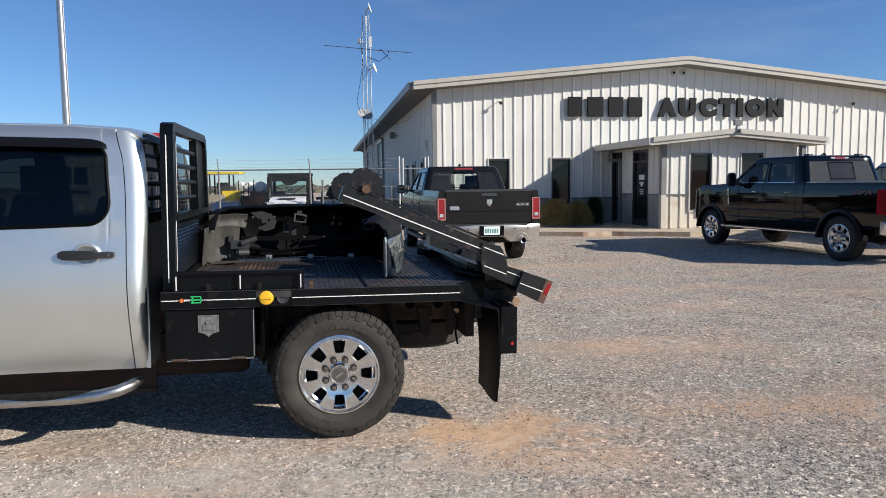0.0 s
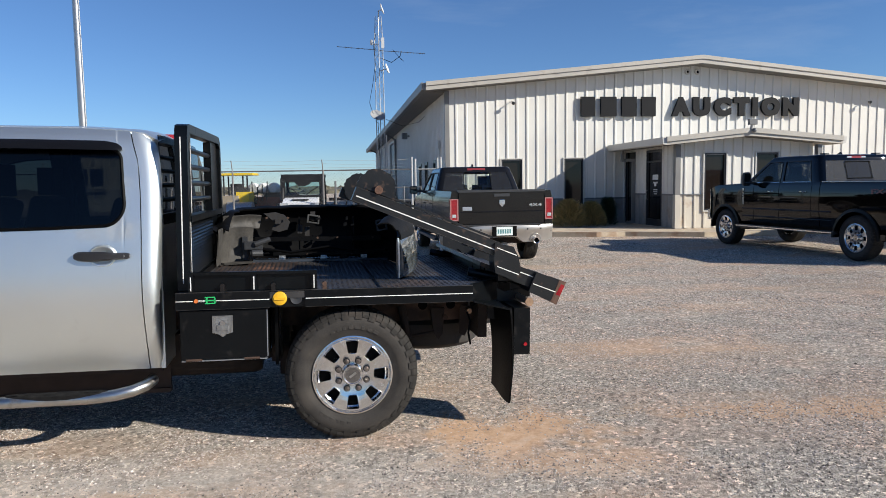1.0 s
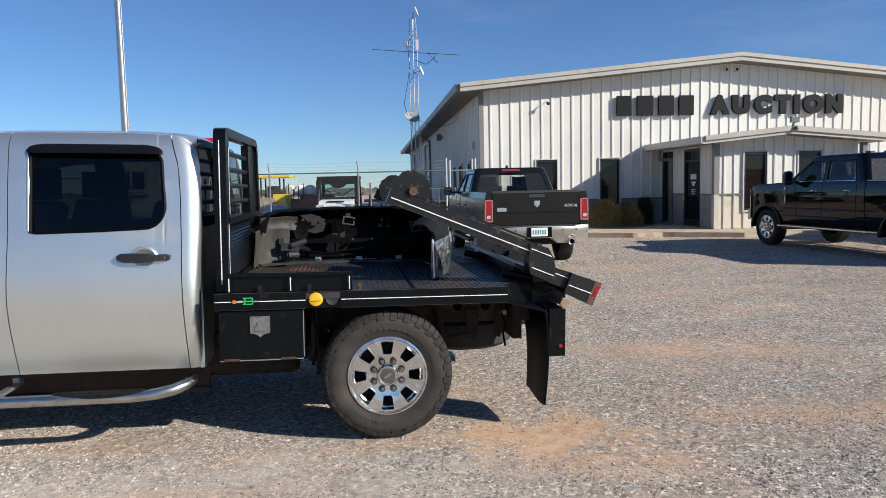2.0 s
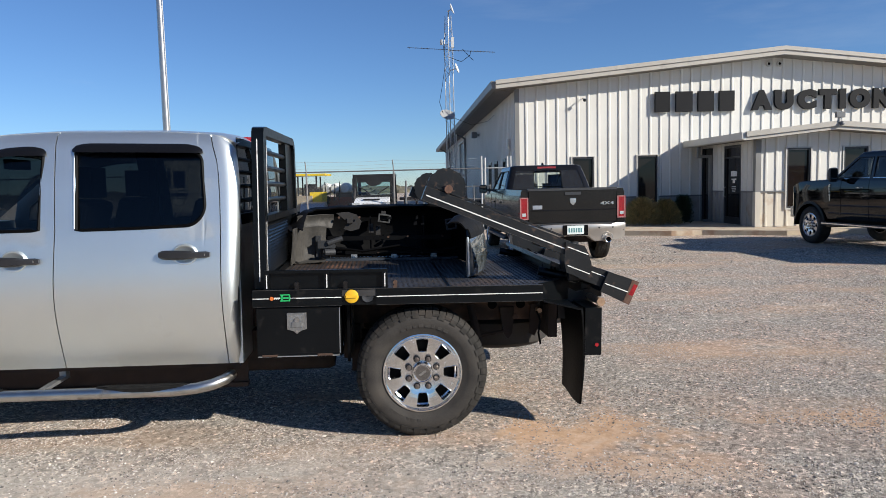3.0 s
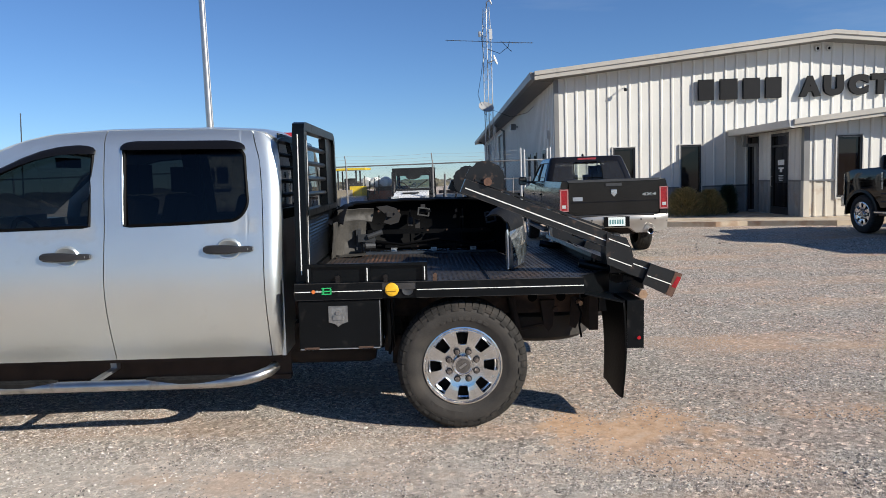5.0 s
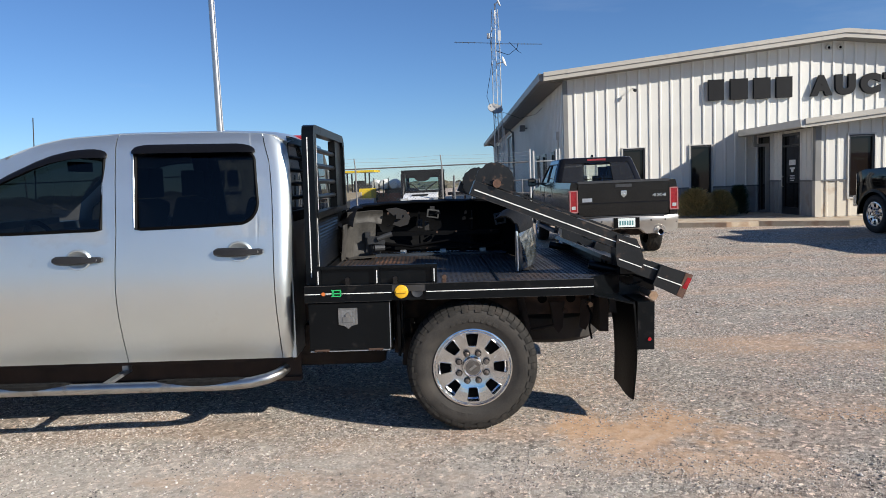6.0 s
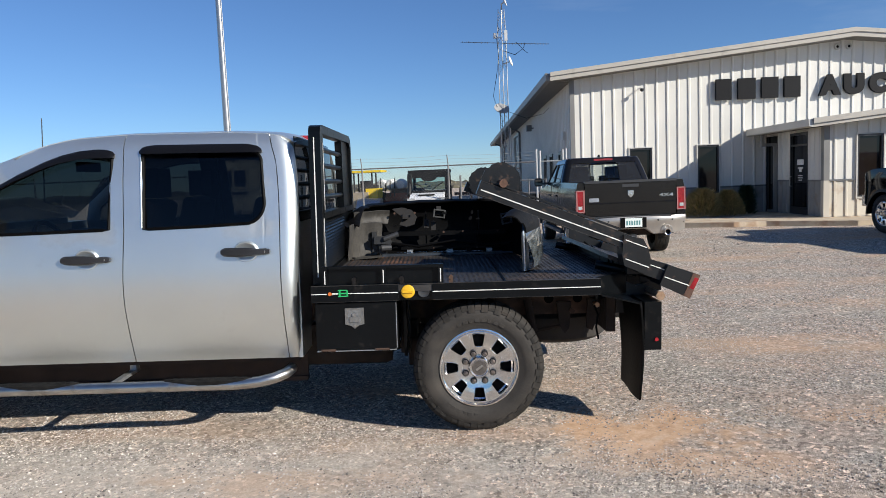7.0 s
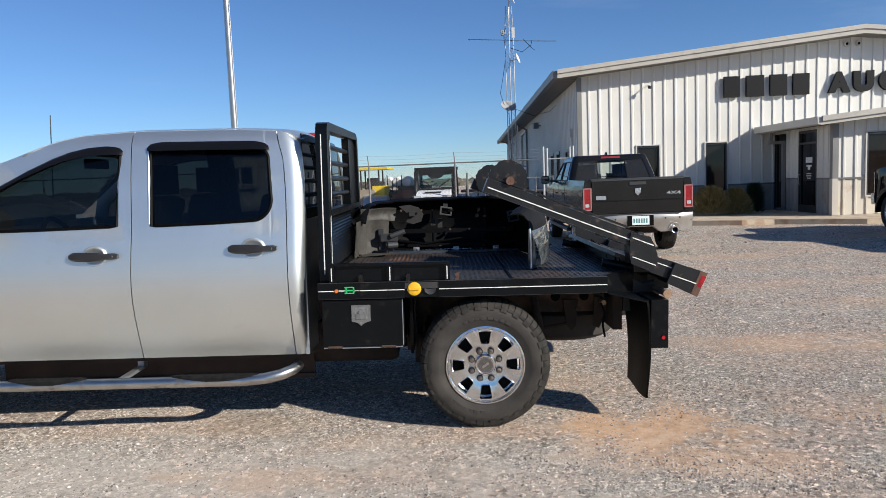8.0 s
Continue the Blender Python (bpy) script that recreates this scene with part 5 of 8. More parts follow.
        rings.append([(-1.0, y - (0.03 if y < cy else -0.03) * (z < 1.92), z), (-0.928, y - (0.03 if y < cy else -0.03) * (z < 1.92), z), (-0.928, y + dy, z + dz), (-1.0, y + dy, z + dz)])
    loft(bm, rings)
    part("rack_frame", bm, BLACK_STEEL, rack, "bent steel outer frame", bevel=0.006)
    for x in (-0.967,):
        part("white_line", boxes((x - 0.003, x + 0.003, -0.0335, -0.0305, 0.99, 1.85)), WHITE_TAPE, rack)
    part("white_line", boxes((-0.926, -0.924, 0.014, 0.022, 0.99, 1.35)), WHITE_TAPE, rack)
    for y in (0.13, 1.17):
        up = part("rack_upright", boxes((-0.99, -0.938, y, y + 0.045, 1.385, 1.884)), BLACK_STEEL, rack, bevel=0.005)
        if y == 0.13:
            part("white_line", boxes((-0.936, -0.934, y + 0.004, y + 0.012, 1.40, 1.82)), WHITE_TAPE, up)
    for z in (1.785, 1.683, 1.581, 1.479):
        for a, b in ((0.175, 1.17),):
            bm = bmesh.new()
            rod(bm, (-0.962, a, z), (-0.962, b, z), 0.017, seg=12)
            part("crossbar", bm, BLACK_STEEL, rack)
    part("rack_plate", boxes((-0.975, -0.95, 1.215, 1.676, 1.385, 1.893)), BLACK_STEEL, rack)
    part("rack_beam", boxes((-0.995, -0.925, 0.055, 1.685, 1.345, 1.385)), BLACK_STEEL, rack, bevel=0.004)
    part("bulkhead", boxes((-0.985, -0.965, 0.055, 1.685, 0.985, 1.345)), BLACK_STEEL, rack)
    for i in range(15):
        z = 1.0 + 0.0225 * i
        bm = bmesh.new()
        prism(bm, [(-0.9645, z), (-0.952, z + 0.003), (-0.9645, z + 0.016)], "y", 0.12, 1.30)
        part("louvre", bm, BLACK_STEEL, rack)
    # the rack draws in towards its top
    for ob in (rack, *rack.children_recursive):
        for v in ob.data.vertices:
            v.co.y += max(0.0, v.co.z - 0.95) * (0.045 - 0.165 * v.co.y / 1.73)
    rack.location = (-0.02, 0.075, 0)
    # tail: corner panels, splash plate, flap, lamp box
    for f in (0, 1):
        def yy(a):
            return a if not f else 2.10 - a
        bm = bmesh.new()
        prism(bm, [(0.745, yy(0.055)), (0.99, yy(0.295)), (0.985, yy(0.305)), (0.735, yy(0.065))], "z", 0.80, 0.94)
        part("corner_panel", bm, BLACK_STEEL, truck)
        bm = bmesh.new()
        prism(bm, [(0.75, 0.845), (1.0, 0.782), (1.0, 0.774), (0.75, 0.835)], "y", min(yy(-0.03), yy(0.5)), max(yy(-0.03), yy(0.5)))
        part("splash_plate", bm, BLACK_STEEL, truck)
        bm = bmesh.new()
        rows = []
        for k in range(13):
            u = k / 12
            z = 0.785 - 0.6 * u
            bow = 0.02 * math.sin(u * 3.0) + 0.012 * u
            rows.append([(1.005 + bow - 0.045 * v - 0.02 * math.cos(v * 3) * u, yy(0.01 + 0.42 * v), z - 0.03 * (1 - abs(v - 0.25)) * (k == 12)) for v in [j / 6 for j in range(7)]])
        loft(bm, rows, closed=False)
        solid(part("mud_flap", bm, FLAP, truck, "black rubber mud flap", smooth=50), 0.012, 0)
        bm = boxes((1.03, 1.136, min(yy(0.02), yy(0.42)), max(yy(0.02), yy(0.42)), 0.478, 0.782))
        lamp = part("lamp_box", bm, BLACK_STEEL, truck, "black steel tail lamp box", bevel=0.006)
        bm = bmesh.new()
        rod(bm, (1.103, yy(0.02), 0.546), (1.103, yy(0.01), 0.546), 0.012, seg=14)
        part("marker_lamp", bm, RED_LENS, lamp, "small red marker lamp")
        bm = bmesh.new()
        rod(bm, (1.136, yy(0.2), 0.62), (1.146, yy(0.2), 0.62), 0.055, seg=20)
        part("tail_lamp", bm, RED_LENS, lamp)
    part("rear_beam", boxes((0.93, 1.03, 0.42, 1.68, 0.66, 0.90)), BLACK_STEEL, truck, bevel=0.006)
    part("hitch", boxes((0.9, 1.16, 0.98, 1.12, 0.50, 0.60)), WORN_STEEL, truck, bevel=0.006)
    # chassis
    for y in (0.55, 1.45):
        bm = boxes((-3.0, 1.0, y, y + 0.08, 0.62, 0.84), (-0.8, 0.95, y - 0.05, y + 0.12, 0.84, 0.90))
        rail = part("frame_rail", bm, RUSTY_FRAME, truck, "rust-browned chassis rail")
        for x in (0.52, 0.72):
            # solid black disc, the dark inside of a rail hole as colour
            bm = bmesh.new()
            rod(bm, (x, y - 0.003, 0.73), (x, y + 0.002, 0.73), 0.033, seg=16)
            part("rail_hole", bm, DEEP, rail)
        bm = bmesh.new()
        for i in range(4):
            tube(bm, [(-0.55 + 0.1 * i, y - 0.08, 0.52 - 0.012 * i), (0.0, y - 0.08, 0.46 - 0.012 * i), (0.62 - 0.1 * i, y - 0.08, 0.56 - 0.02 * i)], 0.012, 6)
        prism(bm, [(0.56, 0.72), (0.66, 0.72), (0.645, 0.54), (0.615, 0.50), (0.585, 0.54)], "y", y - 0.09, y - 0.05)
        box(bm, -0.05, 0.05, y - 0.12, y - 0.04, 0.36, 0.54)
        part("leaf_spring", bm, UNDER, truck)
        bm = bmesh.new()
        rod(bm, (0.82, y - 0.16, 0.705), (0.82, y - 0.1, 0.705), 0.018, seg=10)
        part("shackle_bolt", bm, BRASSY, truck, "copper-coloured shackle bolt")
        bm = bmesh.new()
        prism(bm, [(0.77, 0.74), (0.86, 0.73), (0.85, 0.62), (0.80, 0.52), (0.76, 0.54)], "y", y - 0.10, y - 0.085)
        part("shackle_plate", bm, UNDER, truck)
        bm = bmesh.new()
        rod(bm, (0.66, y - 0.12, 0.66), (0.66, y - 0.1, 0.66), 0.02, seg=6)
        part("hanger_bolt", bm, OLD_RUST, truck)
        bm = bmesh.new()
        rod(bm, (0.40, y - 0.1, 0.52), (0.36, y - 0.06, 0.74), 0.028, seg=10)
        part("damper", bm, UNDER, truck)
    bm = bmesh.new()
    rod(bm, (0, 0.2, 0.395), (0, 1.9, 0.395), 0.055, seg=14)
    lathe(bm, [(0.0, -0.16), (0.1, -0.14), (0.17, -0.05), (0.17, 0.05), (0.1, 0.14), (0.0, 0.16)], "y", 20, (0, MID, 0.395))
    part("rear_axle", bm, UNDER, truck, smooth=50)
    bm = bmesh.new()
    lathe(bm, [(0.20, 0.42), (0.26, 0.40), (0.36, 0.40), (0.40, 0.43), (0.405, 0.50), (0.40, 0.58), (0.36, 0.61), (0.26, 0.61), (0.20, 0.59)], "z", 48, (0.60, 0.98, 0.0))
    part("spare_tyre", bm, RUBBER, truck, "spare tyre slung under the deck", smooth=40)
    bm = bmesh.new()
    lathe(bm, [(0.0, -1.25), (0.08, -1.24), (0.10, -1.2), (0.10, -0.62), (0.08, -0.58), (0.0, -0.57)], "x", 20, (0, 0.60, 0.40))
    tube(bm, [(-3.0, 0.7, 0.42), (-1.5, 0.62, 0.40), (-1.2, 0.6, 0.40)], 0.035, 8)
    tube(bm, [(-0.6, 0.6, 0.40), (-0.4, 0.62, 0.46), (-0.2, 0.64, 0.58)], 0.03, 8)
    part("exhaust", bm, UNDER, truck, "rusty exhaust muffler", smooth=50)
    bm = bmesh.new()
    rod(bm, (-2.6, MID, 0.52), (-0.1, MID, 0.42), 0.05, seg=12)
    part("drive_shaft", bm, UNDER, truck)
    bm = boxes((-2.6, -1.0, 0.5, 1.0, 0.40, 0.60), (-0.95, -0.55, 0.5, 1.6, 0.5, 0.8))
    part("fuel_tank", bm, UNDER, truck, bevel=0.03)
    bm = bmesh.new()
    tube(bm, [(0.78, 0.3, 0.72), (0.80, 0.28, 0.66), (0.785, 0.27, 0.58), (0.80, 0.27, 0.50)], 0.007, 6)
    part("hanging_cable", bm, FLAP, truck)
    for x, y, o in ((0.0, 0.0, -1), (0.0, 2.1, 1)):
        wheel(truck, (x - 0.006, y, 0.4), r=0.411, outward=o)
    for y, o in ((0.0, -1), (2.1, 1)):
        wheel(truck, (-3.93, y, 0.345), outward=o)


def slanted(bm, a, b, up, dn, y0, y1):
    """A box beam in an x-z plane from a to b, reaching up and dn from its line."""
    d = Vector((b[0] - a[0], b[1] - a[1])).normalized()
    n = Vector((-d[1], d[0]))
    prism(bm, [(a[0] + n.x * up, a[1] + n.y * up), (b[0] + n.x * up, b[1] + n.y * up), (b[0] - n.x * dn, b[1] - n.y * dn), (a[0] - n.x * dn, a[1] - n.y * dn)], "y", y0, y1)


def bale_arms(truck):
    rig = part("bale_arm_frame", boxes((1.10, 1.24, 0.35, 1.75, 0.80, 0.93)), WORN_STEEL, truck, "lowered hydraulic bale arm cross frame", bevel=0.006)
    for f in (0, 1):
        def span(a, b):
            return (a, b) if not f else (2.10 - b, 2.10 - a)
        y0, y1 = span(0.12, 0.225)
        bm = bmesh.new()
        slanted(bm, (0.022, 1.517), (0.945, 1.153), 0.045, 0.045, y0, y1)
        arm = part("bale_arm", bm, WORN_STEEL, rig, "scraped black box steel bale arm", bevel=0.005)
        o0, o1 = span(0.1165, 0.1195)
        if not f:
            bm = bmesh.new()
            slanted(bm, (0.035, 1.502), (0.935, 1.147), 0.0035, 0.0035, o0, o1)
            part("white_line", bm, WHITE_TAPE, arm)
            for up in (0.0455, -0.0425):
                bm = bmesh.new()
                slanted(bm, (0.024, 1.5165), (0.943, 1.154), up, -up + 0.003, 0.1182, 0.121)
                part("worn_edge", bm, SCUFF, arm)
        bm = bmesh.new()
        slanted(bm, (0.10, 1.555), (0.92, 1.232), 0.003, 0.010, *span(0.14, 0.205))
        part("wear_strip", bm, WORN_STEEL, arm)
        # spinner disc with notched rim, and its hub
        cx, cz, r = 0.175, 1.537, 0.128
        n = 40
        poly = [(cx + (r + 0.004 * math.sin(k * 2.9) - (0.008 if k % 7 == 0 else 0)) * math.cos(k * math.tau / n), cz + 0.008 + (r + 0.004 * math.sin(k * 2.9) - (0.008 if k % 7 == 0 else 0)) * math.sin(k * math.tau / n)) for k in range(n)]
        bm = bmesh.new()
        prism(bm, poly, "y", *span(0.262, 0.276))
        disc = part("spinner_disc", bm, WORN_STEEL, arm, "notched steel bale spinner disc", bevel=0.002)
        bm = bmesh.new()
        ya, yb = span(0.10, 0.262)
        rod(bm, (cx, ya, cz), (cx, yb, cz), 0.026, seg=20)
        part("hub", bm, RUST, disc, "rusty spinner hub")
        bm = bmesh.new()
        box(bm, cx - 0.05, cx + 0.05, *span(0.18, 0.26), cz - 0.045, cz - 0.005)
        part("hub_plate", bm, WORN_STEEL, disc)
        # elbow plates and lower tube
        bm = bmesh.new()
        prism(bm, [(0.925, 1.197), (1.046, 1.169), (1.078, 1.11), (1.097, 1.03), (1.056, 0.945), (0.928, 1.0), (0.915, 1.07)], "y", *span(0.105, 0.235))
        elbow = part("elbow", bm, WORN_STEEL, rig, "black steel elbow gusset", bevel=0.006)
        bm = bmesh.new()
        slanted(bm, (1.04, 1.005), (1.22, 0.935), 0.052, 0.055, *span(0.13, 0.225))
        part("lower_tube", bm, WORN_STEEL, elbow, bevel=0.004)
        bm = bmesh.new()
        prism(bm, [(1.205, 1.002), (1.404, 0.927), (1.375, 0.86), (1.337, 0.786), (1.150, 0.872)], "y", *span(0.10, 0.30))
        end = part("end_box", bm, WORN_STEEL, elbow, "black end box with rusty tip", bevel=0.005)
        bm = bmesh.new()
        prism(bm, [(1.362, 0.946), (1.407, 0.929), (1.341, 0.781), (1.30, 0.80)], "y", *span(0.097, 0.303))
        part("rusty_tip", bm, RUST, end, "rusted end plate")
        bm = bmesh.new()
        prism(bm, [(1.372, 0.916), (1.398, 0.906), (1.362, 0.838), (1.336, 0.85)], "y", *span(0.0945, 0.0965))
        part("reflector", bm, RED_LENS, end, "red reflector")
        if not f:
            for a, b in (((0.935, 1.165), (1.07, 1.112)), ((0.935, 1.045), (1.082, 0.987)), ((1.10, 1.0), (1.19, 0.965)), ((1.18, 0.925), (1.335, 0.865))):
                bm = bmesh.new()
                yl = 0.1015 if a[0] < 1.09 else (0.1265 if a[0] < 1.15 else 0.0965)
                slanted(bm, a, b, 0.003, 0.003, yl, yl + 0.003)
                part("white_line", bm, WHITE_TAPE, elbow)
        bm = bmesh.new()
        yp = 0.08 if not f else 2.02
        rod(bm, (1.146, yp, 0.81), (1.146, 1.05, 0.81), 0.022, seg=12)
        rod(bm, (1.146, yp - (0.012 if not f else -0.012), 0.81), (1.146, yp, 0.81), 0.03, seg=6)
        part("pivot_bolt", bm, BRASSY, rig)
        bm = bmesh.new()
        prism(bm, [(0.93, 0.66), (1.12, 0.66), (1.19, 0.80), (1.15, 0.86), (1.06, 0.84), (0.93, 0.90)], "y", *span(0.32, 0.36))
        part("pivot_plate", bm, WORN_STEEL, rig)
        bm = bmesh.new()
        ym = 0.30 if not f else 1.80
        rod(bm, (0.80, ym + 0.05, 0.985), (1.06, ym, 0.93), 0.03, seg=14)
        rod(bm, (1.06, ym, 0.93), (1.16, ym, 0.90), 0.016, seg=12)
        part("hydraulic_ram", bm, BLACK_STEEL, rig)
    # cross plate between the elbows, and hoses
    bm = bmesh.new()
    slanted(bm, (0.86, 1.055), (1.04, 0.985), 0.006, 0.02, 0.24, 1.86)
    part("cross_plate", bm, WORN_STEEL, rig, bevel=0.003)
    part("cross_tube", boxes((0.98, 1.08, 0.235, 1.865, 0.93, 0.985)), WORN_STEEL, rig, bevel=0.004)
    for i, y in enumerate((0.5, 0.62, 0.9, 1.2, 1.45)):
        bm = bmesh.new()
        tube(bm, [(1.0, y, 0.78), (0.94 + 0.02 * i, y + 0.05, 0.90), (0.99, y + 0.1, 0.985 + 0.01 * i), (1.08, y + 0.12, 0.95), (1.14, y + 0.1, 0.86)], 0.009, 6)
        part("hose", bm, FLAP, rig, smooth=60)


def front_clip(m):
    """A take-off truck nose: curved shell with its hollow back to the camera, one headlamp still fitted."""
    nose = thing("bumper_assembly", "take-off truck front bumper and grille shell lying on the flatbed", "bumper")
    plan = [(-0.935, 1.40), (-0.935, 1.50), (-0.92, 1.64), (-0.86, 1.82), (-0.70, 1.93), (-0.45, 1.98), (-0.15, 2.0), (0.1, 1.97), (0.30, 1.86), (0.42, 1.66), (0.465, 1.38), (0.475, 1.05), (0.445, 0.80)]
    dark = shade("black_moulded_plastic", (0.0035, 0.0035, 0.0038), 0.5, vary=0.3, scale=6, bump=0.001, bump_scale=30, spec=0.12)
    bm = bmesh.new()
    rows = []
    N = 44
    for i in range(N + 1):
        u = i / N * (len(plan) - 1)
        k = min(int(u), len(plan) - 2)
        f = u - k
        p = Vector(plan[k]).lerp(Vector(plan[k + 1]), f)
        d = (Vector(plan[k + 1]) - Vector(plan[k])).normalized()
        nrm = Vector((-d.y, d.x))
        e = i / N
        top = 1.33 + 0.068 * math.sin(math.pi * min(1, max(0, (e - 0.12) / 0.8))) ** 0.6 - (0.10 * max(0, 0.16 - e) / 0.16) - 0.13 * max(0, (e - 0.84) / 0.16)
        top += 0.003 * math.sin(i * 1.7)
        row = []
        for z, o in ((top - 0.015, -0.07), (top, -0.03), (top - 0.03, 0.02), (1.25, 0.05), (1.15, 0.06), (1.05, 0.05), (0.972, 0.02), (0.950, -0.03)):
            row.append((p.x + nrm.x * o, p.y + nrm.y * o, min(z, top)))
        rows.append(row)
    loft(bm, rows, closed=False)
    solid(part("shell", bm, dark, nose, "black moulded shell, hollow side out", smooth=55), 0.012, 0)
    grey = shade("dusty_grey_plastic", (0.043, 0.039, 0.033), 0.7, vary=0.35, scale=11, fine=0.2, fine_scale=60, dirt=(0.03, 0.027, 0.023), dirt_amount=0.18, dirt_scale=13)
    dark_grey = shade("dusty_dark_plastic", (0.021, 0.019, 0.018), 0.7, vary=0.2, scale=7)
    bm = bmesh.new()

    def curved(pts, z0, z1, lean):
        rows = []
        for i in range(13):
            u = i / 12 * (len(pts) - 1)
            k = min(int(u), len(pts) - 2)
            q = Vector(pts[k]).lerp(Vector(pts[k + 1]), u - k)
            rows.append([(q.x + lean * j / 6, q.y + 0.03 * math.sin(j / 6 * 3), z0 + 0.003 * math.sin(i * 0.9) + (z1 - z0) * j / 6) for j in range(7)])
        loft(bm, rows, closed=False)
    curved([(-0.945, 1.22), (-0.935, 1.42), (-0.88, 1.53), (-0.78, 1.56), (-0.72, 1.60)], 0.955, 1.235, 0.025)
    solid(part("fender_liner", bm, grey, nose, "dusty grey plastic liner", smooth=50), 0.008, 0)
    bm = bmesh.new()
    curved([(-0.935, 1.48), (-0.88, 1.64), (-0.78, 1.70), (-0.66, 1.76)], 1.215, 1.325, 0.02)
    solid(part("upper_liner", bm, grey, nose, "dark dusty plastic panel", smooth=50), 0.008, 0)
    bm = bmesh.new()
    prism(bm, [(-0.94, 0.945), (-0.70, 0.960), (-0.70, 0.970), (-0.94, 0.957)], "y", 1.40, 1.56)
    part("liner_lip", bm, grey, nose, bevel=0.003)
    bm = bmesh.new()
    prism(bm, [(-0.62, 1.335), (-0.53, 1.345), (-0.45, 1.32), (-0.41, 1.26), (-0.43, 1.20), (-0.50, 1.18), (-0.56, 1.20), (-0.53, 1.26)], "y", 1.78, 1.83)
    box(bm, -0.53, -0.48, 1.75, 1.78, 1.25, 1.29)
    part("lamp_bracket", bm, dark_grey, nose, "grey lamp bracket", bevel=0.012)
    bm = boxes((-0.78, -0.74, 1.55, 1.62, 0.97, 1.16), (-0.76, -0.62, 1.5, 1.58, 1.06, 1.12), (-0.72, -0.66, 1.52, 1.56, 0.98, 1.10))
    rod(bm, (-0.68, 1.50, 1.10), (-0.56, 1.52, 1.14), 0.022, seg=10)
    rod(bm, (-0.70, 1.46, 1.03), (-0.62, 1.48, 1.03), 0.028, seg=10)
    part("hinge_bracket", bm, DARK_PLASTIC, nose, bevel=0.003)
    for x, z, mt in ((-0.33, 1.20, dark_grey), (-0.27, 1.18, dark_grey), (-0.22, 1.31, dark_grey)):
        bm = boxes((x - 0.018, x + 0.022, 1.86, 1.93, z - 0.04, z + 0.035))
        part("clip_bracket", bm, mt, nose, bevel=0.008)
    bm = boxes((-0.7, 0.36, 1.78, 1.84, 1.10, 1.135), (-0.55, 0.3, 1.74, 1.78, 0.985, 1.01))
    part("reinforcement_bar", bm, dark, nose, bevel=0.006)
    for x in (-0.34, 0.12):
        part("shell_rib", boxes((x, x + 0.012, 1.86, 1.96, 0.99, 1.30)), dark, nose)
    for i in range(5):
        x = -0.5 + 0.17 * i
        bm = boxes((x, x + 0.05, 1.72, 1.78, 0.942, 0.985))
        rod(bm, (x + 0.025, 1.70, 0.965), (x + 0.025, 1.74, 0.965), 0.012, seg=8)
        part("foot_clip", bm, dark if i % 2 else DULL_METAL, nose)
    # added strip; its blue-grey paints the deck's sky reflection below the shell
    part("lower_valance", boxes((-0.80, 0.42, 1.62, 1.72, 0.942, 0.962)), shade("blue_grey_glint", (0.05, 0.06, 0.075), 0.25, 0.2, vary=0.3, scale=8), nose, bevel=0.006)
    bm = bmesh.new()
    tube(bm, [(-0.62, 1.56, 1.06), (-0.4, 1.62, 1.02), (-0.1, 1.66, 1.06), (0.2, 1.6, 1.02), (0.36, 1.4, 1.05)], 0.012, 6)
    part("wiring_loom", bm, FLAP, nose, smooth=60)
    # torn clips, tabs and bolts along the hollow side
    rnd = random.Random(21)
    for i in range(8):
        x, y, z = rnd.uniform(-0.78, 0.35), rnd.uniform(1.70, 1.84), rnd.choice((1.0, 1.04, 1.15, 1.19, 1.24, 1.29))
        a, c = rnd.uniform(0.010, 0.024), rnd.uniform(0.006, 0.018)
        bm = bmesh.new()
        prism(bm, [(x - a, z - c), (x + a, z - c * 0.6), (x + a * 0.7, z + c), (x - a * 0.3, z + c * 0.7), (x - a, z + c * 0.2)], "y", y - 0.02, y + 0.03)
        part("mounting_tab", bm, dark, nose, bevel=0.003)
    for i in range(9):
        x, z = -0.86 + 0.14 * i + rnd.uniform(-0.03, 0.03), rnd.choice((0.99, 1.13, 1.30))
        bm = bmesh.new()
        rod(bm, (x, 1.735, z), (x, 1.75, z), 0.010, seg=6)
        part("bolt", bm, OLD_RUST, nose)
    pale = shade("pale_dusty_plastic", (0.055, 0.054, 0.050), 0.65, vary=0.3, scale=20)
    for x, z, w_, h_, lean in ((-0.215, 1.285, 0.052, 0.036, 8), (0.335, 1.245, 0.045, 0.046, -10)):
        bm = bmesh.new()
        y = 1.80 if x < 0 else 1.52
        for q in ((-w_, -w_ + 0.014, -h_, h_), (w_ - 0.014, w_, -h_, h_), (-w_ + 0.014, w_ - 0.014, h_ - 0.012, h_), (-w_ + 0.014, w_ - 0.014, -h_, -h_ + 0.012)):
            box(bm, q[0], q[1], -0.02, 0.02, q[2], q[3], Matrix.Translation((x, y, z)) @ Matrix.Rotation(radians(lean), 4, "Y"))
        hole = part("vent_frame", bm, pale, nose, "grey square vent frame", bevel=0.003)
        bm = bmesh.new()
        box(bm, -w_ + 0.014, w_ - 0.014, 0.006, 0.012, -h_ * 0.3, h_ - 0.012, Matrix.Translation((x, y, z)) @ Matrix.Rotation(radians(lean), 4, "Y"))
        part("vent_flap", bm, dark, hole)
    # headlamp
    bm = bmesh.new()
    secs = []
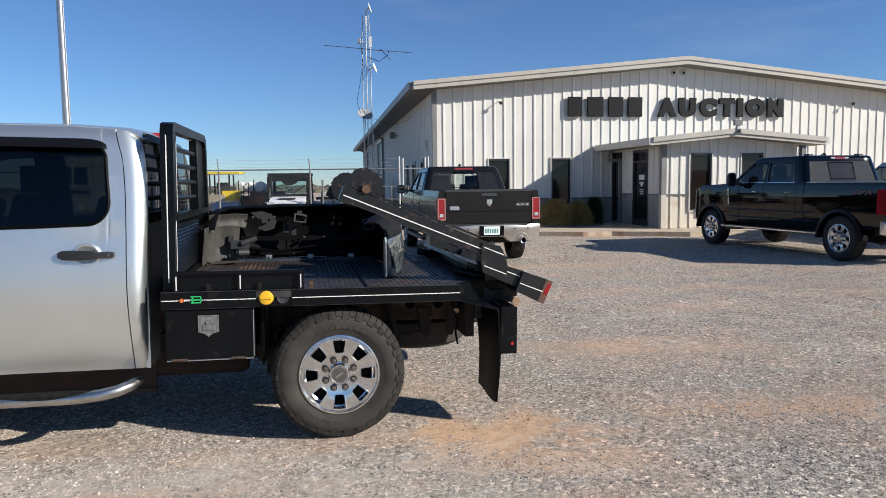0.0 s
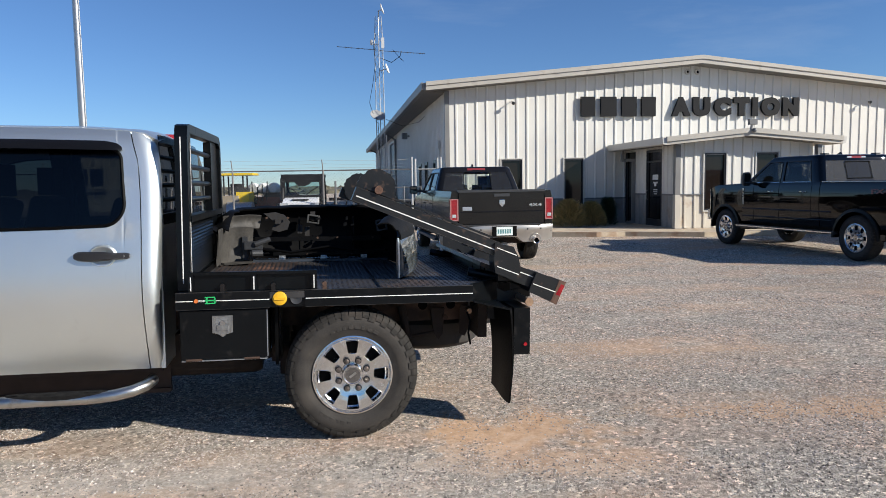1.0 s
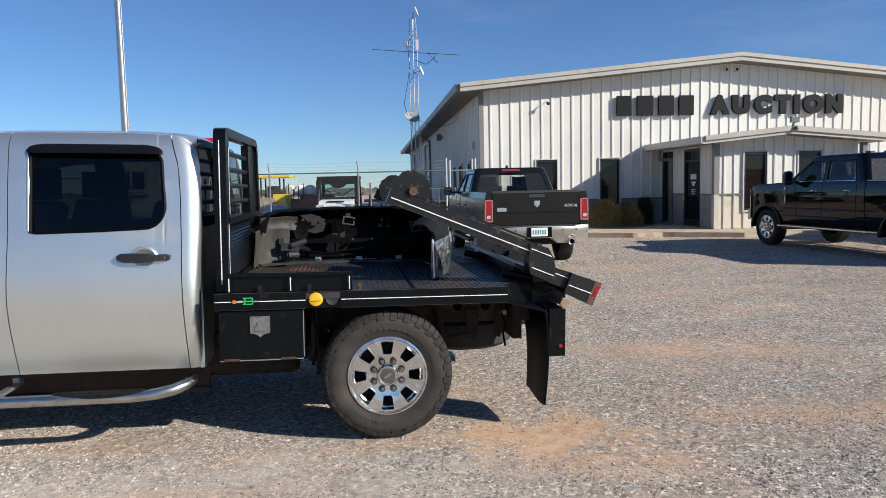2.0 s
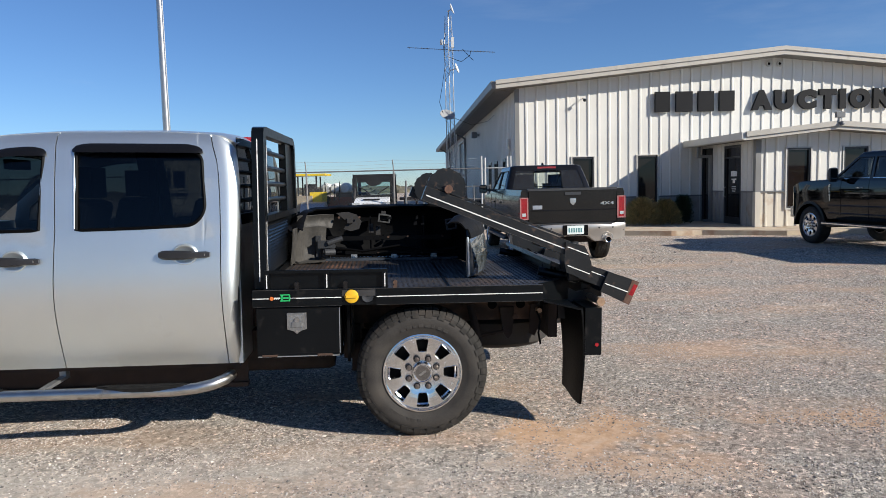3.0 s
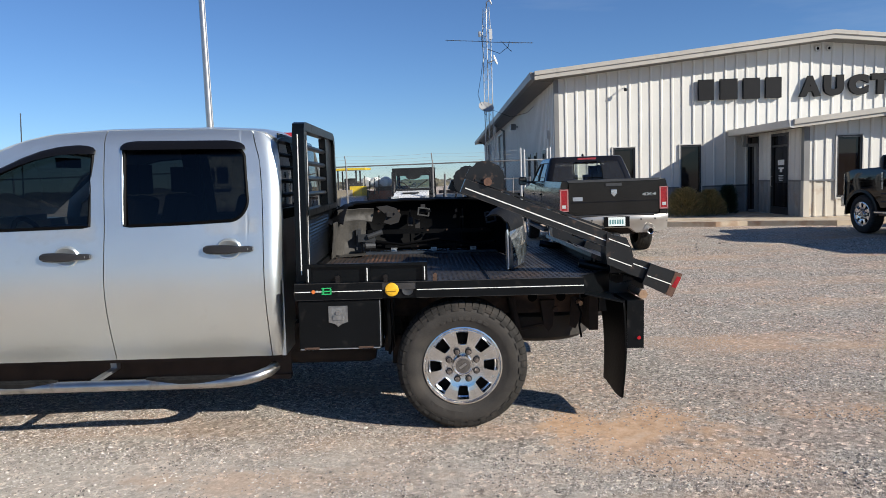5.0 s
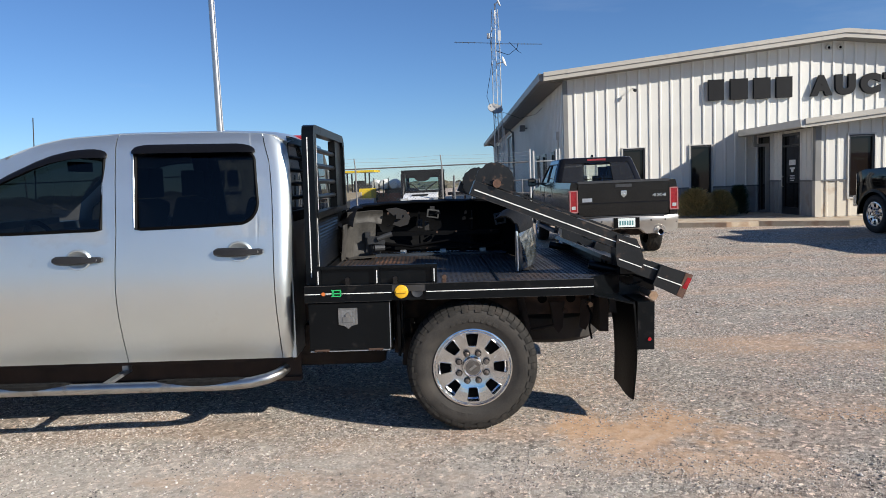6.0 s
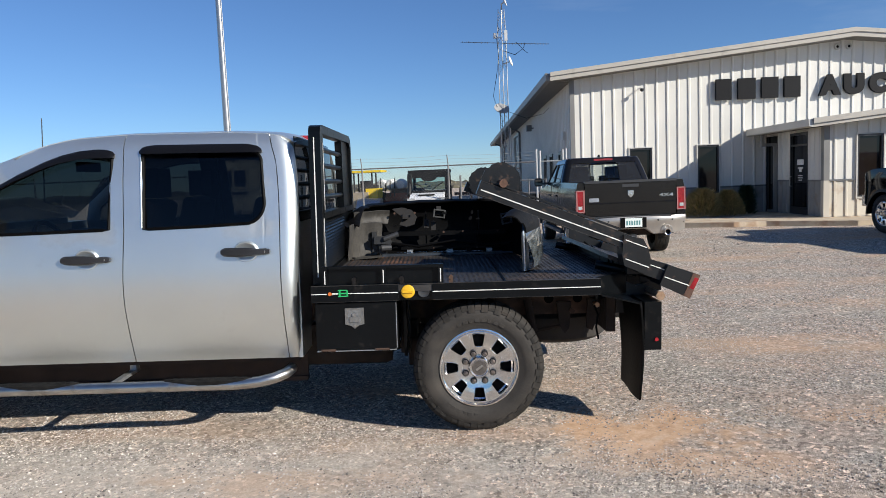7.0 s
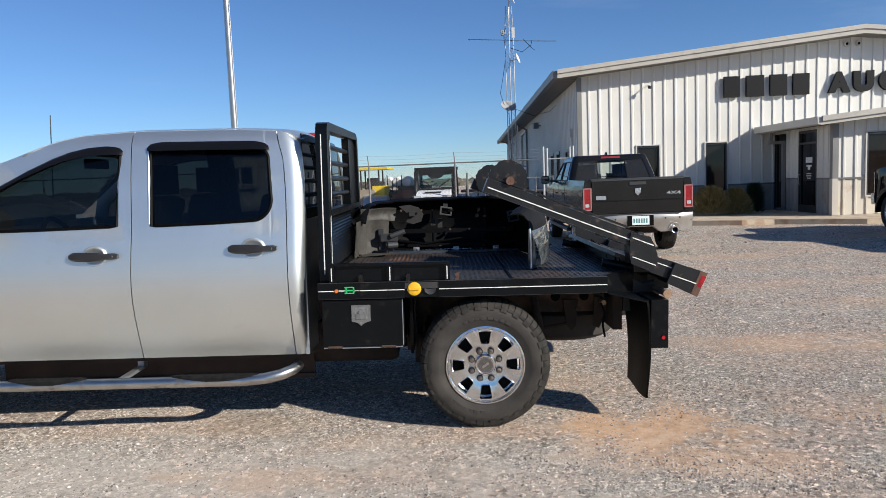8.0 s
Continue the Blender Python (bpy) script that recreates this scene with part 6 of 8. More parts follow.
    for u in [i / 8 for i in range(9)]:
        y = 0.402 + 0.45 * u
        xo = 0.325 + 0.165 * math.sin(u * 1.4)
        secs.append([(xo, y, 0.945 + 0.015 * u), (xo + 0.034, y, 0.952 + 0.015 * u), (xo + 0.044, y, 1.00 + 0.015 * u), (xo + 0.039, y, 1.10 + 0.02 * u), (xo + 0.022, y, 1.195 + 0.025 * u), (xo + 0.002, y, 1.218 + 0.03 * u), (xo - 0.004, y + 0.02, 1.20 + 0.03 * u), (xo - 0.004, y + 0.02, 0.96 + 0.02 * u)])
    loft(bm, secs)
    lamp = part("headlamp", bm, shade("smoky_headlamp", (0.10, 0.112, 0.115), 0.14, 0.3, vary=0.7, scale=22, coat=1.0), nose, "clear-lensed headlamp with chrome edge", smooth=40)
    bm = bmesh.new()
    tube(bm, [(0.334, 0.398, 0.948), (0.336, 0.398, 0.975), (0.335, 0.397, 1.08), (0.331, 0.398, 1.19), (0.329, 0.400, 1.215)], 0.008, 8)
    part("lens_edge", bm, CLEAR_LENS, lamp, "bright lens edge", smooth=50)
    bm = bmesh.new()
    rows = []
    for u in [i / 10 for i in range(11)]:
        y, dx, top = 0.405 + 0.50 * u, 0.165 * math.sin(u * 1.4) - 0.035, 1.352 + 0.035 * u
        drop = 0.035 * max(0.0, 0.3 - u) / 0.3
        rows.append([(0.225 + dx, y + 0.02, top - 0.02 - drop), (0.262 + dx, y, top - 0.003 - drop), (0.296 + dx, y, top - 0.002 - drop), (0.325 + dx, y, top - 0.018 - drop), (0.350 + dx, y, top - 0.048 - drop), (0.368 + dx, y, top - 0.088), (0.380 + dx, y, 1.235 + 0.02 * u), (0.384 + dx, y, 1.205 + 0.02 * u)])
    loft(bm, rows, closed=False)
    solid(part("corner_cover", bm, shade("dusty_black_cover", (0.0045, 0.0044, 0.0042), 0.6, vary=0.4, scale=14, bump=0.002, bump_scale=50, dirt=(0.02, 0.017, 0.015), dirt_amount=0.12, dirt_scale=9, spec=0.25), nose, "textured black corner cover", smooth=60), 0.01, 0)
    nose.matrix_world = m
    return nose


flatbed = thing("flatbed_truck", "silver crew cab pickup with black steel flatbed parked on gravel", "truck")
flatbed_cab(flatbed)
flatbed_bed(flatbed)
bale_arms(flatbed)
flatbed.matrix_world = FLAT
front_clip(FLAT)


# ---- other pickups ----
PINK_TRIM = shade("pale_red_lens_edge", (0.45, 0.20, 0.19), 0.2, 0.3, vary=0.1, scale=30)
CLEAR_GLASS = window_glass("clear_windscreen", (0.9, 0.92, 0.91))
FRONT_GLASS = window_glass("lightly_tinted_glass", (0.33, 0.35, 0.34))
MIRROR = shade("mirror_glass", (0.10, 0.105, 0.11), 0.03, 1.0)
def even(ob):
    """Lets the large faces set the shading, so that rounded rims do not bleed into flat flanks."""
    md = ob.modifiers.new("even_normals", "WEIGHTED_NORMAL")
    md.weight, md.keep_sharp = 100, True
    return ob


def pickup(name, label, paint, at, turn, P):
    """A crew cab pickup. Local frame: x forward from the rear axle, y to its left, z up."""
    t = thing(name, label, "truck", group="parked pickups")
    wb, r, hw, tail, nose = P["wb"], P["r"], P["hw"], P["tail"], P["nose"]
    rail, belt, roof, hood, low = P["rail"], P["belt"], P["roof"], P["hood"], P["low"]
    cab0, cab1 = P["cab0"], P["cab1"]

    def arch(cx, n=14, k=1.22):
        return [(cx + k * r * math.cos(math.pi * i / n), r * 0.95 + k * r * math.sin(math.pi * i / n)) for i in range(n + 1)]
    def crown_side(bm, bev):
        """Rounds the edges, then gives the flat flank a waist crease and a turned-under sill."""
        sharp = [e for e in bm.edges if len(e.link_faces) == 2 and e.calc_face_angle(0) > 0.5]
        bmesh.ops.bevel(bm, geom=sharp, offset=bev, segments=3, profile=0.6, affect="EDGES", clamp_overlap=True)
        for x in (cab1 - 0.3, wb - 0.65, wb, wb + 0.3, wb + 0.42, wb + 0.54, wb + 0.66, wb + 0.78):
            bmesh.ops.bisect_plane(bm, geom=bm.verts[:] + bm.edges[:] + bm.faces[:], plane_co=(x, 0, 0), plane_no=(1, 0, 0))
        for k in range(1, 12):
            z = low + (belt - low) * k / 12
            bmesh.ops.bisect_plane(bm, geom=bm.verts[:] + bm.edges[:] + bm.faces[:], plane_co=(0, 0, z), plane_no=(0, 0, 1))
        for v in bm.verts:
            h = (v.co.z - low) / (belt - low)
            v.co.y *= float(np.interp(v.co.x, (wb + 0.35, wb + 0.6, nose - 0.12, nose), (1.0, 0.985, 0.93, 0.86)))
            if abs(v.co.y) > hw - 0.16 and v.co.x < wb + 0.5:
                v.co.y *= float(np.interp(h, (-0.2, 0.0, 0.15, 0.35, 0.55, 0.75, 0.9, 1.0), (0.955, 0.965, 0.978, 0.992, 1.0, 0.997, 0.985, 0.96)))

    # cab and hood side, one body with the front arch cut out
    fx = wb
    prof = [(cab0, low), (cab0, belt), (cab1 - 0.35, belt - 0.02), (cab1 + 0.1, hood + 0.02), (fx + 0.35, hood - 0.02), (nose - 0.10, hood - 0.13), (nose, hood - 0.30), (nose, low + 0.06), (fx + 1.22 * r, low)] + arch(fx) + [(fx - 1.22 * r, low)]
    bm = bmesh.new()
    prism(bm, prof, "y", -hw, hw)
    crown_side(bm, 0.04)
    even(part("body", bm, paint, t, P["paint_label"] + " cab and hood", smooth=40))
    # bed sides with rear arch
    sides = []
    for s in (1, -1):
        prof = [(cab0 - 0.02, low), (cab0 - 0.02, rail), (-tail, rail - 0.01), (-tail, low + 0.10), (-1.22 * r, low)]
        prof = [(cab0 - 0.02, low), (1.22 * r, low)] + arch(0.0) + [(-1.22 * r, low), (-tail, low + 0.12), (-tail, rail - 0.01), (cab0 - 0.02, rail)]
        bm = bmesh.new()
        prism(bm, prof, "y", min(s * (hw - 0.14), s * hw), max(s * (hw - 0.14), s * hw))
        crown_side(bm, 0.025)
        sides.append(even(part("bed_side", bm, paint, t, P["paint_label"] + " bed side", smooth=40)))
        for centre in (0.0, fx):
            bm = bmesh.new()
            a = [(x + centre, z) for x, z in arch(0.0, 20, 1.19)]
            b = [(x + centre, z) for x, z in arch(0.0, 20, 1.33)]
            loft(bm, [[(p[0], s * (hw - 0.03), p[1]), (p[0], s * (hw + 0.014), p[1]), (q[0], s * (hw + 0.004), q[1]), (q[0], s * (hw - 0.03), q[1])] for p, q in zip(a, b)])
            part("wheel_arch_trim", bm, P.get("flare", paint), t, smooth=40)
        bm = boxes((1.15 * r, wb - 1.15 * r, s * (hw - 0.02) - 0.06, s * (hw - 0.02) + 0.06, low - 0.13, low - 0.07))
        part("running_board", bm, DARK_PLASTIC, t, bevel=0.02)
        if P.get("board_chrome"):
            part("step_edge", boxes((1.2 * r, wb - 1.2 * r, s * (hw + 0.045) - 0.012, s * (hw + 0.045) + 0.012, low - 0.11, low - 0.085)), CHROME, t)
    part("bed_floor", boxes((-tail + 0.05, cab0 - 0.03, -hw + 0.14, hw - 0.14, rail - 0.58, rail - 0.52)), DEEP, t)
    part("underbody", boxes((-tail + 0.15, nose - 0.3, -hw + 0.35, hw - 0.35, low - 0.10, low + 0.2)), UNDER, t)
    for x in (0, fx):
        bm = boxes((x - 1.15 * r, x + 1.15 * r, -hw + 0.22, hw - 0.22, r * 0.9, r * 2.1))
        part("wheel_well", bm, DEEP, t)
    # greenhouse: a hollow shell with openings all round
    gx0, gx1, top0, top1 = cab0 + 0.05, cab1, cab0 + P["rake"], cab1 - 0.78
    bw, tw = hw - 0.075, hw - P.get("tumble", 0.22)
    split = P["split"]
    LO, HI = 0.08, 0.86

    def flank(h):
        return float(np.interp(h, (-0.2, 0.0, 0.15, 0.35, 0.55, 0.75, 0.9, 1.0), (0.955, 0.965, 0.978, 0.992, 1.0, 0.997, 0.985, 0.96)))

    def skin(z):
        return hw * flank((z - low) / (belt - low))

    def girdle(u):
        """Stations round the cab at height u, from the rear centre by the left side to the front centre: (x, y, opening)."""
        w = bw + (tw - bw) * u ** 1.2
        a, b = gx0 + (top0 - gx0) * u, gx1 + (top1 - gx1) * u
        wr = w - 0.13
        out = [(a - 0.03 + 0.012 * wr * j / 5, wr * j / 5, "rear") for j in range(6)]
        out += [(a - 0.016, w - 0.085, ""), (a + 0.008, w - 0.03, ""), (a + 0.05, w, "")]
        wa, wb_ = cab0 + 0.30 + 0.14 * u, split - 0.045
        out += [(wa + (wb_ - wa) * j / 6, w, "back_side") for j in range(7)]
        wa, wb_ = split + 0.045, max(b - 0.13, split + 0.1)
        out += [(wa + (wb_ - wa) * j / 8, w, "front_side") for j in range(9)]
        out += [(b - 0.05, w, ""), (b - 0.015, w - 0.04, "")]
        ww = w - 0.09
        out += [(b + 0.03 - 0.04 * (ww * (1 - j / 5) / w) ** 2, ww * (1 - j / 5), "screen") for j in range(6)]
        return out
    us = [0.0, LO, 0.2, 0.35, 0.5, 0.65, 0.78, HI, 0.93, 1.0]

    def zed(u):
        return belt - 0.03 + (roof - 0.05 - belt + 0.03) * u
    rings, tags = [], []
    for u in us:
        st = girdle(u)
        left = [(x, y, zed(u)) for x, y, k in st]
        rings.append(left + [(x, -y, z) for x, y, z in left[-2:0:-1]])
        tags = [k for x, y, k in st]
    tags = tags + tags[-2:0:-1]
    for f, dz in ((0.985, 0.02), (0.95, 0.036), (0.85, 0.047), (0.5, 0.054), (0.05, 0.056)):
        c = (top0 + top1) / 2
        rings.append([(c + (x - c) * f, y * f, zed(1.0) + dz) for x, y, z in rings[len(us) - 1]])
    bm = bmesh.new()
    vs = [[bm.verts.new(p) for p in ring] for ring in rings]
    n = len(tags)
    for k in range(len(rings) - 1):
        for j in range(n):
            i = (j + 1) % n
            hole = tags[j] and tags[j] == tags[i] and k < len(us) - 1 and us[k] >= LO and us[k + 1] <= HI
            if not hole:
                bm.faces.new((vs[k][j], vs[k][i], vs[k + 1][i], vs[k + 1][j]))
    bm.faces.new(vs[-1])
    bmesh.ops.recalc_face_normals(bm, faces=bm.faces)
    cab = solid(part("cab_roof", bm, paint, t, P["paint_label"] + " cab roof and pillars", smooth=50), 0.03, -1)

    def pane(name, kind, s, mat, label, u0=LO, u1=HI, trim=0.0, parent=t, lift=0.0):
        bm = bmesh.new()
        rows = []
        for q in range(9):
            u = u0 - 0.015 + (u1 - u0 + 0.03) * q / 8
            st = [(x, y) for x, y, k in girdle(u) if k == kind]
            if kind == "rear" and trim < 0:
                st = st[2:]
                rows.append([(x + 0.012 - lift, s * y, zed(u)) for x, y in st])
            elif kind in ("rear", "screen"):
                st = [(x, y) for x, y in st] + [(x, -y) for x, y in (st[::-1] if kind == "screen" else st)]
                st.sort(key=lambda p: p[1])
                if trim:
                    st = [(x, y * trim) for x, y in st]
                d = (0.012 if kind == "rear" else -0.012) - lift
                rows.append([(x + d, y, zed(u)) for x, y in st])
            else:
                rows.append([(x, s * (y - 0.012), zed(u)) for x, y in st])
        loft(bm, rows, closed=False)
        return solid(part(name, bm, mat, parent, label, smooth=60), 0.005, 0)
    gm = P["glass"]
    for s in (1, -1):
        for kind in ("back_side", "front_side"):
            pn = pane("side_window", kind, s, gm if kind == "back_side" else FRONT_GLASS, "tinted side window")
            bm = bmesh.new()
            st = [[(x, s * (y + 0.003), zed(u)) for x, y, k in girdle(u) if k == kind] for u in (LO, 0.35, 0.6, HI)]
            tube(bm, st[0] + [r_[-1] for r_ in st[1:3]] + st[3][::-1] + [r_[0] for r_ in st[2:0:-1]], 0.009, 5, closed=True)
            part("window_seal", bm, DARK_PLASTIC, pn)
            if P.get("chrome_handles"):
                bm = bmesh.new()
                tube(bm, [(x, y + s * 0.008, z - 0.012) for x, y, z in st[0]], 0.007, 5)
                part("window_trim", bm, CHROME, pn, "thin chrome sill trim")
        for x in (split, cab0 + 0.22, cab1 - 0.42):
            bm = bmesh.new()
            lo_, hi_ = low + 0.06, belt - 0.05
            tube(bm, [(x, s * (skin(lo_ + (hi_ - lo_) * i / 10) + 0.0005), lo_ + (hi_ - lo_) * i / 10) for i in range(11)], 0.004, 5)
            part("door_seam", bm, DEEP, t)
        for x in (cab0 + 0.36, split + 0.16):
            bm = bmesh.new()
            y_ = skin(P["handle_z"]) - 0.004
            secs = [[(x + 0.2 * u, s * (y_ + 0.03 * math.sin(math.pi * min(max(u, .05), .95)) + d[0]), P["handle_z"] + d[1]) for d in ((0, -0.018), (0.014, -0.01), (0.014, 0.01), (0, 0.018))] for u in [i / 6 for i in range(7)]]
            loft(bm, secs)
            part("door_handle", bm, CHROME if P.get("chrome_handles") else paint, t, smooth=50)
        mx = cab1 - 0.42
        my, mz, mh = s * (hw + 0.19), P["mirror_z"], P["mirror_h"]
        bm = bmesh.new()
        secs = []
        for x, g in ((-0.045, 0.92), (-0.03, 1.0), (0.02, 0.95), (0.07, 0.75), (0.10, 0.35)):
            hw_, hh = 0.10 * g, (0.05 + mh / 2) * g
            cz_ = mz - 0.05 + mh / 2
            secs.append([(mx + x, my + hw_ * math.copysign(abs(math.cos(a)) ** 0.5, math.cos(a)), cz_ + hh * math.copysign(abs(math.sin(a)) ** 0.5, math.sin(a))) for a in [math.tau * i / 20 for i in range(20)]])
        loft(bm, secs)
        mir = part("side_mirror", bm, P.get("mirror_mat", DARK_PLASTIC), t, "door mirror", smooth=50)
        part("mirror_glass", boxes((mx - 0.050, mx - 0.046, my - 0.075, my + 0.075, mz - 0.065, mz + mh - 0.035)), MIRROR, mir, bevel=0.002)
        part("mirror_arm", boxes((mx, mx + 0.06, min(s * (hw - 0.08), s * (hw + 0.14)), max(s * (hw - 0.08), s * (hw + 0.14)), mz - 0.06, mz - 0.01)), DARK_PLASTIC, mir, bevel=0.012)
    rear_gm = P.get("rear_glass", gm)
    glass_ = pane("rear_window", "rear", 1, rear_gm, "tinted rear window", trim=-1)
    pane("rear_window", "rear", -1, rear_gm, "tinted rear window", trim=-1)
    pane("sliding_pane", "rear", 1, P["slider"], "clear sliding centre pane", LO, HI, 0.41, glass_, 0.004)
    bm = bmesh.new()
    for y in (-0.30, 0.30):
        tube(bm, [(girdle(u)[2][0] - 0.002, y, zed(u)) for u in (0.18, 0.5, 0.80)], 0.005, 5)
    for u in (0.18, 0.80):
        tube(bm, [(girdle(u)[2][0] - 0.002, -0.30, zed(u)), (girdle(u)[0][0] - 0.002, 0.0, zed(u)), (girdle(u)[2][0] - 0.002, 0.30, zed(u))], 0.008, 5)
    part("slider_frame", bm, DEEP, glass_)
    pane("windscreen", "screen", 1, CLEAR_GLASS, "raked windscreen")
    part("cabin_trim", boxes((cab0 + 0.06, cab1 - 0.1, -bw + 0.04, bw - 0.04, belt - 0.02, belt + 0.006)), SEAT_CLOTH, t)
    for x in (cab0 + 0.48, split + 0.22):
        for y in (-0.42, 0.42):
            bm = bmesh.new()
            box(bm, x - 0.06, x + 0.10, y - 0.25, y + 0.25, belt - 0.02, belt + 0.13)
            box(bm, x - 0.05, x + 0.05, y - 0.13, y + 0.13, belt + 0.13, belt + 0.33)
            part("seat", bm, SEAT_CLOTH, t, bevel=0.04, seg=3)
    bm = bmesh.new()
    tube(bm, [(cab1 - 0.72 - 0.06 * math.sin(a), 0.42 + 0.19 * math.cos(a), belt - 0.02 + 0.17 * math.sin(a)) for a in [math.pi * i / 12 for i in range(13)]], 0.016, 6)
    part("steering_wheel", bm, DARK_PLASTIC, t)
    part("brake_light", boxes((girdle(1.0)[0][0] - 0.012, girdle(1.0)[0][0] + 0.06, -0.2, 0.2, zed(0.94), zed(1.0) + 0.012)), RED_LENS, cab, "red cab brake light", bevel=0.008)
    if P.get("cargo_lens"):
        for y in (-0.17, 0.17):
            part("cargo_lens", boxes((girdle(1.0)[0][0] - 0.016, girdle(1.0)[0][0] - 0.004, y - 0.05, y + 0.05, zed(0.955), zed(1.0))), CLEAR_LENS, cab)
    # tailgate
    tg = part("tailgate", boxes((-tail - 0.02, -tail + 0.05, -hw + 0.17, hw - 0.17, P["bumper_top"] + 0.02, rail)), paint, t, P["paint_label"] + " tailgate", bevel=0.02, seg=3)
    bm = bmesh.new()
    tube(bm, [(-tail - 0.017, -hw + 0.19 + (2 * hw - 0.38) * i / 10, rail - 0.40) for i in range(11)], 0.011, 8)
    part("tailgate_crease", bm, paint, tg, smooth=60)
    part("tailgate_spoiler", boxes((-tail - 0.035, -tail + 0.06, -hw + 0.16, hw - 0.16, rail - 0.03, rail + 0.012)), DARK_PLASTIC, tg, bevel=0.012)
    part("tailgate_handle", boxes((-tail - 0.034, -tail - 0.021, -0.15, 0.15, rail - 0.115, rail - 0.06)), DARK_PLASTIC, tg, bevel=0.006)
    bm = bmesh.new()
    prism(bm, [(-0.055, 0.065), (0.055, 0.065), (0.055, -0.015), (0.0, -0.075), (-0.055, -0.015)], "x", -tail - 0.034, -tail - 0.021, Matrix.Translation((0, 0, rail - 0.24)))
    part("badge", bm, CHROME, tg, "plain chrome badge", bevel=0.01)
    part("plain_bar", boxes((-tail - 0.026, -tail - 0.021, hw - 0.42, hw - 0.24, rail - 0.37, rail - 0.30)), DULL_METAL, tg)
    for s in (1, -1):
        lamp = part("tail_lamp", boxes((-tail - 0.03, -tail + P.get("lamp_wrap", 0.10), min(s * (hw - 0.15), s * (hw - 0.0)), max(s * (hw - 0.15), s * hw), P["lamp0"], P["lamp1"])), RED_LENS, t, "red tail lamp", bevel=0.02, seg=3)
        part("lamp_trim", boxes((-tail - 0.034, -tail - 0.02, min(s * (hw - 0.158), s * (hw + 0.004)), max(s * (hw - 0.158), s * (hw + 0.004)), P["lamp0"] - 0.012, P["lamp0"] + 0.012), (-tail - 0.034, -tail - 0.02, min(s * (hw - 0.158), s * (hw - 0.135)), max(s * (hw - 0.158), s * (hw - 0.135)), P["lamp0"], P["lamp1"]), (-tail - 0.034, -tail - 0.02, min(s * (hw - 0.14), s * (hw - 0.01)), max(s * (hw - 0.14), s * (hw - 0.01)), P["lamp1"] - 0.018, P["lamp1"] + 0.002), (-tail - 0.034, -tail - 0.02, min(s * (hw - 0.024), s * (hw - 0.004)), max(s * (hw - 0.024), s * (hw - 0.004)), P["lamp0"], P["lamp1"])), PINK_TRIM, lamp)
        part("reverse_lens", boxes((-tail - 0.036, -tail - 0.029, min(s * (hw - 0.11), s * (hw - 0.04)), max(s * (hw - 0.11), s * (hw - 0.04)), P["lamp0"] + 0.05, P["lamp0"] + 0.11)), CLEAR_LENS, lamp)
    # rear bumper with plate recess, exhaust tips, hitch
    bt, bb = P["bumper_top"], P["bumper_low"]
    bm = bmesh.new()
    rows = []
    for i in range(17):
        y = -hw - 0.01 + (2 * hw + 0.02) * i / 16
        mid = abs(y) < 0.28
        back = -tail - 0.20 + 0.20 * (abs(y) / hw) ** 4
        lowz = bb + (0.10 if mid else 0.0) + 0.05 * (abs(y) / hw) ** 6
        rows.append([(-tail + 0.1, y, bt), (back + 0.02, y, bt), (back, y, bt - 0.03), (back + 0.003, y, bt - 0.11), (back + 0.03, y, bt - 0.15), (back + 0.055, y, lowz), (-tail + 0.1, y, lowz)])
    loft(bm, rows)
    bump = part("rear_bumper", bm, P["bumper"], t, "bright steel rear bumper", bevel=0.01, smooth=45)
    part("step_pad", boxes((-tail - 0.19, -tail + 0.06, -hw + 0.25, hw - 0.25, bt + 0.001, bt + 0.012)), DARK_PLASTIC, bump)
    # slab proud of the bumper, its black standing for a shaded plate recess
    part("plate_recess", boxes((-tail - 0.207, -tail - 0.18, -0.235, 0.235, bb + 0.12, bt - 0.02)), DEEP, bump, bevel=0.02)
    plate = part("number_plate", boxes((-tail - 0.215, -tail - 0.209, -0.155, 0.155, bb + 0.14, bb + 0.30)), shade("pale_plate", (0.72, 0.78, 0.74), 0.4, vary=0.05, scale=30), bump, "pale number plate with plain bars", bevel=0.002)
    for i in range(6):
        y = 0.12 - 0.045 * i
        part("plain_bar", boxes((-tail - 0.2175, -tail - 0.2155, y - 0.015, y + 0.012, bb + 0.175, bb + 0.255)), shade("plate_bar_green", (0.10, 0.25, 0.25), 0.5), plate)
    for s in (1, -1):
        bm = bmesh.new()
        lathe(bm, [(0.046, -tail - 0.205), (0.058, -tail - 0.21), (0.058, -tail + 0.1), (0.046, -tail + 0.1)], "x", 24, (0, s * P["exhaust"], bb + 0.03))
        tip = part("exhaust_tip", bm, CHROME, bump, smooth=40)
        bm = bmesh.new()
        rod(bm, (-tail - 0.17, s * P["exhaust"], bb + 0.03), (-tail - 0.16, s * P["exhaust"], bb + 0.03), 0.048, seg=20)
        part("bore", bm, DEEP, tip)
        bm = bmesh.new()
        tube(bm, [(-tail - 0.175 + 0.20 * (P["exhaust"] / hw) ** 4, s * P["exhaust"] + 0.10 * math.cos(a), bb + 0.05 + 0.10 * math.sin(a)) for a in [math.pi * i / 12 for i in range(13)]], 0.012, 6)
        part("tip_brow", bm, P["bumper"], bump, smooth=50)
        for k in (0.45, 0.72):
            bm = bmesh.new()
            face = -tail - 0.20 + 0.20 * (k / hw) ** 4
            rod(bm, (face - 0.004, s * k, bt - 0.08), (face + 0.02, s * k, bt - 0.08), 0.016, seg=10)
            part("parking_sensor", bm, DARK_PLASTIC, bump)
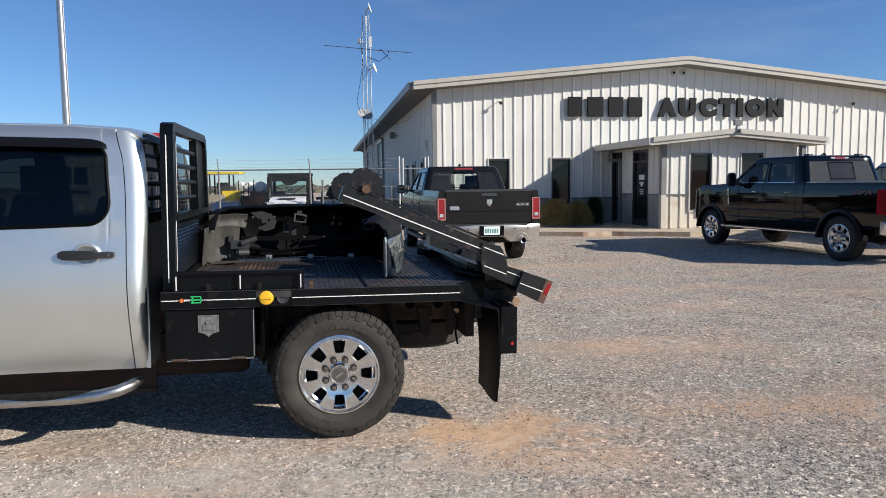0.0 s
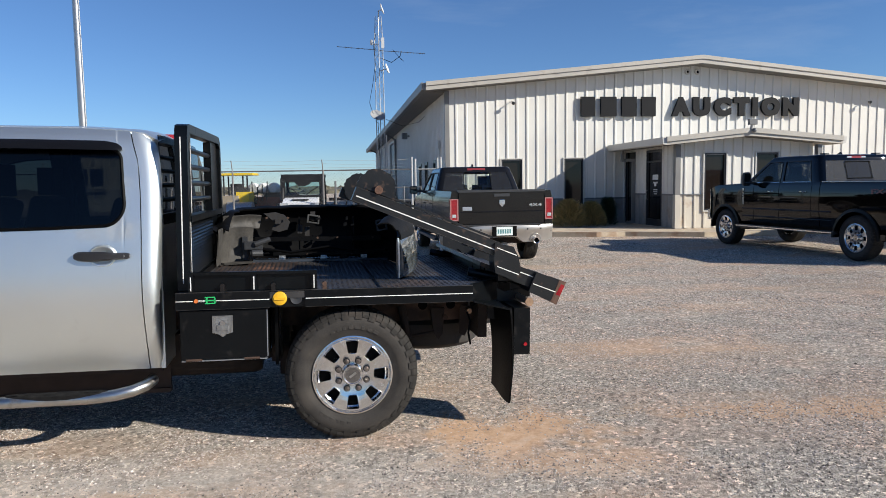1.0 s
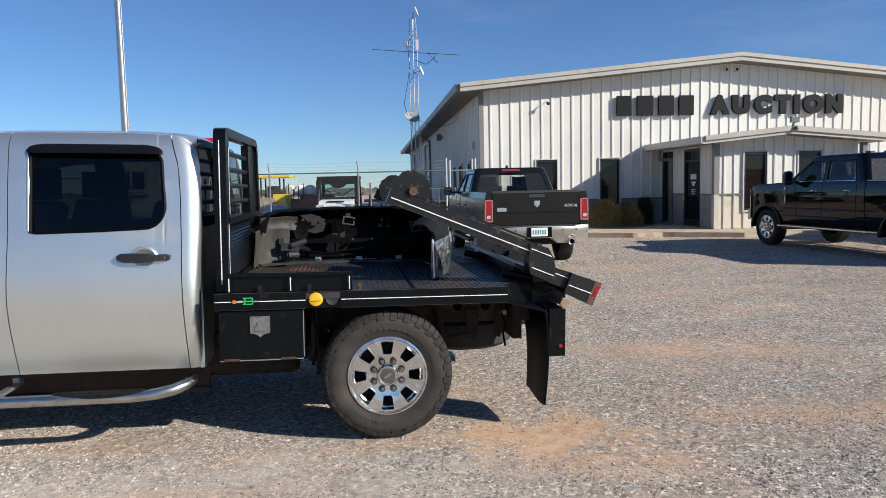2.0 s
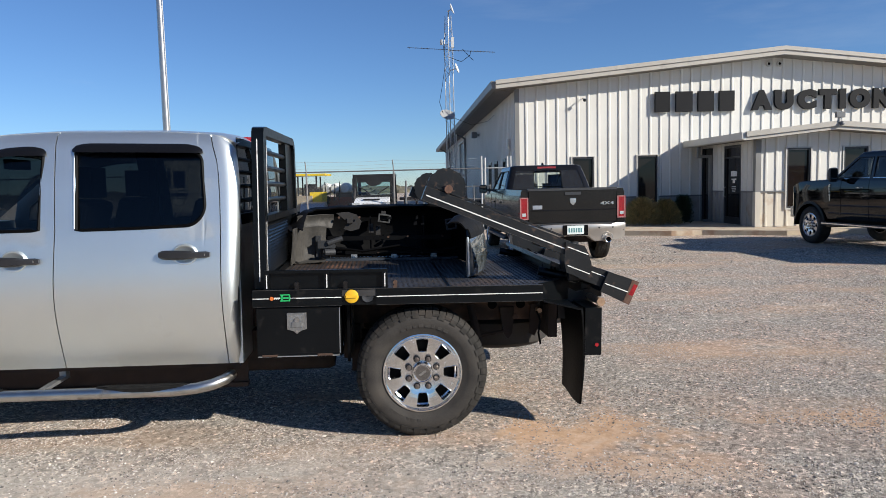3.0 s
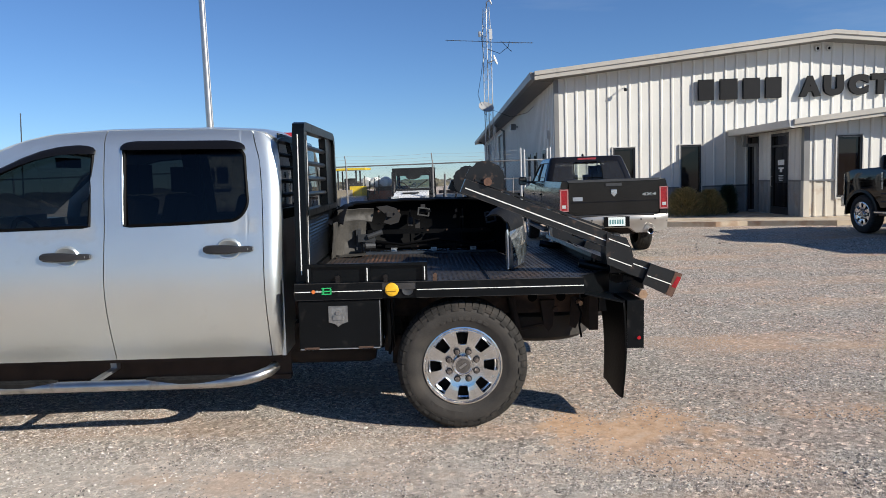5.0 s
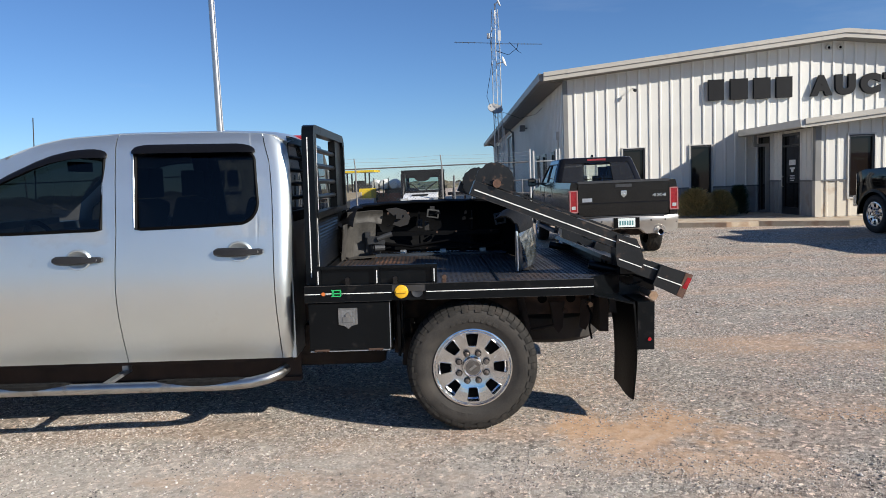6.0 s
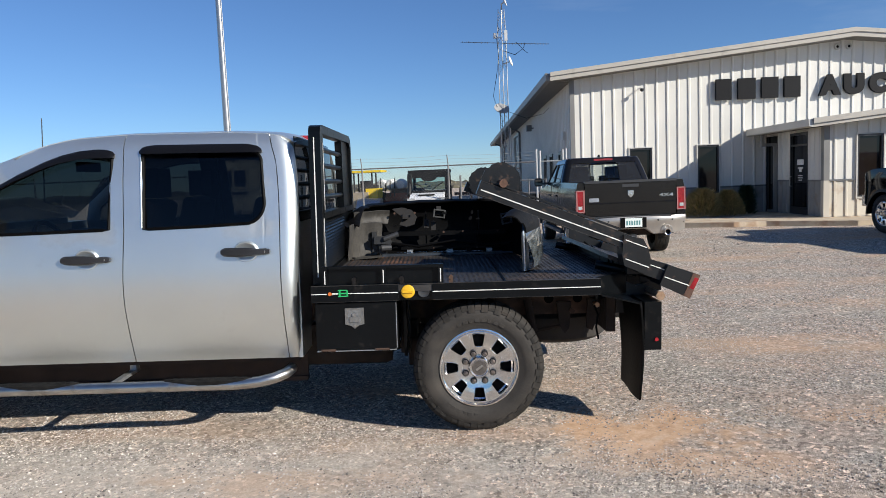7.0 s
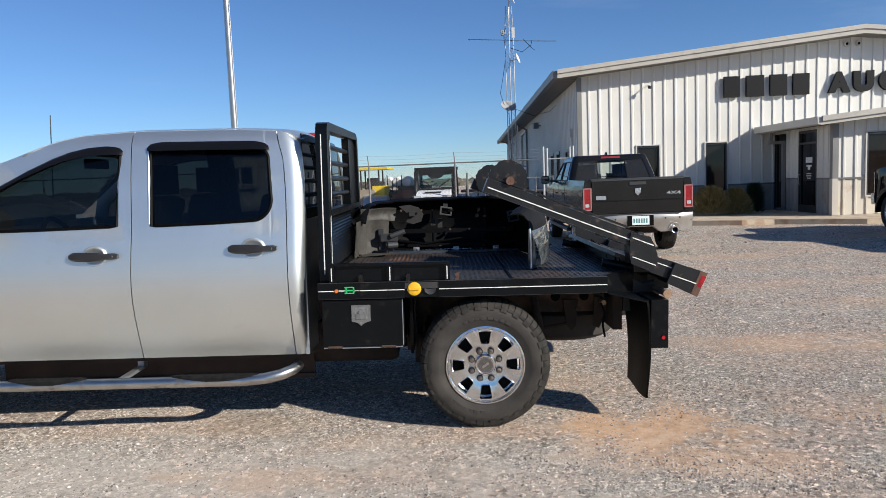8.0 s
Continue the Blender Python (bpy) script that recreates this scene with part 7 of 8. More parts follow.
    part("tow_hitch", boxes((-tail - 0.22, -tail + 0.2, -0.05, 0.05, bb - 0.08, bb + 0.0)), DARK_PLASTIC, t, bevel=0.01)
    bm = bmesh.new()
    rod(bm, (0, -hw + 0.1, r), (0, hw - 0.1, r), 0.06, seg=12)
    lathe(bm, [(0.0, -0.18), (0.12, -0.14), (0.17, 0.0), (0.12, 0.14), (0.0, 0.18)], "y", 16, (0, 0.0, r))
    part("rear_axle", bm, UNDER, t, smooth=50)
    # grille, headlamps, front bumper
    part("grille", boxes((nose - 0.04, nose + 0.03, -0.6, 0.6, low + 0.30, hood - 0.24)), DARK_PLASTIC, t, bevel=0.01)
    part("front_bumper", boxes((nose - 0.2, nose + 0.08, -hw + 0.13, hw - 0.13, low - 0.02, low + 0.24)), P["bumper"], t, bevel=0.05, seg=3)
    for s in (1, -1):
        part("headlamp", boxes((nose - 0.20, nose + 0.012, min(s * 0.62, s * (hw - 0.19)), max(s * 0.62, s * (hw - 0.19)), hood - 0.50, hood - 0.27)), CLEAR_LENS, t, bevel=0.03)
    # antenna fin
    bm = bmesh.new()
    prism(bm, [(top0 + 0.35, roof - 0.005), (top0 + 0.52, roof - 0.005), (top0 + 0.38, roof + 0.06)], "y", -0.02, 0.02)
    part("antenna_fin", bm, paint, cab)
    for x in (0, fx):
        for s in (1, -1):
            wheel(t, (x, s * (hw - 0.02), r), r=r, rim_r=P["rim"], outward=s, rim_mat=P["rim_mat"], fine=20, blocks=52)
    t.matrix_world = pose(*at, 0, 0, turn)
    return t


RIM_ALLOY = shade("alloy_rim", (0.6, 0.6, 0.61), 0.2, 1.0, vary=0.1, scale=12)
GLASS_DARK = window_glass("privacy_glass", (0.34, 0.35, 0.345), 0.06, 0.05)
RAM_SLIDER = window_glass("clear_sliding_glass", (0.9, 0.93, 0.91))
grey_truck = pickup("grey_pickup", "dark grey crew cab pickup with silver bumper on gravel", GREY_GLOSS, (2.28, 14.41, 0.0), 94.0, dict(
    wb=3.57, r=0.41, hw=1.0, tail=1.22, nose=4.52, rail=1.44, belt=1.42, roof=1.95, hood=1.30, low=0.52, cab0=0.78, cab1=3.15, rake=0.30, split=2.0,
    handle_z=1.15, mirror_z=1.45, mirror_h=0.10, bumper_top=0.79, bumper_low=0.46, lamp0=0.89, lamp1=1.29, exhaust=0.62, rim=0.26, rim_mat=RIM_ALLOY,
    glass=GLASS_DARK, slider=RAM_SLIDER, bumper=shade("satin_silver_bumper", (0.44, 0.415, 0.38), 0.38, 0.7, vary=0.08, scale=5), paint_label="dark grey", flare=shade("bronze_grey_flare", (0.13, 0.12, 0.11), 0.4, 0.5)))
bm = fit_text(text_mesh("4X4", 1.0, 0.02, 0.006), 0.52, 0.78, 1.13, 1.19, 0)
bmesh.ops.transform(bm, matrix=Matrix.Translation((-1.245, 0, 0)) @ Matrix.Rotation(-math.pi / 2, 4, "Z"), verts=bm.verts)
part("lettering", bm, CHROME, next(o for o in grey_truck.children if o.name.startswith("tailgate")), "chrome 4X4 lettering")

black_truck = pickup("black_pickup", "glossy black crew cab pickup with chrome wheels near the entrance", BLACK_GLOSS, (9.98, 12.58, 0.0), 96.9, dict(
    wb=4.06, r=0.435, hw=1.02, tail=1.07, lamp_wrap=0.20, nose=4.90, rail=1.49, belt=1.50, roof=2.06, hood=1.46, low=0.60, cab0=0.95, cab1=3.42, rake=0.22, tumble=0.17, split=2.15,
    handle_z=1.30, mirror_z=1.52, mirror_h=0.22, bumper_top=0.80, bumper_low=0.52, lamp0=0.92, lamp1=1.36, exhaust=0.6, rim=0.275, rim_mat=CHROME,
    glass=window_glass("grey_privacy_glass", (0.22, 0.23, 0.23), 0.05), rear_glass=window_glass("grey_sheen_glass", (0.25, 0.25, 0.24), 0.06, 0.16), slider=window_glass("grey_sliding_glass", (0.28, 0.28, 0.27), 0.06, 0.09), cargo_lens=True, bumper=CHROME, paint_label="gloss black", flare=shade("satin_black_flare", (0.002, 0.002, 0.0022), 0.35, spec=0.2), chrome_handles=True, board_chrome=True))
bm = fit_text(text_mesh("FX4", 1.0, 0.02, 0.006), 0.0, 0.40, 1.27, 1.36, 0)
bmesh.ops.transform(bm, matrix=Matrix.Translation((-0.36, 1.021, 0)) @ Matrix.Rotation(math.pi, 4, "Z"), verts=bm.verts)
part("lettering", bm, shade("grey_red_decal", (0.16, 0.07, 0.07), 0.4), next(o for o in black_truck.children if o.name.startswith("bed_side")), "dark FX4 side lettering")
for s_ in (1, -1):
    for z_, y_, x0_, x1_ in ((0.905, 1.006, 0.62, 3.40), (0.735, 0.990, 0.62, 3.42)):
        bm = bmesh.new()
        tube(bm, [(x0_ + (x1_ - x0_) * i / 12, s_ * (y_ + 0.006 * math.sin(math.pi * i / 12)), z_) for i in range(13)], 0.016, 10)
        part("body_crease", bm, BLACK_GLOSS, black_truck, smooth=60)
bm = bmesh.new()
prism(bm, [(3.335, 1.00), (3.36, 1.00), (3.40, 1.36), (3.335, 1.38)], "y", 1.004, 1.028)
vent_badge = part("fender_badge", bm, CHROME, black_truck, "tall chrome fender vent", bevel=0.004)
for k in range(3):
    part("plain_bar", boxes((3.345, 3.375, 1.0285, 1.0305, 1.16 + 0.06 * k, 1.20 + 0.06 * k)), DEEP, vent_badge)
for y in (-0.62, 0.62):
    part("roof_marker", boxes((1.22, 1.36, y - 0.05, y + 0.05, 2.04, 2.085)), DARK_PLASTIC, black_truck, bevel=0.01)
part("rail_cap", boxes((-1.05, 0.9, 0.90, 1.0, 1.492, 1.51)), DULL_METAL, black_truck)
pickup("silver_pickup", "light grey crew cab pickup parked beyond the black pickup", shade("light_grey_paint", (0.36, 0.38, 0.40), 0.3, 0.4, coat=0.7), (14.3, 14.6, 0.0), 96.0, dict(
    wb=3.7, r=0.40, hw=1.0, tail=1.25, nose=4.65, rail=1.38, belt=1.40, roof=1.98, hood=1.30, low=0.52, cab0=0.78, cab1=3.2, rake=0.3, split=2.0,
    handle_z=1.15, mirror_z=1.45, mirror_h=0.10, bumper_top=0.74, bumper_low=0.46, lamp0=0.86, lamp1=1.24, exhaust=0.6, rim=0.25, rim_mat=RIM_ALLOY,
    glass=window_glass("grey_tinted_glass", (0.45, 0.47, 0.46)), slider=RAM_SLIDER, cargo_lens=True, bumper=CHROME, paint_label="light grey"))


# ---- fence, mast, pole, yard ----
GALV = shade("galvanised_wire", (0.42, 0.42, 0.41), 0.5, 0.5, vary=0.15, scale=20)


def fence():
    f = thing("chain_link_fence", "galvanised chain link fence with barbed wire strands", "fence")
    Y, top = 24.0, 2.105
    x0, x1 = -24.0, 1.22
    posts = [-4.722 - 2.97 * i for i in range(7)] + [-1.754]
    for x in posts:
        bm = bmesh.new()
        rod(bm, (x, Y, -0.02), (x, Y, top + 0.02), 0.03, seg=10)
        rod(bm, (x, Y, top + 0.02), (x - 0.03, Y - 0.02, 2.47), 0.018, seg=8)
        part("post", bm, shade("post_steel", (0.22, 0.21, 0.20), 0.6, 0.4, vary=0.15, scale=8), f)
    for x, h in ((1.225, 2.52), (1.345, 2.46), (2.10, 2.48), (2.21, 2.50)):
        bm = bmesh.new()
        rod(bm, (x, Y, -0.02), (x, Y, h), 0.038, seg=12)
        part("gate_post", bm, GALV, f, "light galvanised gate post")
    bm = bmesh.new()
    rod(bm, (x0, Y, top), (x1, Y, top), 0.022, seg=8)
    part("top_rail", bm, shade("dull_top_rail", (0.16, 0.155, 0.15), 0.6, 0.4, vary=0.2, scale=9), f)
    bm = bmesh.new()
    rod(bm, (1.36, Y, top), (2.1, Y, top), 0.02, seg=8)
    part("top_rail", bm, GALV, f)
    for k, z in enumerate((2.22, 2.33, 2.45)):
        pts = []
        xs = [x0] + sorted(posts) + [x1]
        for a, b in zip(xs, xs[1:]):
            for j in range(4):
                u = j / 4
                pts.append((a + (b - a) * u, Y - 0.012 * k, z - 0.04 * math.sin(math.pi * u)))
        pts.append((x1, Y, z))
        bm = bmesh.new()
        tube(bm, pts, 0.0045, 4)
        part("barbed_wire", bm, GALV, f)
    # mesh of zigzag wires
    verts, faces = [], []
    pitch, wr = 0.055, 0.0020
    rows = int(2.06 / pitch)
    for a, b in ((-16.0, 1.21), (1.36, 2.08)):
        for i in range(int((b - a) / pitch)):
            for lean in (i % 2,):
                base = len(verts)
                for k in range(rows + 1):
                    x = a + i * pitch + (pitch if (k + lean) % 2 else 0)
                    z = 0.03 + k * pitch
                    for dx, dy in ((-wr, 0.0), (wr, 0.0), (0.0, wr * 1.7)):
                        verts.append((x + dx, Y - 0.03 + dy + 0.004 * lean, z))
                for k in range(rows):
                    p = base + 3 * k
                    for c in range(3):
                        d = (c + 1) % 3
                        faces.append((p + c, p + d, p + 3 + d, p + 3 + c))
    me = bpy.data.meshes.new("wire_mesh")
    me.from_pydata(verts, [], faces)
    me.materials.append(shade("weathered_mesh_wire", (0.2, 0.2, 0.195), 0.6, 0.3, vary=0.2, scale=3))
    ob = new("wire_mesh", me)
    ob.parent = f
    tagged(ob, "woven diamond wire mesh", kind="stuff")
    return f


def mast():
    t = thing("radio_mast", "galvanised lattice radio mast with antennas and dishes", "mast", (0.25, 29.0, 0))
    legs = [(0.19 * math.cos(a), 0.19 * math.sin(a)) for a in (radians(-90), radians(30), radians(150))]
    top = 8.35
    for x, y in legs:
        bm = bmesh.new()
        rod(bm, (x, y, 0), (x, y, 7.4), 0.017, seg=8)
        rod(bm, (x, y, 7.4), (x * 0.7, y * 0.7, top), 0.015, seg=8)
        part("leg", bm, GALV, t)
    for i in range(3):
        a, b = legs[i], legs[(i + 1) % 3]
        bm = bmesh.new()
        pts = []
        n = 40
        for k in range(n + 1):
            z = 0.1 + (top - 0.2) * k / n
            s = 1.0 if z < 7.4 else 1 - 0.3 * (z - 7.4) / (top - 7.4)
            p = a if k % 2 == 0 else b
            pts.append((p[0] * s, p[1] * s, z))
        tube(bm, pts, 0.009, 5)
        part("lacing", bm, GALV, t)
    bm = bmesh.new()
    rod(bm, (0, 0, top - 0.6), (0.03, 0, 8.55), 0.025, seg=8)
    part("top_tube", bm, GALV, t)

    def dish(x, z, r, face, mat, name="dish", tilt=-18):
        bm = bmesh.new()
        prof = [(r * u, 0.22 * r * u * u) for u in (0.02, 0.3, 0.55, 0.8, 1.0)]
        prof = prof + [(q[0], q[1] + 0.02) for q in prof[::-1]]
        lathe(bm, prof, "y", 28)
        bmesh.ops.transform(bm, matrix=Matrix.Translation((x, -0.2, z)) @ Matrix.Rotation(radians(face), 4, "Z") @ Matrix.Rotation(radians(tilt), 4, "X") @ Matrix.Rotation(math.pi, 4, "Z"), verts=bm.verts)
        rod(bm, (x, -0.16, z), (0, 0, z - 0.05), 0.02, seg=6)
        return part(name, bm, mat, t, "pale round dish", smooth=40)
    pale = shade("pale_dish", (0.55, 0.55, 0.54), 0.45, vary=0.06, scale=6)
    d = dish(-0.12, 4.34, 0.31, 20, shade("grey_dish", (0.3, 0.3, 0.3), 0.5), "satellite_dish", -46)
    bm = bmesh.new()
    tube(bm, [(-0.12, -0.22, 4.08), (-0.18, -0.5, 4.12), (-0.16, -0.55, 4.28)], 0.012, 6)
    part("feed_arm", bm, DARK_PLASTIC, d)
    dish(0.27, 6.22, 0.20, 75, pale)
    dish(0.12, 8.55, 0.20, 80, pale)
    part("panel_antenna", boxes((0.10, 0.22, -0.2, -0.1, 7.05, 7.45)), pale, t, bevel=0.02)
    bm = bmesh.new()
    lathe(bm, [(0, -0.1), (0.06, -0.1), (0.06, 0.1), (0, 0.1)], "z", 12, (-0.28, 0, 7.3))
    rod(bm, (-0.28, 0, 7.25), (0, 0, 7.2), 0.012, seg=6)
    part("radio_box", bm, pale, t, smooth=40)
    # two yagi booms with elements
    for a, b, n in (((-1.66, -0.05, 7.12), (0.1, -0.05, 6.98), 7), ((0.0, -0.05, 6.97), (1.86, -0.05, 6.85), 15)):
        bm = bmesh.new()
        rod(bm, a, b, 0.011, seg=6)
        yagi = part("yagi_antenna", bm, DARK_PLASTIC, t, "thin yagi antenna boom")
        for i in range(n):
            p = Vector(a).lerp(Vector(b), (i + 0.3) / n)
            bm = bmesh.new()
            rod(bm, (p.x, p.y - 0.2, p.z), (p.x, p.y + 0.2, p.z), 0.007, seg=5)
            part("element", bm, DULL_METAL, yagi)
    bm = bmesh.new()
    tube(bm, [(0.0, -0.06, 6.7), (0.5, -0.06, 6.5), (0.85, -0.06, 6.75), (0.9, -0.06, 6.95)], 0.012, 5)
    tube(bm, [(0.55, -0.06, 7.0), (0.9, -0.06, 6.62), (1.0, -0.06, 6.55)], 0.01, 5)
    part("coax_loop", bm, FLAP, t)
    bm = bmesh.new()
    tube(bm, [(-0.1, -0.2, 7.6), (-0.22, -0.2, 7.2), (-0.15, -0.2, 6.4), (-0.28, -0.2, 5.6), (-0.42, -0.2, 4.9), (-0.3, -0.2, 4.5), (-0.1, -0.15, 4.2), (-0.05, -0.1, 2.0)], 0.009, 6)
    part("coax_cable", bm, FLAP, t, smooth=60)
    bm = bmesh.new()
    tube(bm, [(0.1, 0, 4.3), (0.9, 0.3, 4.0), (1.6, 0.9, 4.2), (1.9, 1.5, 4.5)], 0.008, 6)
    part("building_cable", bm, FLAP, t)
    for x in (-0.16, 0.22):
        bm = bmesh.new()
        rod(bm, (x, -0.28, 0), (x, -0.28, 3.6), 0.022, seg=8)
        part("strut", bm, TRIM_GREY, t)


def flagpole():
    p = thing("flagpole", "tall tapered brushed aluminium flagpole with halyard", "pole", (-6.25, 16.0, 0))
    bm = bmesh.new()
    rod(bm, (0, 0, 0), (0, 0, 9.5), 0.095, 0.05, 24, caps=True)
    part("shaft", bm, shade("brushed_aluminium", (0.50, 0.48, 0.45), 0.34, 0.9, vary=0.06, scale=6), p, smooth=50)
    bm = bmesh.new()
    rod(bm, (0.10, -0.06, 1.2), (0.075, -0.05, 9.4), 0.006, seg=5)
    part("halyard", bm, WHITE_TAPE, p)
    bm = bmesh.new()
    lathe(bm, [(0.0, 0.0), (0.2, 0.0), (0.2, 0.04), (0.12, 0.12), (0.0, 0.12)], "z", 24)
    part("base_collar", bm, DULL_METAL, p, smooth=40)


def utv():
    u = thing("utility_vehicle", "white and black side-by-side utility vehicle behind the fence", "vehicle", (-2.74, 26.6, 0))
    black = shade("black_cab_plastic", (0.010, 0.010, 0.011), 0.5, spec=0.3)
    white = shade("white_plastic", (0.7, 0.71, 0.72), 0.35, vary=0.05, scale=8)
    bm = bmesh.new()
    prism(bm, [(-0.9, 0.62), (-0.95, 0.98), (-0.55, 1.12), (0.1, 1.18), (0.1, 0.55), (-0.8, 0.5)], "x", -0.62, 0.62)
    part("hood", bm, white, u, "white hood", bevel=0.05, seg=3)
    part("hood_stripe", boxes((-0.3, 0.3, -0.75, -0.4, 1.092, 1.125)), black, u)
    part("grille", boxes((-0.45, 0.45, -0.99, -0.9, 0.6, 0.92)), black, u, bevel=0.02)
    for s in (-1, 1):
        part("headlamp", boxes((s * 0.55 - 0.14, s * 0.55 + 0.14, -0.97, -0.86, 0.88, 1.0)), CLEAR_LENS, u, bevel=0.02)
        bm = bmesh.new()
        tube(bm, [(s * 0.74, 0.05, 1.08), (s * 0.72, 0.30, 1.9), (s * 0.70, 1.5, 1.95), (s * 0.72, 1.7, 1.0)], 0.07, 8)
        part("roll_cage", bm, black, u, smooth=50)
        part("fender", boxes((s * 0.70 - 0.14, s * 0.70 + 0.14, -0.85, 0.15, 0.72, 0.98)), black, u, bevel=0.05)
        part("side_panel", boxes((s * 0.72 - 0.05, s * 0.72 + 0.05, 0.1, 1.75, 0.45, 1.05)), black, u, bevel=0.02)
    part("windscreen_frame", boxes((-0.76, 0.76, 0.06, 0.14, 1.06, 1.26), (-0.76, 0.76, 0.24, 0.33, 1.74, 1.93), (-0.80, -0.63, 0.14, 0.24, 1.1, 1.9), (0.63, 0.80, 0.14, 0.24, 1.1, 1.9)), black, u, bevel=0.03)
    bm = bmesh.new()
    prism(bm, [(-0.30, 1.78), (0.36, 1.78), (0.26, 1.66), (0.10, 1.60), (-0.12, 1.60), (-0.24, 1.68)], "y", 0.20, 0.26)
    part("mirror_visor", bm, black, u, "black centre mirror pod", bevel=0.02)
    bm = bmesh.new()
    loft(bm, [[(-0.7, 0.1, 1.15), (0.7, 0.1, 1.15)], [(-0.68, 0.29, 1.85), (0.68, 0.29, 1.85)]], closed=False)
    solid(part("windscreen", bm, window_glass("utv_screen", (0.66, 0.78, 0.78)), u), 0.006, 0)
    part("roof", boxes((-0.78, 0.78, 0.2, 1.65, 1.93, 2.04)), black, u, "black roof panel", bevel=0.04)
    part("rear_panel", boxes((-0.68, 0.68, 1.6, 1.66, 0.9, 1.16)), black, u)
    for x in (-0.38, 0.38):
        part("seat", boxes((x - 0.25, x + 0.25, 1.0, 1.15, 0.7, 1.26)), SEAT_CLOTH, u, bevel=0.05)
    bm = bmesh.new()
    tube(bm, [(-0.1, 0.08, 1.25), (-0.30, 0.10, 1.45), (-0.55, 0.14, 1.56)], 0.022, 6)
    tube(bm, [(0.15, 0.08, 1.27), (0.35, 0.10, 1.43), (0.58, 0.14, 1.56)], 0.022, 6)
    part("wiper", bm, black, u)
    part("tray", boxes((-0.7, 0.7, 1.7, 2.6, 0.7, 1.05)), black, u, bevel=0.02)
    for x in (-0.68, 0.68):
        for y in (-0.45, 2.0):
            bm = bmesh.new()
            lathe(bm, [(0.17, -0.13), (0.33, -0.12), (0.34, 0.0), (0.33, 0.12), (0.17, 0.13)], "x", 28, (x, y, 0.34))
            part("wheel", bm, RUBBER, u, smooth=40)


def yard_machines():
    yel = shade("faded_yellow_paint", (0.72, 0.50, 0.03), 0.45, vary=0.1, scale=5)
    t = thing("tractor", "old tractor with a yellow sun canopy behind the fence", "tractor", (-6.0, 31.0, 0))
    part("canopy", boxes((-0.95, 0.85, -0.7, 0.9, 2.10, 2.19)), yel, t, "yellow sun canopy", bevel=0.03)
    for x in (-0.4, 0.4):
        for y in (-0.4, 0.6):
            part("canopy_post", boxes((x - 0.03, x + 0.03, y - 0.03, y + 0.03, 0.9, 2.08)), DARK_PLASTIC, t)
    part("body", boxes((-0.35, 0.35, -1.3, 0.8, 0.6, 1.25)), shade("dull_tan_paint", (0.30, 0.25, 0.18), 0.6, vary=0.2, scale=5), t, bevel=0.06)
    part("seat", boxes((-0.25, 0.25, 0.2, 0.6, 1.25, 1.75)), DARK_PLASTIC, t, bevel=0.05)
    for x in (-0.62, 0.62):
        for y, r in ((-1.0, 0.38), (0.5, 0.62)):
            bm = bmesh.new()
            lathe(bm, [(r * 0.5, -0.14), (r * 0.97, -0.13), (r, 0.0), (r * 0.97, 0.13), (r * 0.5, 0.14)], "x", 28, (x, y, r))
            part("wheel", bm, RUBBER, t, smooth=40)
    r = thing("road_roller", "yellow drum roller partly hidden behind the fence", "roller", (-5.55, 29.6, 0))
    bm = bmesh.new()
    lathe(bm, [(0, -0.5), (0.5, -0.5), (0.5, 0.5), (0, 0.5)], "x", 32, (0, 0, 0.5))
    part("drum", bm, DULL_METAL, r, smooth=30)
    part("body", boxes((-0.22, 0.30, 0.3, 1.6, 0.5, 1.40)), yel, r, "yellow engine cover", bevel=0.14, seg=4)
    part("seat_frame", boxes((-0.2, 0.25, 0.5, 0.9, 1.40, 1.55)), DARK_PLASTIC, r, bevel=0.03)
    s = thing("field_sprayer", "farm sprayer with white tanks and dark red frame", "sprayer", (-4.6, 32.5, 0))
    for x in (-0.85, -0.42, 0.02):
        bm = bmesh.new()
        lathe(bm, [(0, -0.5), (0.18, -0.48), (0.25, -0.35), (0.27, 0.0), (0.25, 0.35), (0.18, 0.48), (0, 0.5)], "y", 24, (x, 0, 1.52))
        part("tank", bm, shade("white_poly_tank", (0.68, 0.68, 0.64), 0.5, vary=0.06, scale=5), s, smooth=40)
    part("hopper", boxes((-0.35, 1.15, -0.78, -0.2, 0.98, 1.34)), shade("dark_brown_hopper", (0.06, 0.035, 0.028), 0.6, vary=0.3, scale=6), s, "dark brown hopper", bevel=0.05)
    part("frame", boxes((-1.2, 1.5, -0.8, 0.8, 0.75, 1.15)), shade("faded_dark_red", (0.16, 0.05, 0.035), 0.6, vary=0.3, scale=5), s, bevel=0.03)
    for x in (-0.9, 0.9):
        bm = bmesh.new()
        lathe(bm, [(0.2, -0.12), (0.42, -0.12), (0.43, 0.0), (0.42, 0.12), (0.2, 0.12)], "x", 24, (x, 0, 0.43))
        part("wheel", bm, RUBBER, s, smooth=40)
    bm = bmesh.new()
    for i in range(6):
        rod(bm, (-1.2 + 0.2 * i, -0.85, 1.0), (-1.25 + 0.22 * i, -0.85, 1.6 + 0.12 * (i % 3)), 0.025, seg=6)
    tagged(part("boom_struts", bm, DARK_PLASTIC, s), kind="stuff")
    h = thing("implement_frame", "rusty red and brown tillage implement in the yard", "implement", (-0.6, 36.5, 0))
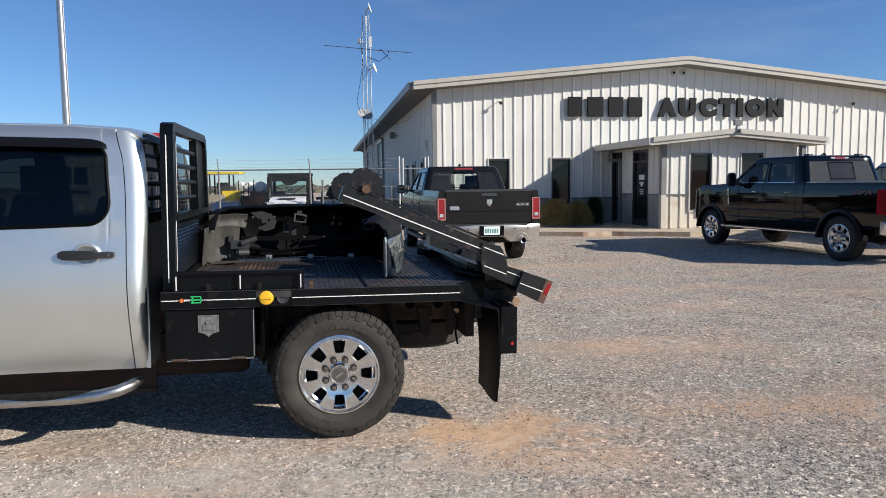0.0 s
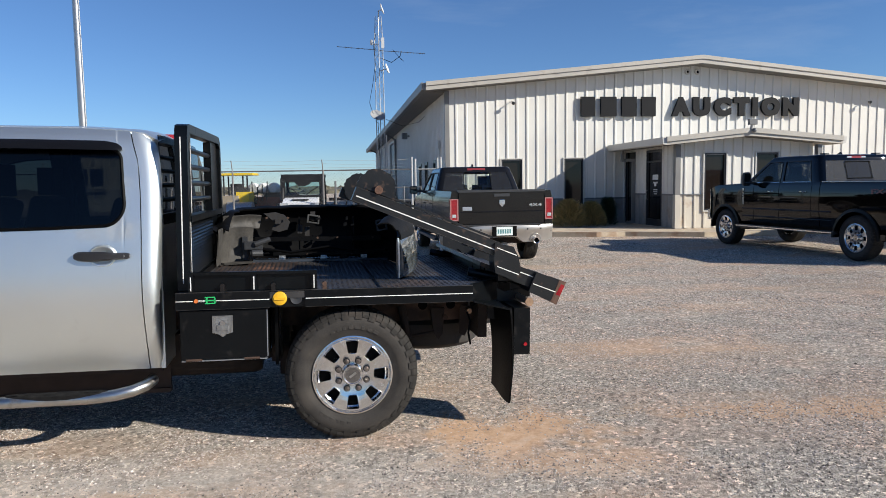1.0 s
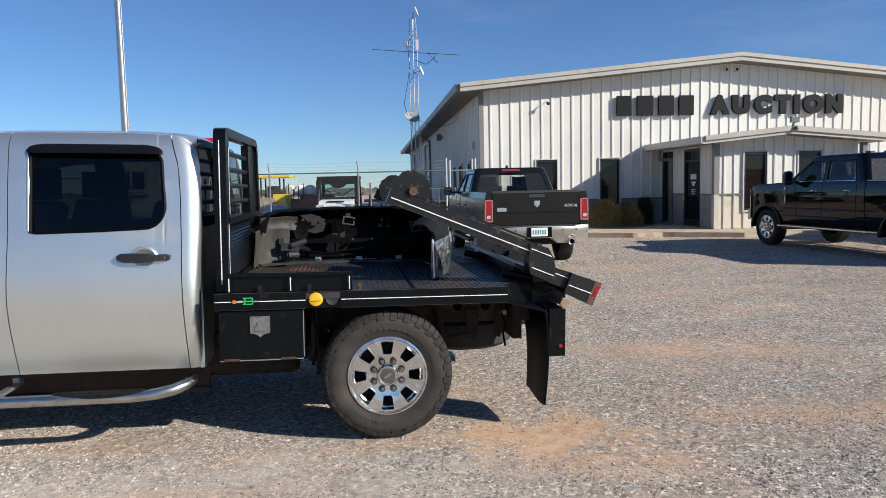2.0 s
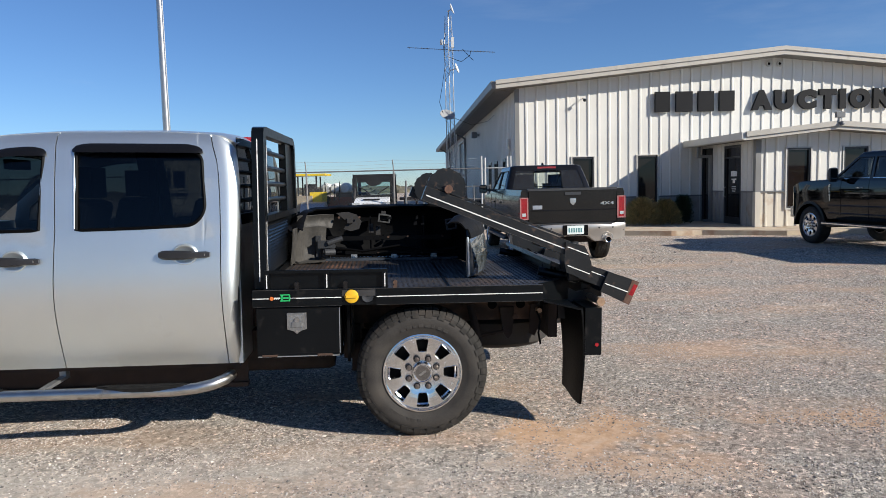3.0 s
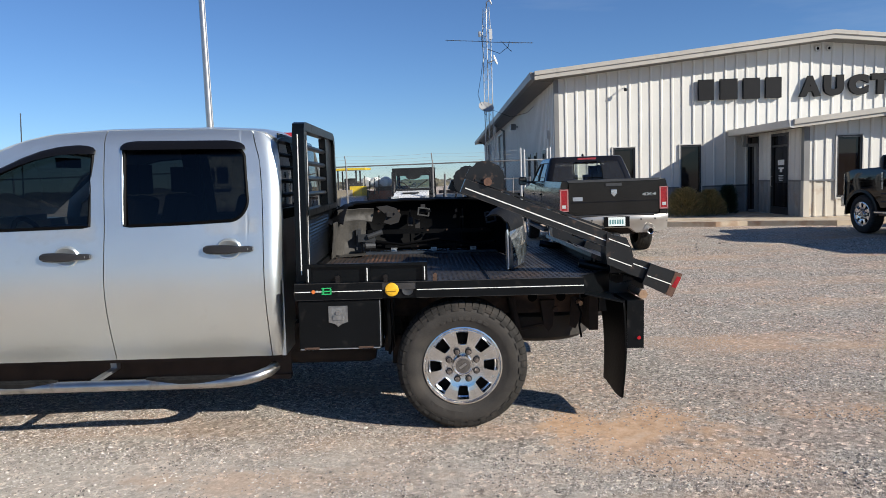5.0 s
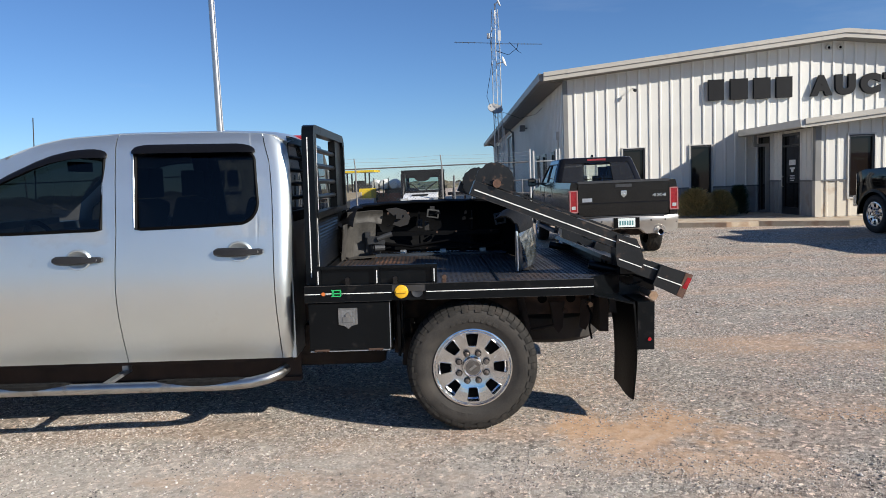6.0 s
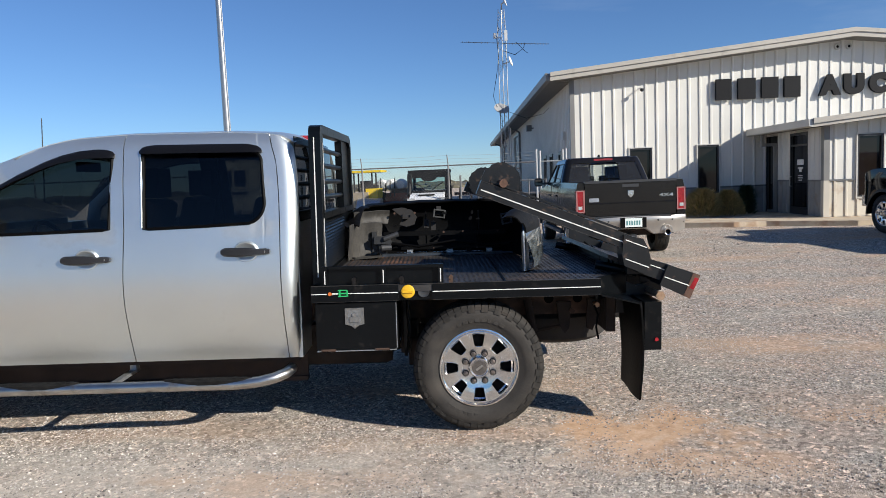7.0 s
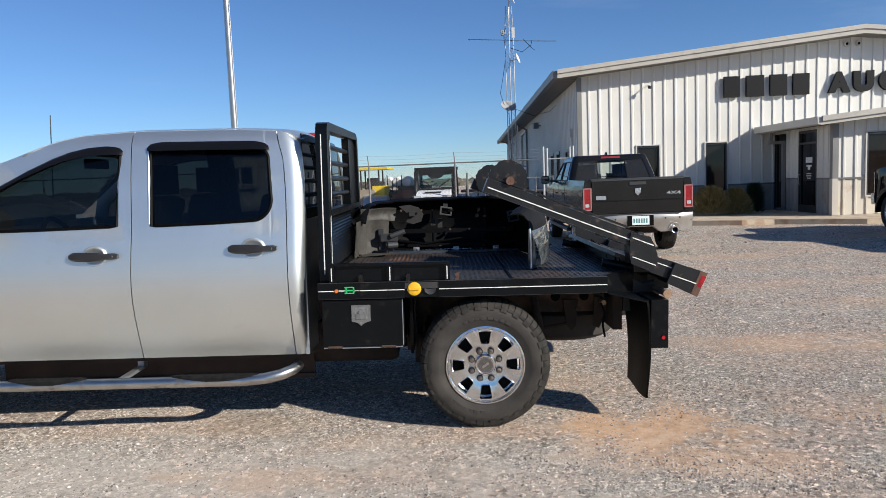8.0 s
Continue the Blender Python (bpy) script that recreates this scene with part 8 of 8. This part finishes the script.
    for i in range(6):
        x = -1.6 + 0.62 * i
        bm = bmesh.new()
        rod(bm, (x, 0, 0), (x + 0.1, 0.2, 1.25 + 0.15 * (i % 2)), 0.05, seg=8)
        part("shank", bm, RUST, h)
    part("beam", boxes((-1.8, 1.7, -0.08, 0.08, 0.85, 1.0)), RUST, h)
    part("red_hopper", boxes((0.5, 1.5, 0.1, 0.9, 0.7, 1.25)), shade("faded_red_paint", (0.32, 0.05, 0.035), 0.55, vary=0.15, scale=4), h, bevel=0.05)
    tr = thing("utility_trailer", "pale tubular stock trailer beside the building", "trailer", (0.15, 38.0, 0))
    for z in (0.7, 1.05, 1.4, 1.75, 2.05):
        part("rail", boxes((-0.9, 0.9, -0.03, 0.03, z, z + 0.07)), GALV, tr)
    for x in (-0.9, -0.3, 0.3, 0.87):
        part("upright", boxes((x, x + 0.06, -0.03, 0.03, 0.4, 2.1)), GALV, tr)
    part("box", boxes((-0.85, 0.85, 0.4, 2.4, 0.55, 1.75)), shade("pale_trailer_box", (0.5, 0.5, 0.5), 0.5, vary=0.1, scale=3), tr)
    for x in (-0.8, 0.8):
        bm = bmesh.new()
        lathe(bm, [(0.15, -0.1), (0.36, -0.1), (0.36, 0.1), (0.15, 0.1)], "x", 20, (x, 1.2, 0.36))
        part("wheel", bm, RUBBER, tr, smooth=40)
    pf = thing("pipe_fence", "dark steel pipe pen panels behind the wire fence", "fence")
    for x in (-1.42, -0.8, -0.2, 0.4, 1.0, 1.6):
        bm = bmesh.new()
        rod(bm, (x, 25.2, 0), (x, 25.2, 1.76 if x < -1.4 else 1.55), 0.035 if x < -1.4 else 0.022, seg=8)
        part("post", bm, TRIM_DARK, pf)
    for z in (0.6, 1.05, 1.5):
        bm = bmesh.new()
        rod(bm, (-1.42, 25.2, z), (1.6, 25.2, z), 0.02, seg=6)
        part("rail", bm, TRIM_DARK, pf)
    ac = thing("air_conditioner", "grey outdoor air conditioner by the side wall", "machine", (1.5, 29.5, 0))
    part("casing", boxes((-0.45, 0.45, -0.45, 0.45, 0.0, 1.0)), TRIM_DARK, ac, bevel=0.03)
    part("grille", boxes((-0.4, 0.4, -0.46, -0.452, 0.1, 0.9)), DEEP, ac)
    # board sign standing past the truck
    b = thing("board_sign", "cream board sign with dark lettering bars on posts", "sign", (-4.25, 11.0, 0), 0)
    part("board", boxes((-0.50, 0.46, -0.015, 0.015, 1.24, 2.17)), shade("cream_board", (0.7, 0.66, 0.52), 0.6, vary=0.05, scale=4), b, bevel=0.004)
    for x in (-0.40, 0.36):
        part("post", boxes((x, x + 0.05, 0.016, 0.06, 0.0, 2.0)), TRIM_GREY, b)
    navy = shade("navy_lettering", (0.02, 0.025, 0.06), 0.5)
    for a, c, lo, hi in ((-0.40, -0.28, 1.62, 1.88), (-0.23, -0.02, 1.62, 1.88), (0.02, 0.2, 1.62, 1.88)):
        part("plain_bar", boxes((a, c, -0.02, -0.0155, lo, hi)), navy, b)
    for lo, hi in ((1.57, 1.58), (1.49, 1.54), (1.45, 1.46)):
        part("plain_bar", boxes((-0.28, 0.24, -0.02, -0.0155, lo, hi)), navy, b)


def bush(at, w, h, n, colors, seed, name, label):
    rnd = random.Random(seed)
    b = thing(name, label, "plant", at)
    for part_name, mat, count in (("stem_tuft", colors[0], n), ("leaf_tuft", colors[1], n)):
        verts, faces = [], []
        for i in range(count):
            a, q = rnd.uniform(0, math.tau), rnd.random() ** 0.45
            up = rnd.random() ** 0.8
            wide = 0.5 * w * q * math.sqrt(max(0.05, 1 - up ** 2.4)) * (0.85 + 0.3 * noise.noise((3 * math.cos(a), 3 * math.sin(a), seed + 2 * up)))
            base = Vector((wide * math.cos(a), wide * math.sin(a) * 0.9, 0.86 * h * up))
            way = Vector((math.cos(a) * (0.3 + q), math.sin(a) * (0.3 + q), rnd.uniform(0.3, 1.3))).normalized()
            tip = base + way * rnd.uniform(0.08, 0.2) * h
            side = Vector((rnd.uniform(-1, 1), rnd.uniform(-1, 1), rnd.uniform(-0.4, 0.4))).normalized() * rnd.uniform(0.005, 0.013)
            mid = base.lerp(tip, 0.5)
            k = len(verts)
            verts += [tuple(base - side * 0.5), tuple(base + side * 0.5), tuple(mid - side), tuple(mid + side), tuple(tip)]
            faces += [(k, k + 1, k + 3, k + 2), (k + 2, k + 3, k + 4)]
        me = bpy.data.meshes.new(part_name)
        me.from_pydata(verts, [], faces)
        me.materials.append(mat)
        ob = new(part_name, me)
        ob.parent = b
        tagged(ob, kind="stuff")


fence()
mast()
flagpole()
utv()
yard_machines()
DRY = shade("dry_grass_blade", (0.44, 0.31, 0.13), 0.8, vary=0.3, scale=9)
OLIVE = shade("olive_leaf", (0.20, 0.18, 0.065), 0.7, vary=0.3, scale=9)
DEEP_LEAF = shade("dark_green_leaf", (0.02, 0.04, 0.018), 0.6, vary=0.3, scale=9)
for u, v, w, h, c, s in ((4.0, -1.45, 1.25, 1.0, (DRY, OLIVE), 1), (4.85, -1.35, 1.1, 0.92, (DRY, OLIVE), 2)):
    p = BLD @ Vector((u, v, 0.05))
    bush(p, w, h, 3200, c, s, "shrub", "rounded dry olive and brown shrub by the wall")
p = BLD @ Vector((5.6, -1.0, 0.05))
bush(p, 0.6, 1.05, 2000, (DEEP_LEAF, DEEP_LEAF), 3, "shrub", "small dark green upright shrub by the porch")


def far_scrub():
    """Low distant brush and tree line round the flat country."""
    rnd = random.Random(5)
    verts, faces = [], []
    for i in range(2600):
        a = rnd.uniform(radians(20), radians(160))
        d = rnd.uniform(150, 420)
        x, y = d * math.cos(a), d * math.sin(a)
        h = rnd.uniform(0.5, 2.1) * d / 260
        w = rnd.uniform(1.5, 5.0) * d / 260
        k = len(verts)
        n = 7
        verts.append((x, y, h * rnd.uniform(0.8, 1.0)))
        for j in range(n):
            b = j * math.tau / n
            verts.append((x + w * math.cos(b) * rnd.uniform(0.5, 1), y + w * math.sin(b) * rnd.uniform(0.5, 1), h * rnd.uniform(0.3, 0.8)))
        for j in range(n):
            verts.append((x + w * math.cos(j * math.tau / n), y + w * math.sin(j * math.tau / n), -0.1))
        for j in range(n):
            m_ = (j + 1) % n
            faces += [(k, k + 1 + j, k + 1 + m_), (k + 1 + j, k + 1 + n + j, k + 1 + n + m_, k + 1 + m_)]
    me = bpy.data.meshes.new("far_brush")
    me.from_pydata(verts, [], faces)
    me.materials.append(shade("far_brush_green", (0.13, 0.115, 0.075), 0.9, vary=0.3, scale=0.05))
    tagged(new("far_brush", me), "low olive brush along the far horizon", "brush", kind="stuff")


far_scrub()


# ---- loose gravel ----
def gravel():
    """Loose crushed stone over the lot, thinning out with distance."""
    rng = np.random.default_rng(7)
    shapes = []
    for k in range(12):
        a = np.linspace(0, math.tau, 6)[:5] + rng.uniform(-0.3, 0.3, 5)
        ring = np.stack([np.cos(a) * rng.uniform(0.75, 1.1, 5), np.sin(a) * rng.uniform(0.6, 1.0, 5), rng.uniform(-0.2, 0.25, 5)], 1)
        top = np.array([[rng.uniform(-0.35, 0.35), rng.uniform(-0.3, 0.3), rng.uniform(0.5, 0.8)]])
        low = np.array([[0, 0, -0.6]])
        shapes.append(np.concatenate([ring, top, low]))
    tri = np.array([(i, (i + 1) % 5, 5) for i in range(5)] + [((i + 1) % 5, i, 6) for i in range(5)])
    mat = bpy.data.materials.new("crushed_stone")
    mat.use_nodes = True
    n, l = mat.node_tree.nodes, mat.node_tree.links
    geo = n.new("ShaderNodeNewGeometry")
    ramp = n.new("ShaderNodeValToRGB")
    stops = [(0.0, (0.106, 0.092, 0.080)), (0.3, (0.307, 0.271, 0.234)), (0.6, (0.470, 0.419, 0.375)), (0.85, (0.595, 0.538, 0.485)), (1.0, (0.816, 0.764, 0.688))]
    while len(ramp.color_ramp.elements) < len(stops):
        ramp.color_ramp.elements.new(0.5)
    for e, (p, c) in zip(ramp.color_ramp.elements, stops):
        e.position, e.color = p, (*c, 1)
    l.new(geo.outputs["Random Per Island"], ramp.inputs[0])
    # red dust lying on the stones in long streaks
    stretch = n.new("ShaderNodeMapping")
    stretch.inputs["Scale"].default_value = (0.35, 1.0, 1.0)
    l.new(geo.outputs["Position"], stretch.inputs["Vector"])
    streak = n.new("ShaderNodeTexNoise")
    streak.inputs["Scale"].default_value, streak.inputs["Detail"].default_value = 0.9, 6
    l.new(stretch.outputs[0], streak.inputs["Vector"])
    dusty = n.new("ShaderNodeMapRange")
    for i, v in enumerate((0.48, 0.68, 0.0, 0.6)):
        dusty.inputs[i + 1].default_value = v
    l.new(streak.outputs["Fac"], dusty.inputs[0])
    mix = n.new("ShaderNodeMix")
    mix.data_type = "RGBA"
    mix.inputs[7].default_value = (0.60, 0.47, 0.37, 1)
    l.new(dusty.outputs[0], mix.inputs[0])
    l.new(ramp.outputs[0], mix.inputs[6])
    l.new(mix.outputs[2], n["Principled BSDF"].inputs["Base Color"])
    n["Principled BSDF"].inputs["Roughness"].default_value = 0.85
    spans = [(-4.5, 5.5, 2.9, 4.8, 3700, 0.0055), (-5.0, 8.0, 4.8, 7.5, 3200, 0.0060), (-1.0, 12.5, 7.5, 12.5, 1400, 0.0078), (2.5, 16.5, 12.5, 18.8, 260, 0.0125)]
    verts, faces, count = [], [], 0
    for x0, x1, y0, y1, dens, size in spans:
        m = int((x1 - x0) * (y1 - y0) * dens)
        px, py = rng.uniform(x0, x1, m), rng.uniform(y0, y1, m)
        # fewer stones on the bare clay
        bare = ((px - 0.75) / 0.75) ** 2 + ((py - 4.15) / 0.4) ** 2 < rng.uniform(0.15, 1.5, m)
        patch = np.array([noise.noise((a * 0.9, b * 1.6, 9)) + 0.5 * noise.noise((a * 2.7, b * 3.5, 4)) for a, b in zip(px, py)])
        track = ((px + 1.9) / 2.8) ** 2 + ((py - 3.5) / 0.75) ** 2 < rng.uniform(0.3, 1.4, m)
        keep = ~(bare & (rng.random(m) < 0.62)) & ~(track & (rng.random(m) < 0.2)) & (rng.random(m) < 0.66 + 1.5 * patch)
        px, py = px[keep], py[keep]
        for k in range(len(shapes)):
            xs, ys = px[k::len(shapes)], py[k::len(shapes)]
            c = len(xs)
            s = size * rng.lognormal(0.0, 0.32, c)
            a = rng.uniform(0, math.tau, c)
            base = shapes[k]
            X = s[:, None] * (np.cos(a)[:, None] * base[None, :, 0] - np.sin(a)[:, None] * base[None, :, 1]) + xs[:, None]
            Yv = s[:, None] * (np.sin(a)[:, None] * base[None, :, 0] + np.cos(a)[:, None] * base[None, :, 1]) + ys[:, None]
            zz = np.array([0.012 * noise.noise((p * 0.6, q * 0.6, 0)) + 0.006 * noise.noise((p * 2.1, q * 2.1, 3)) - 0.006 for p, q in zip(xs, ys)])
            Z = s[:, None] * base[None, :, 2] + zz[:, None] + 0.15 * s[:, None]
            verts.append(np.stack([X, Yv, Z], 2).reshape(-1, 3))
            faces.append((tri[None] + (count + 7 * np.arange(c))[:, None, None]).reshape(-1, 3))
            count += 7 * c
    V, T = np.concatenate(verts), np.concatenate(faces)
    me = bpy.data.meshes.new("gravel")
    me.vertices.add(len(V))
    me.vertices.foreach_set("co", V.ravel())
    me.loops.add(T.size)
    me.loops.foreach_set("vertex_index", T.ravel().astype(np.int32))
    me.polygons.add(len(T))
    me.polygons.foreach_set("loop_start", np.arange(0, T.size, 3, dtype=np.int32))
    me.update(calc_edges=True)
    me.validate()
    me.materials.append(mat)
    tagged(new("gravel", me), "loose crushed grey stone over the lot", "gravel", kind="stuff")


gravel()
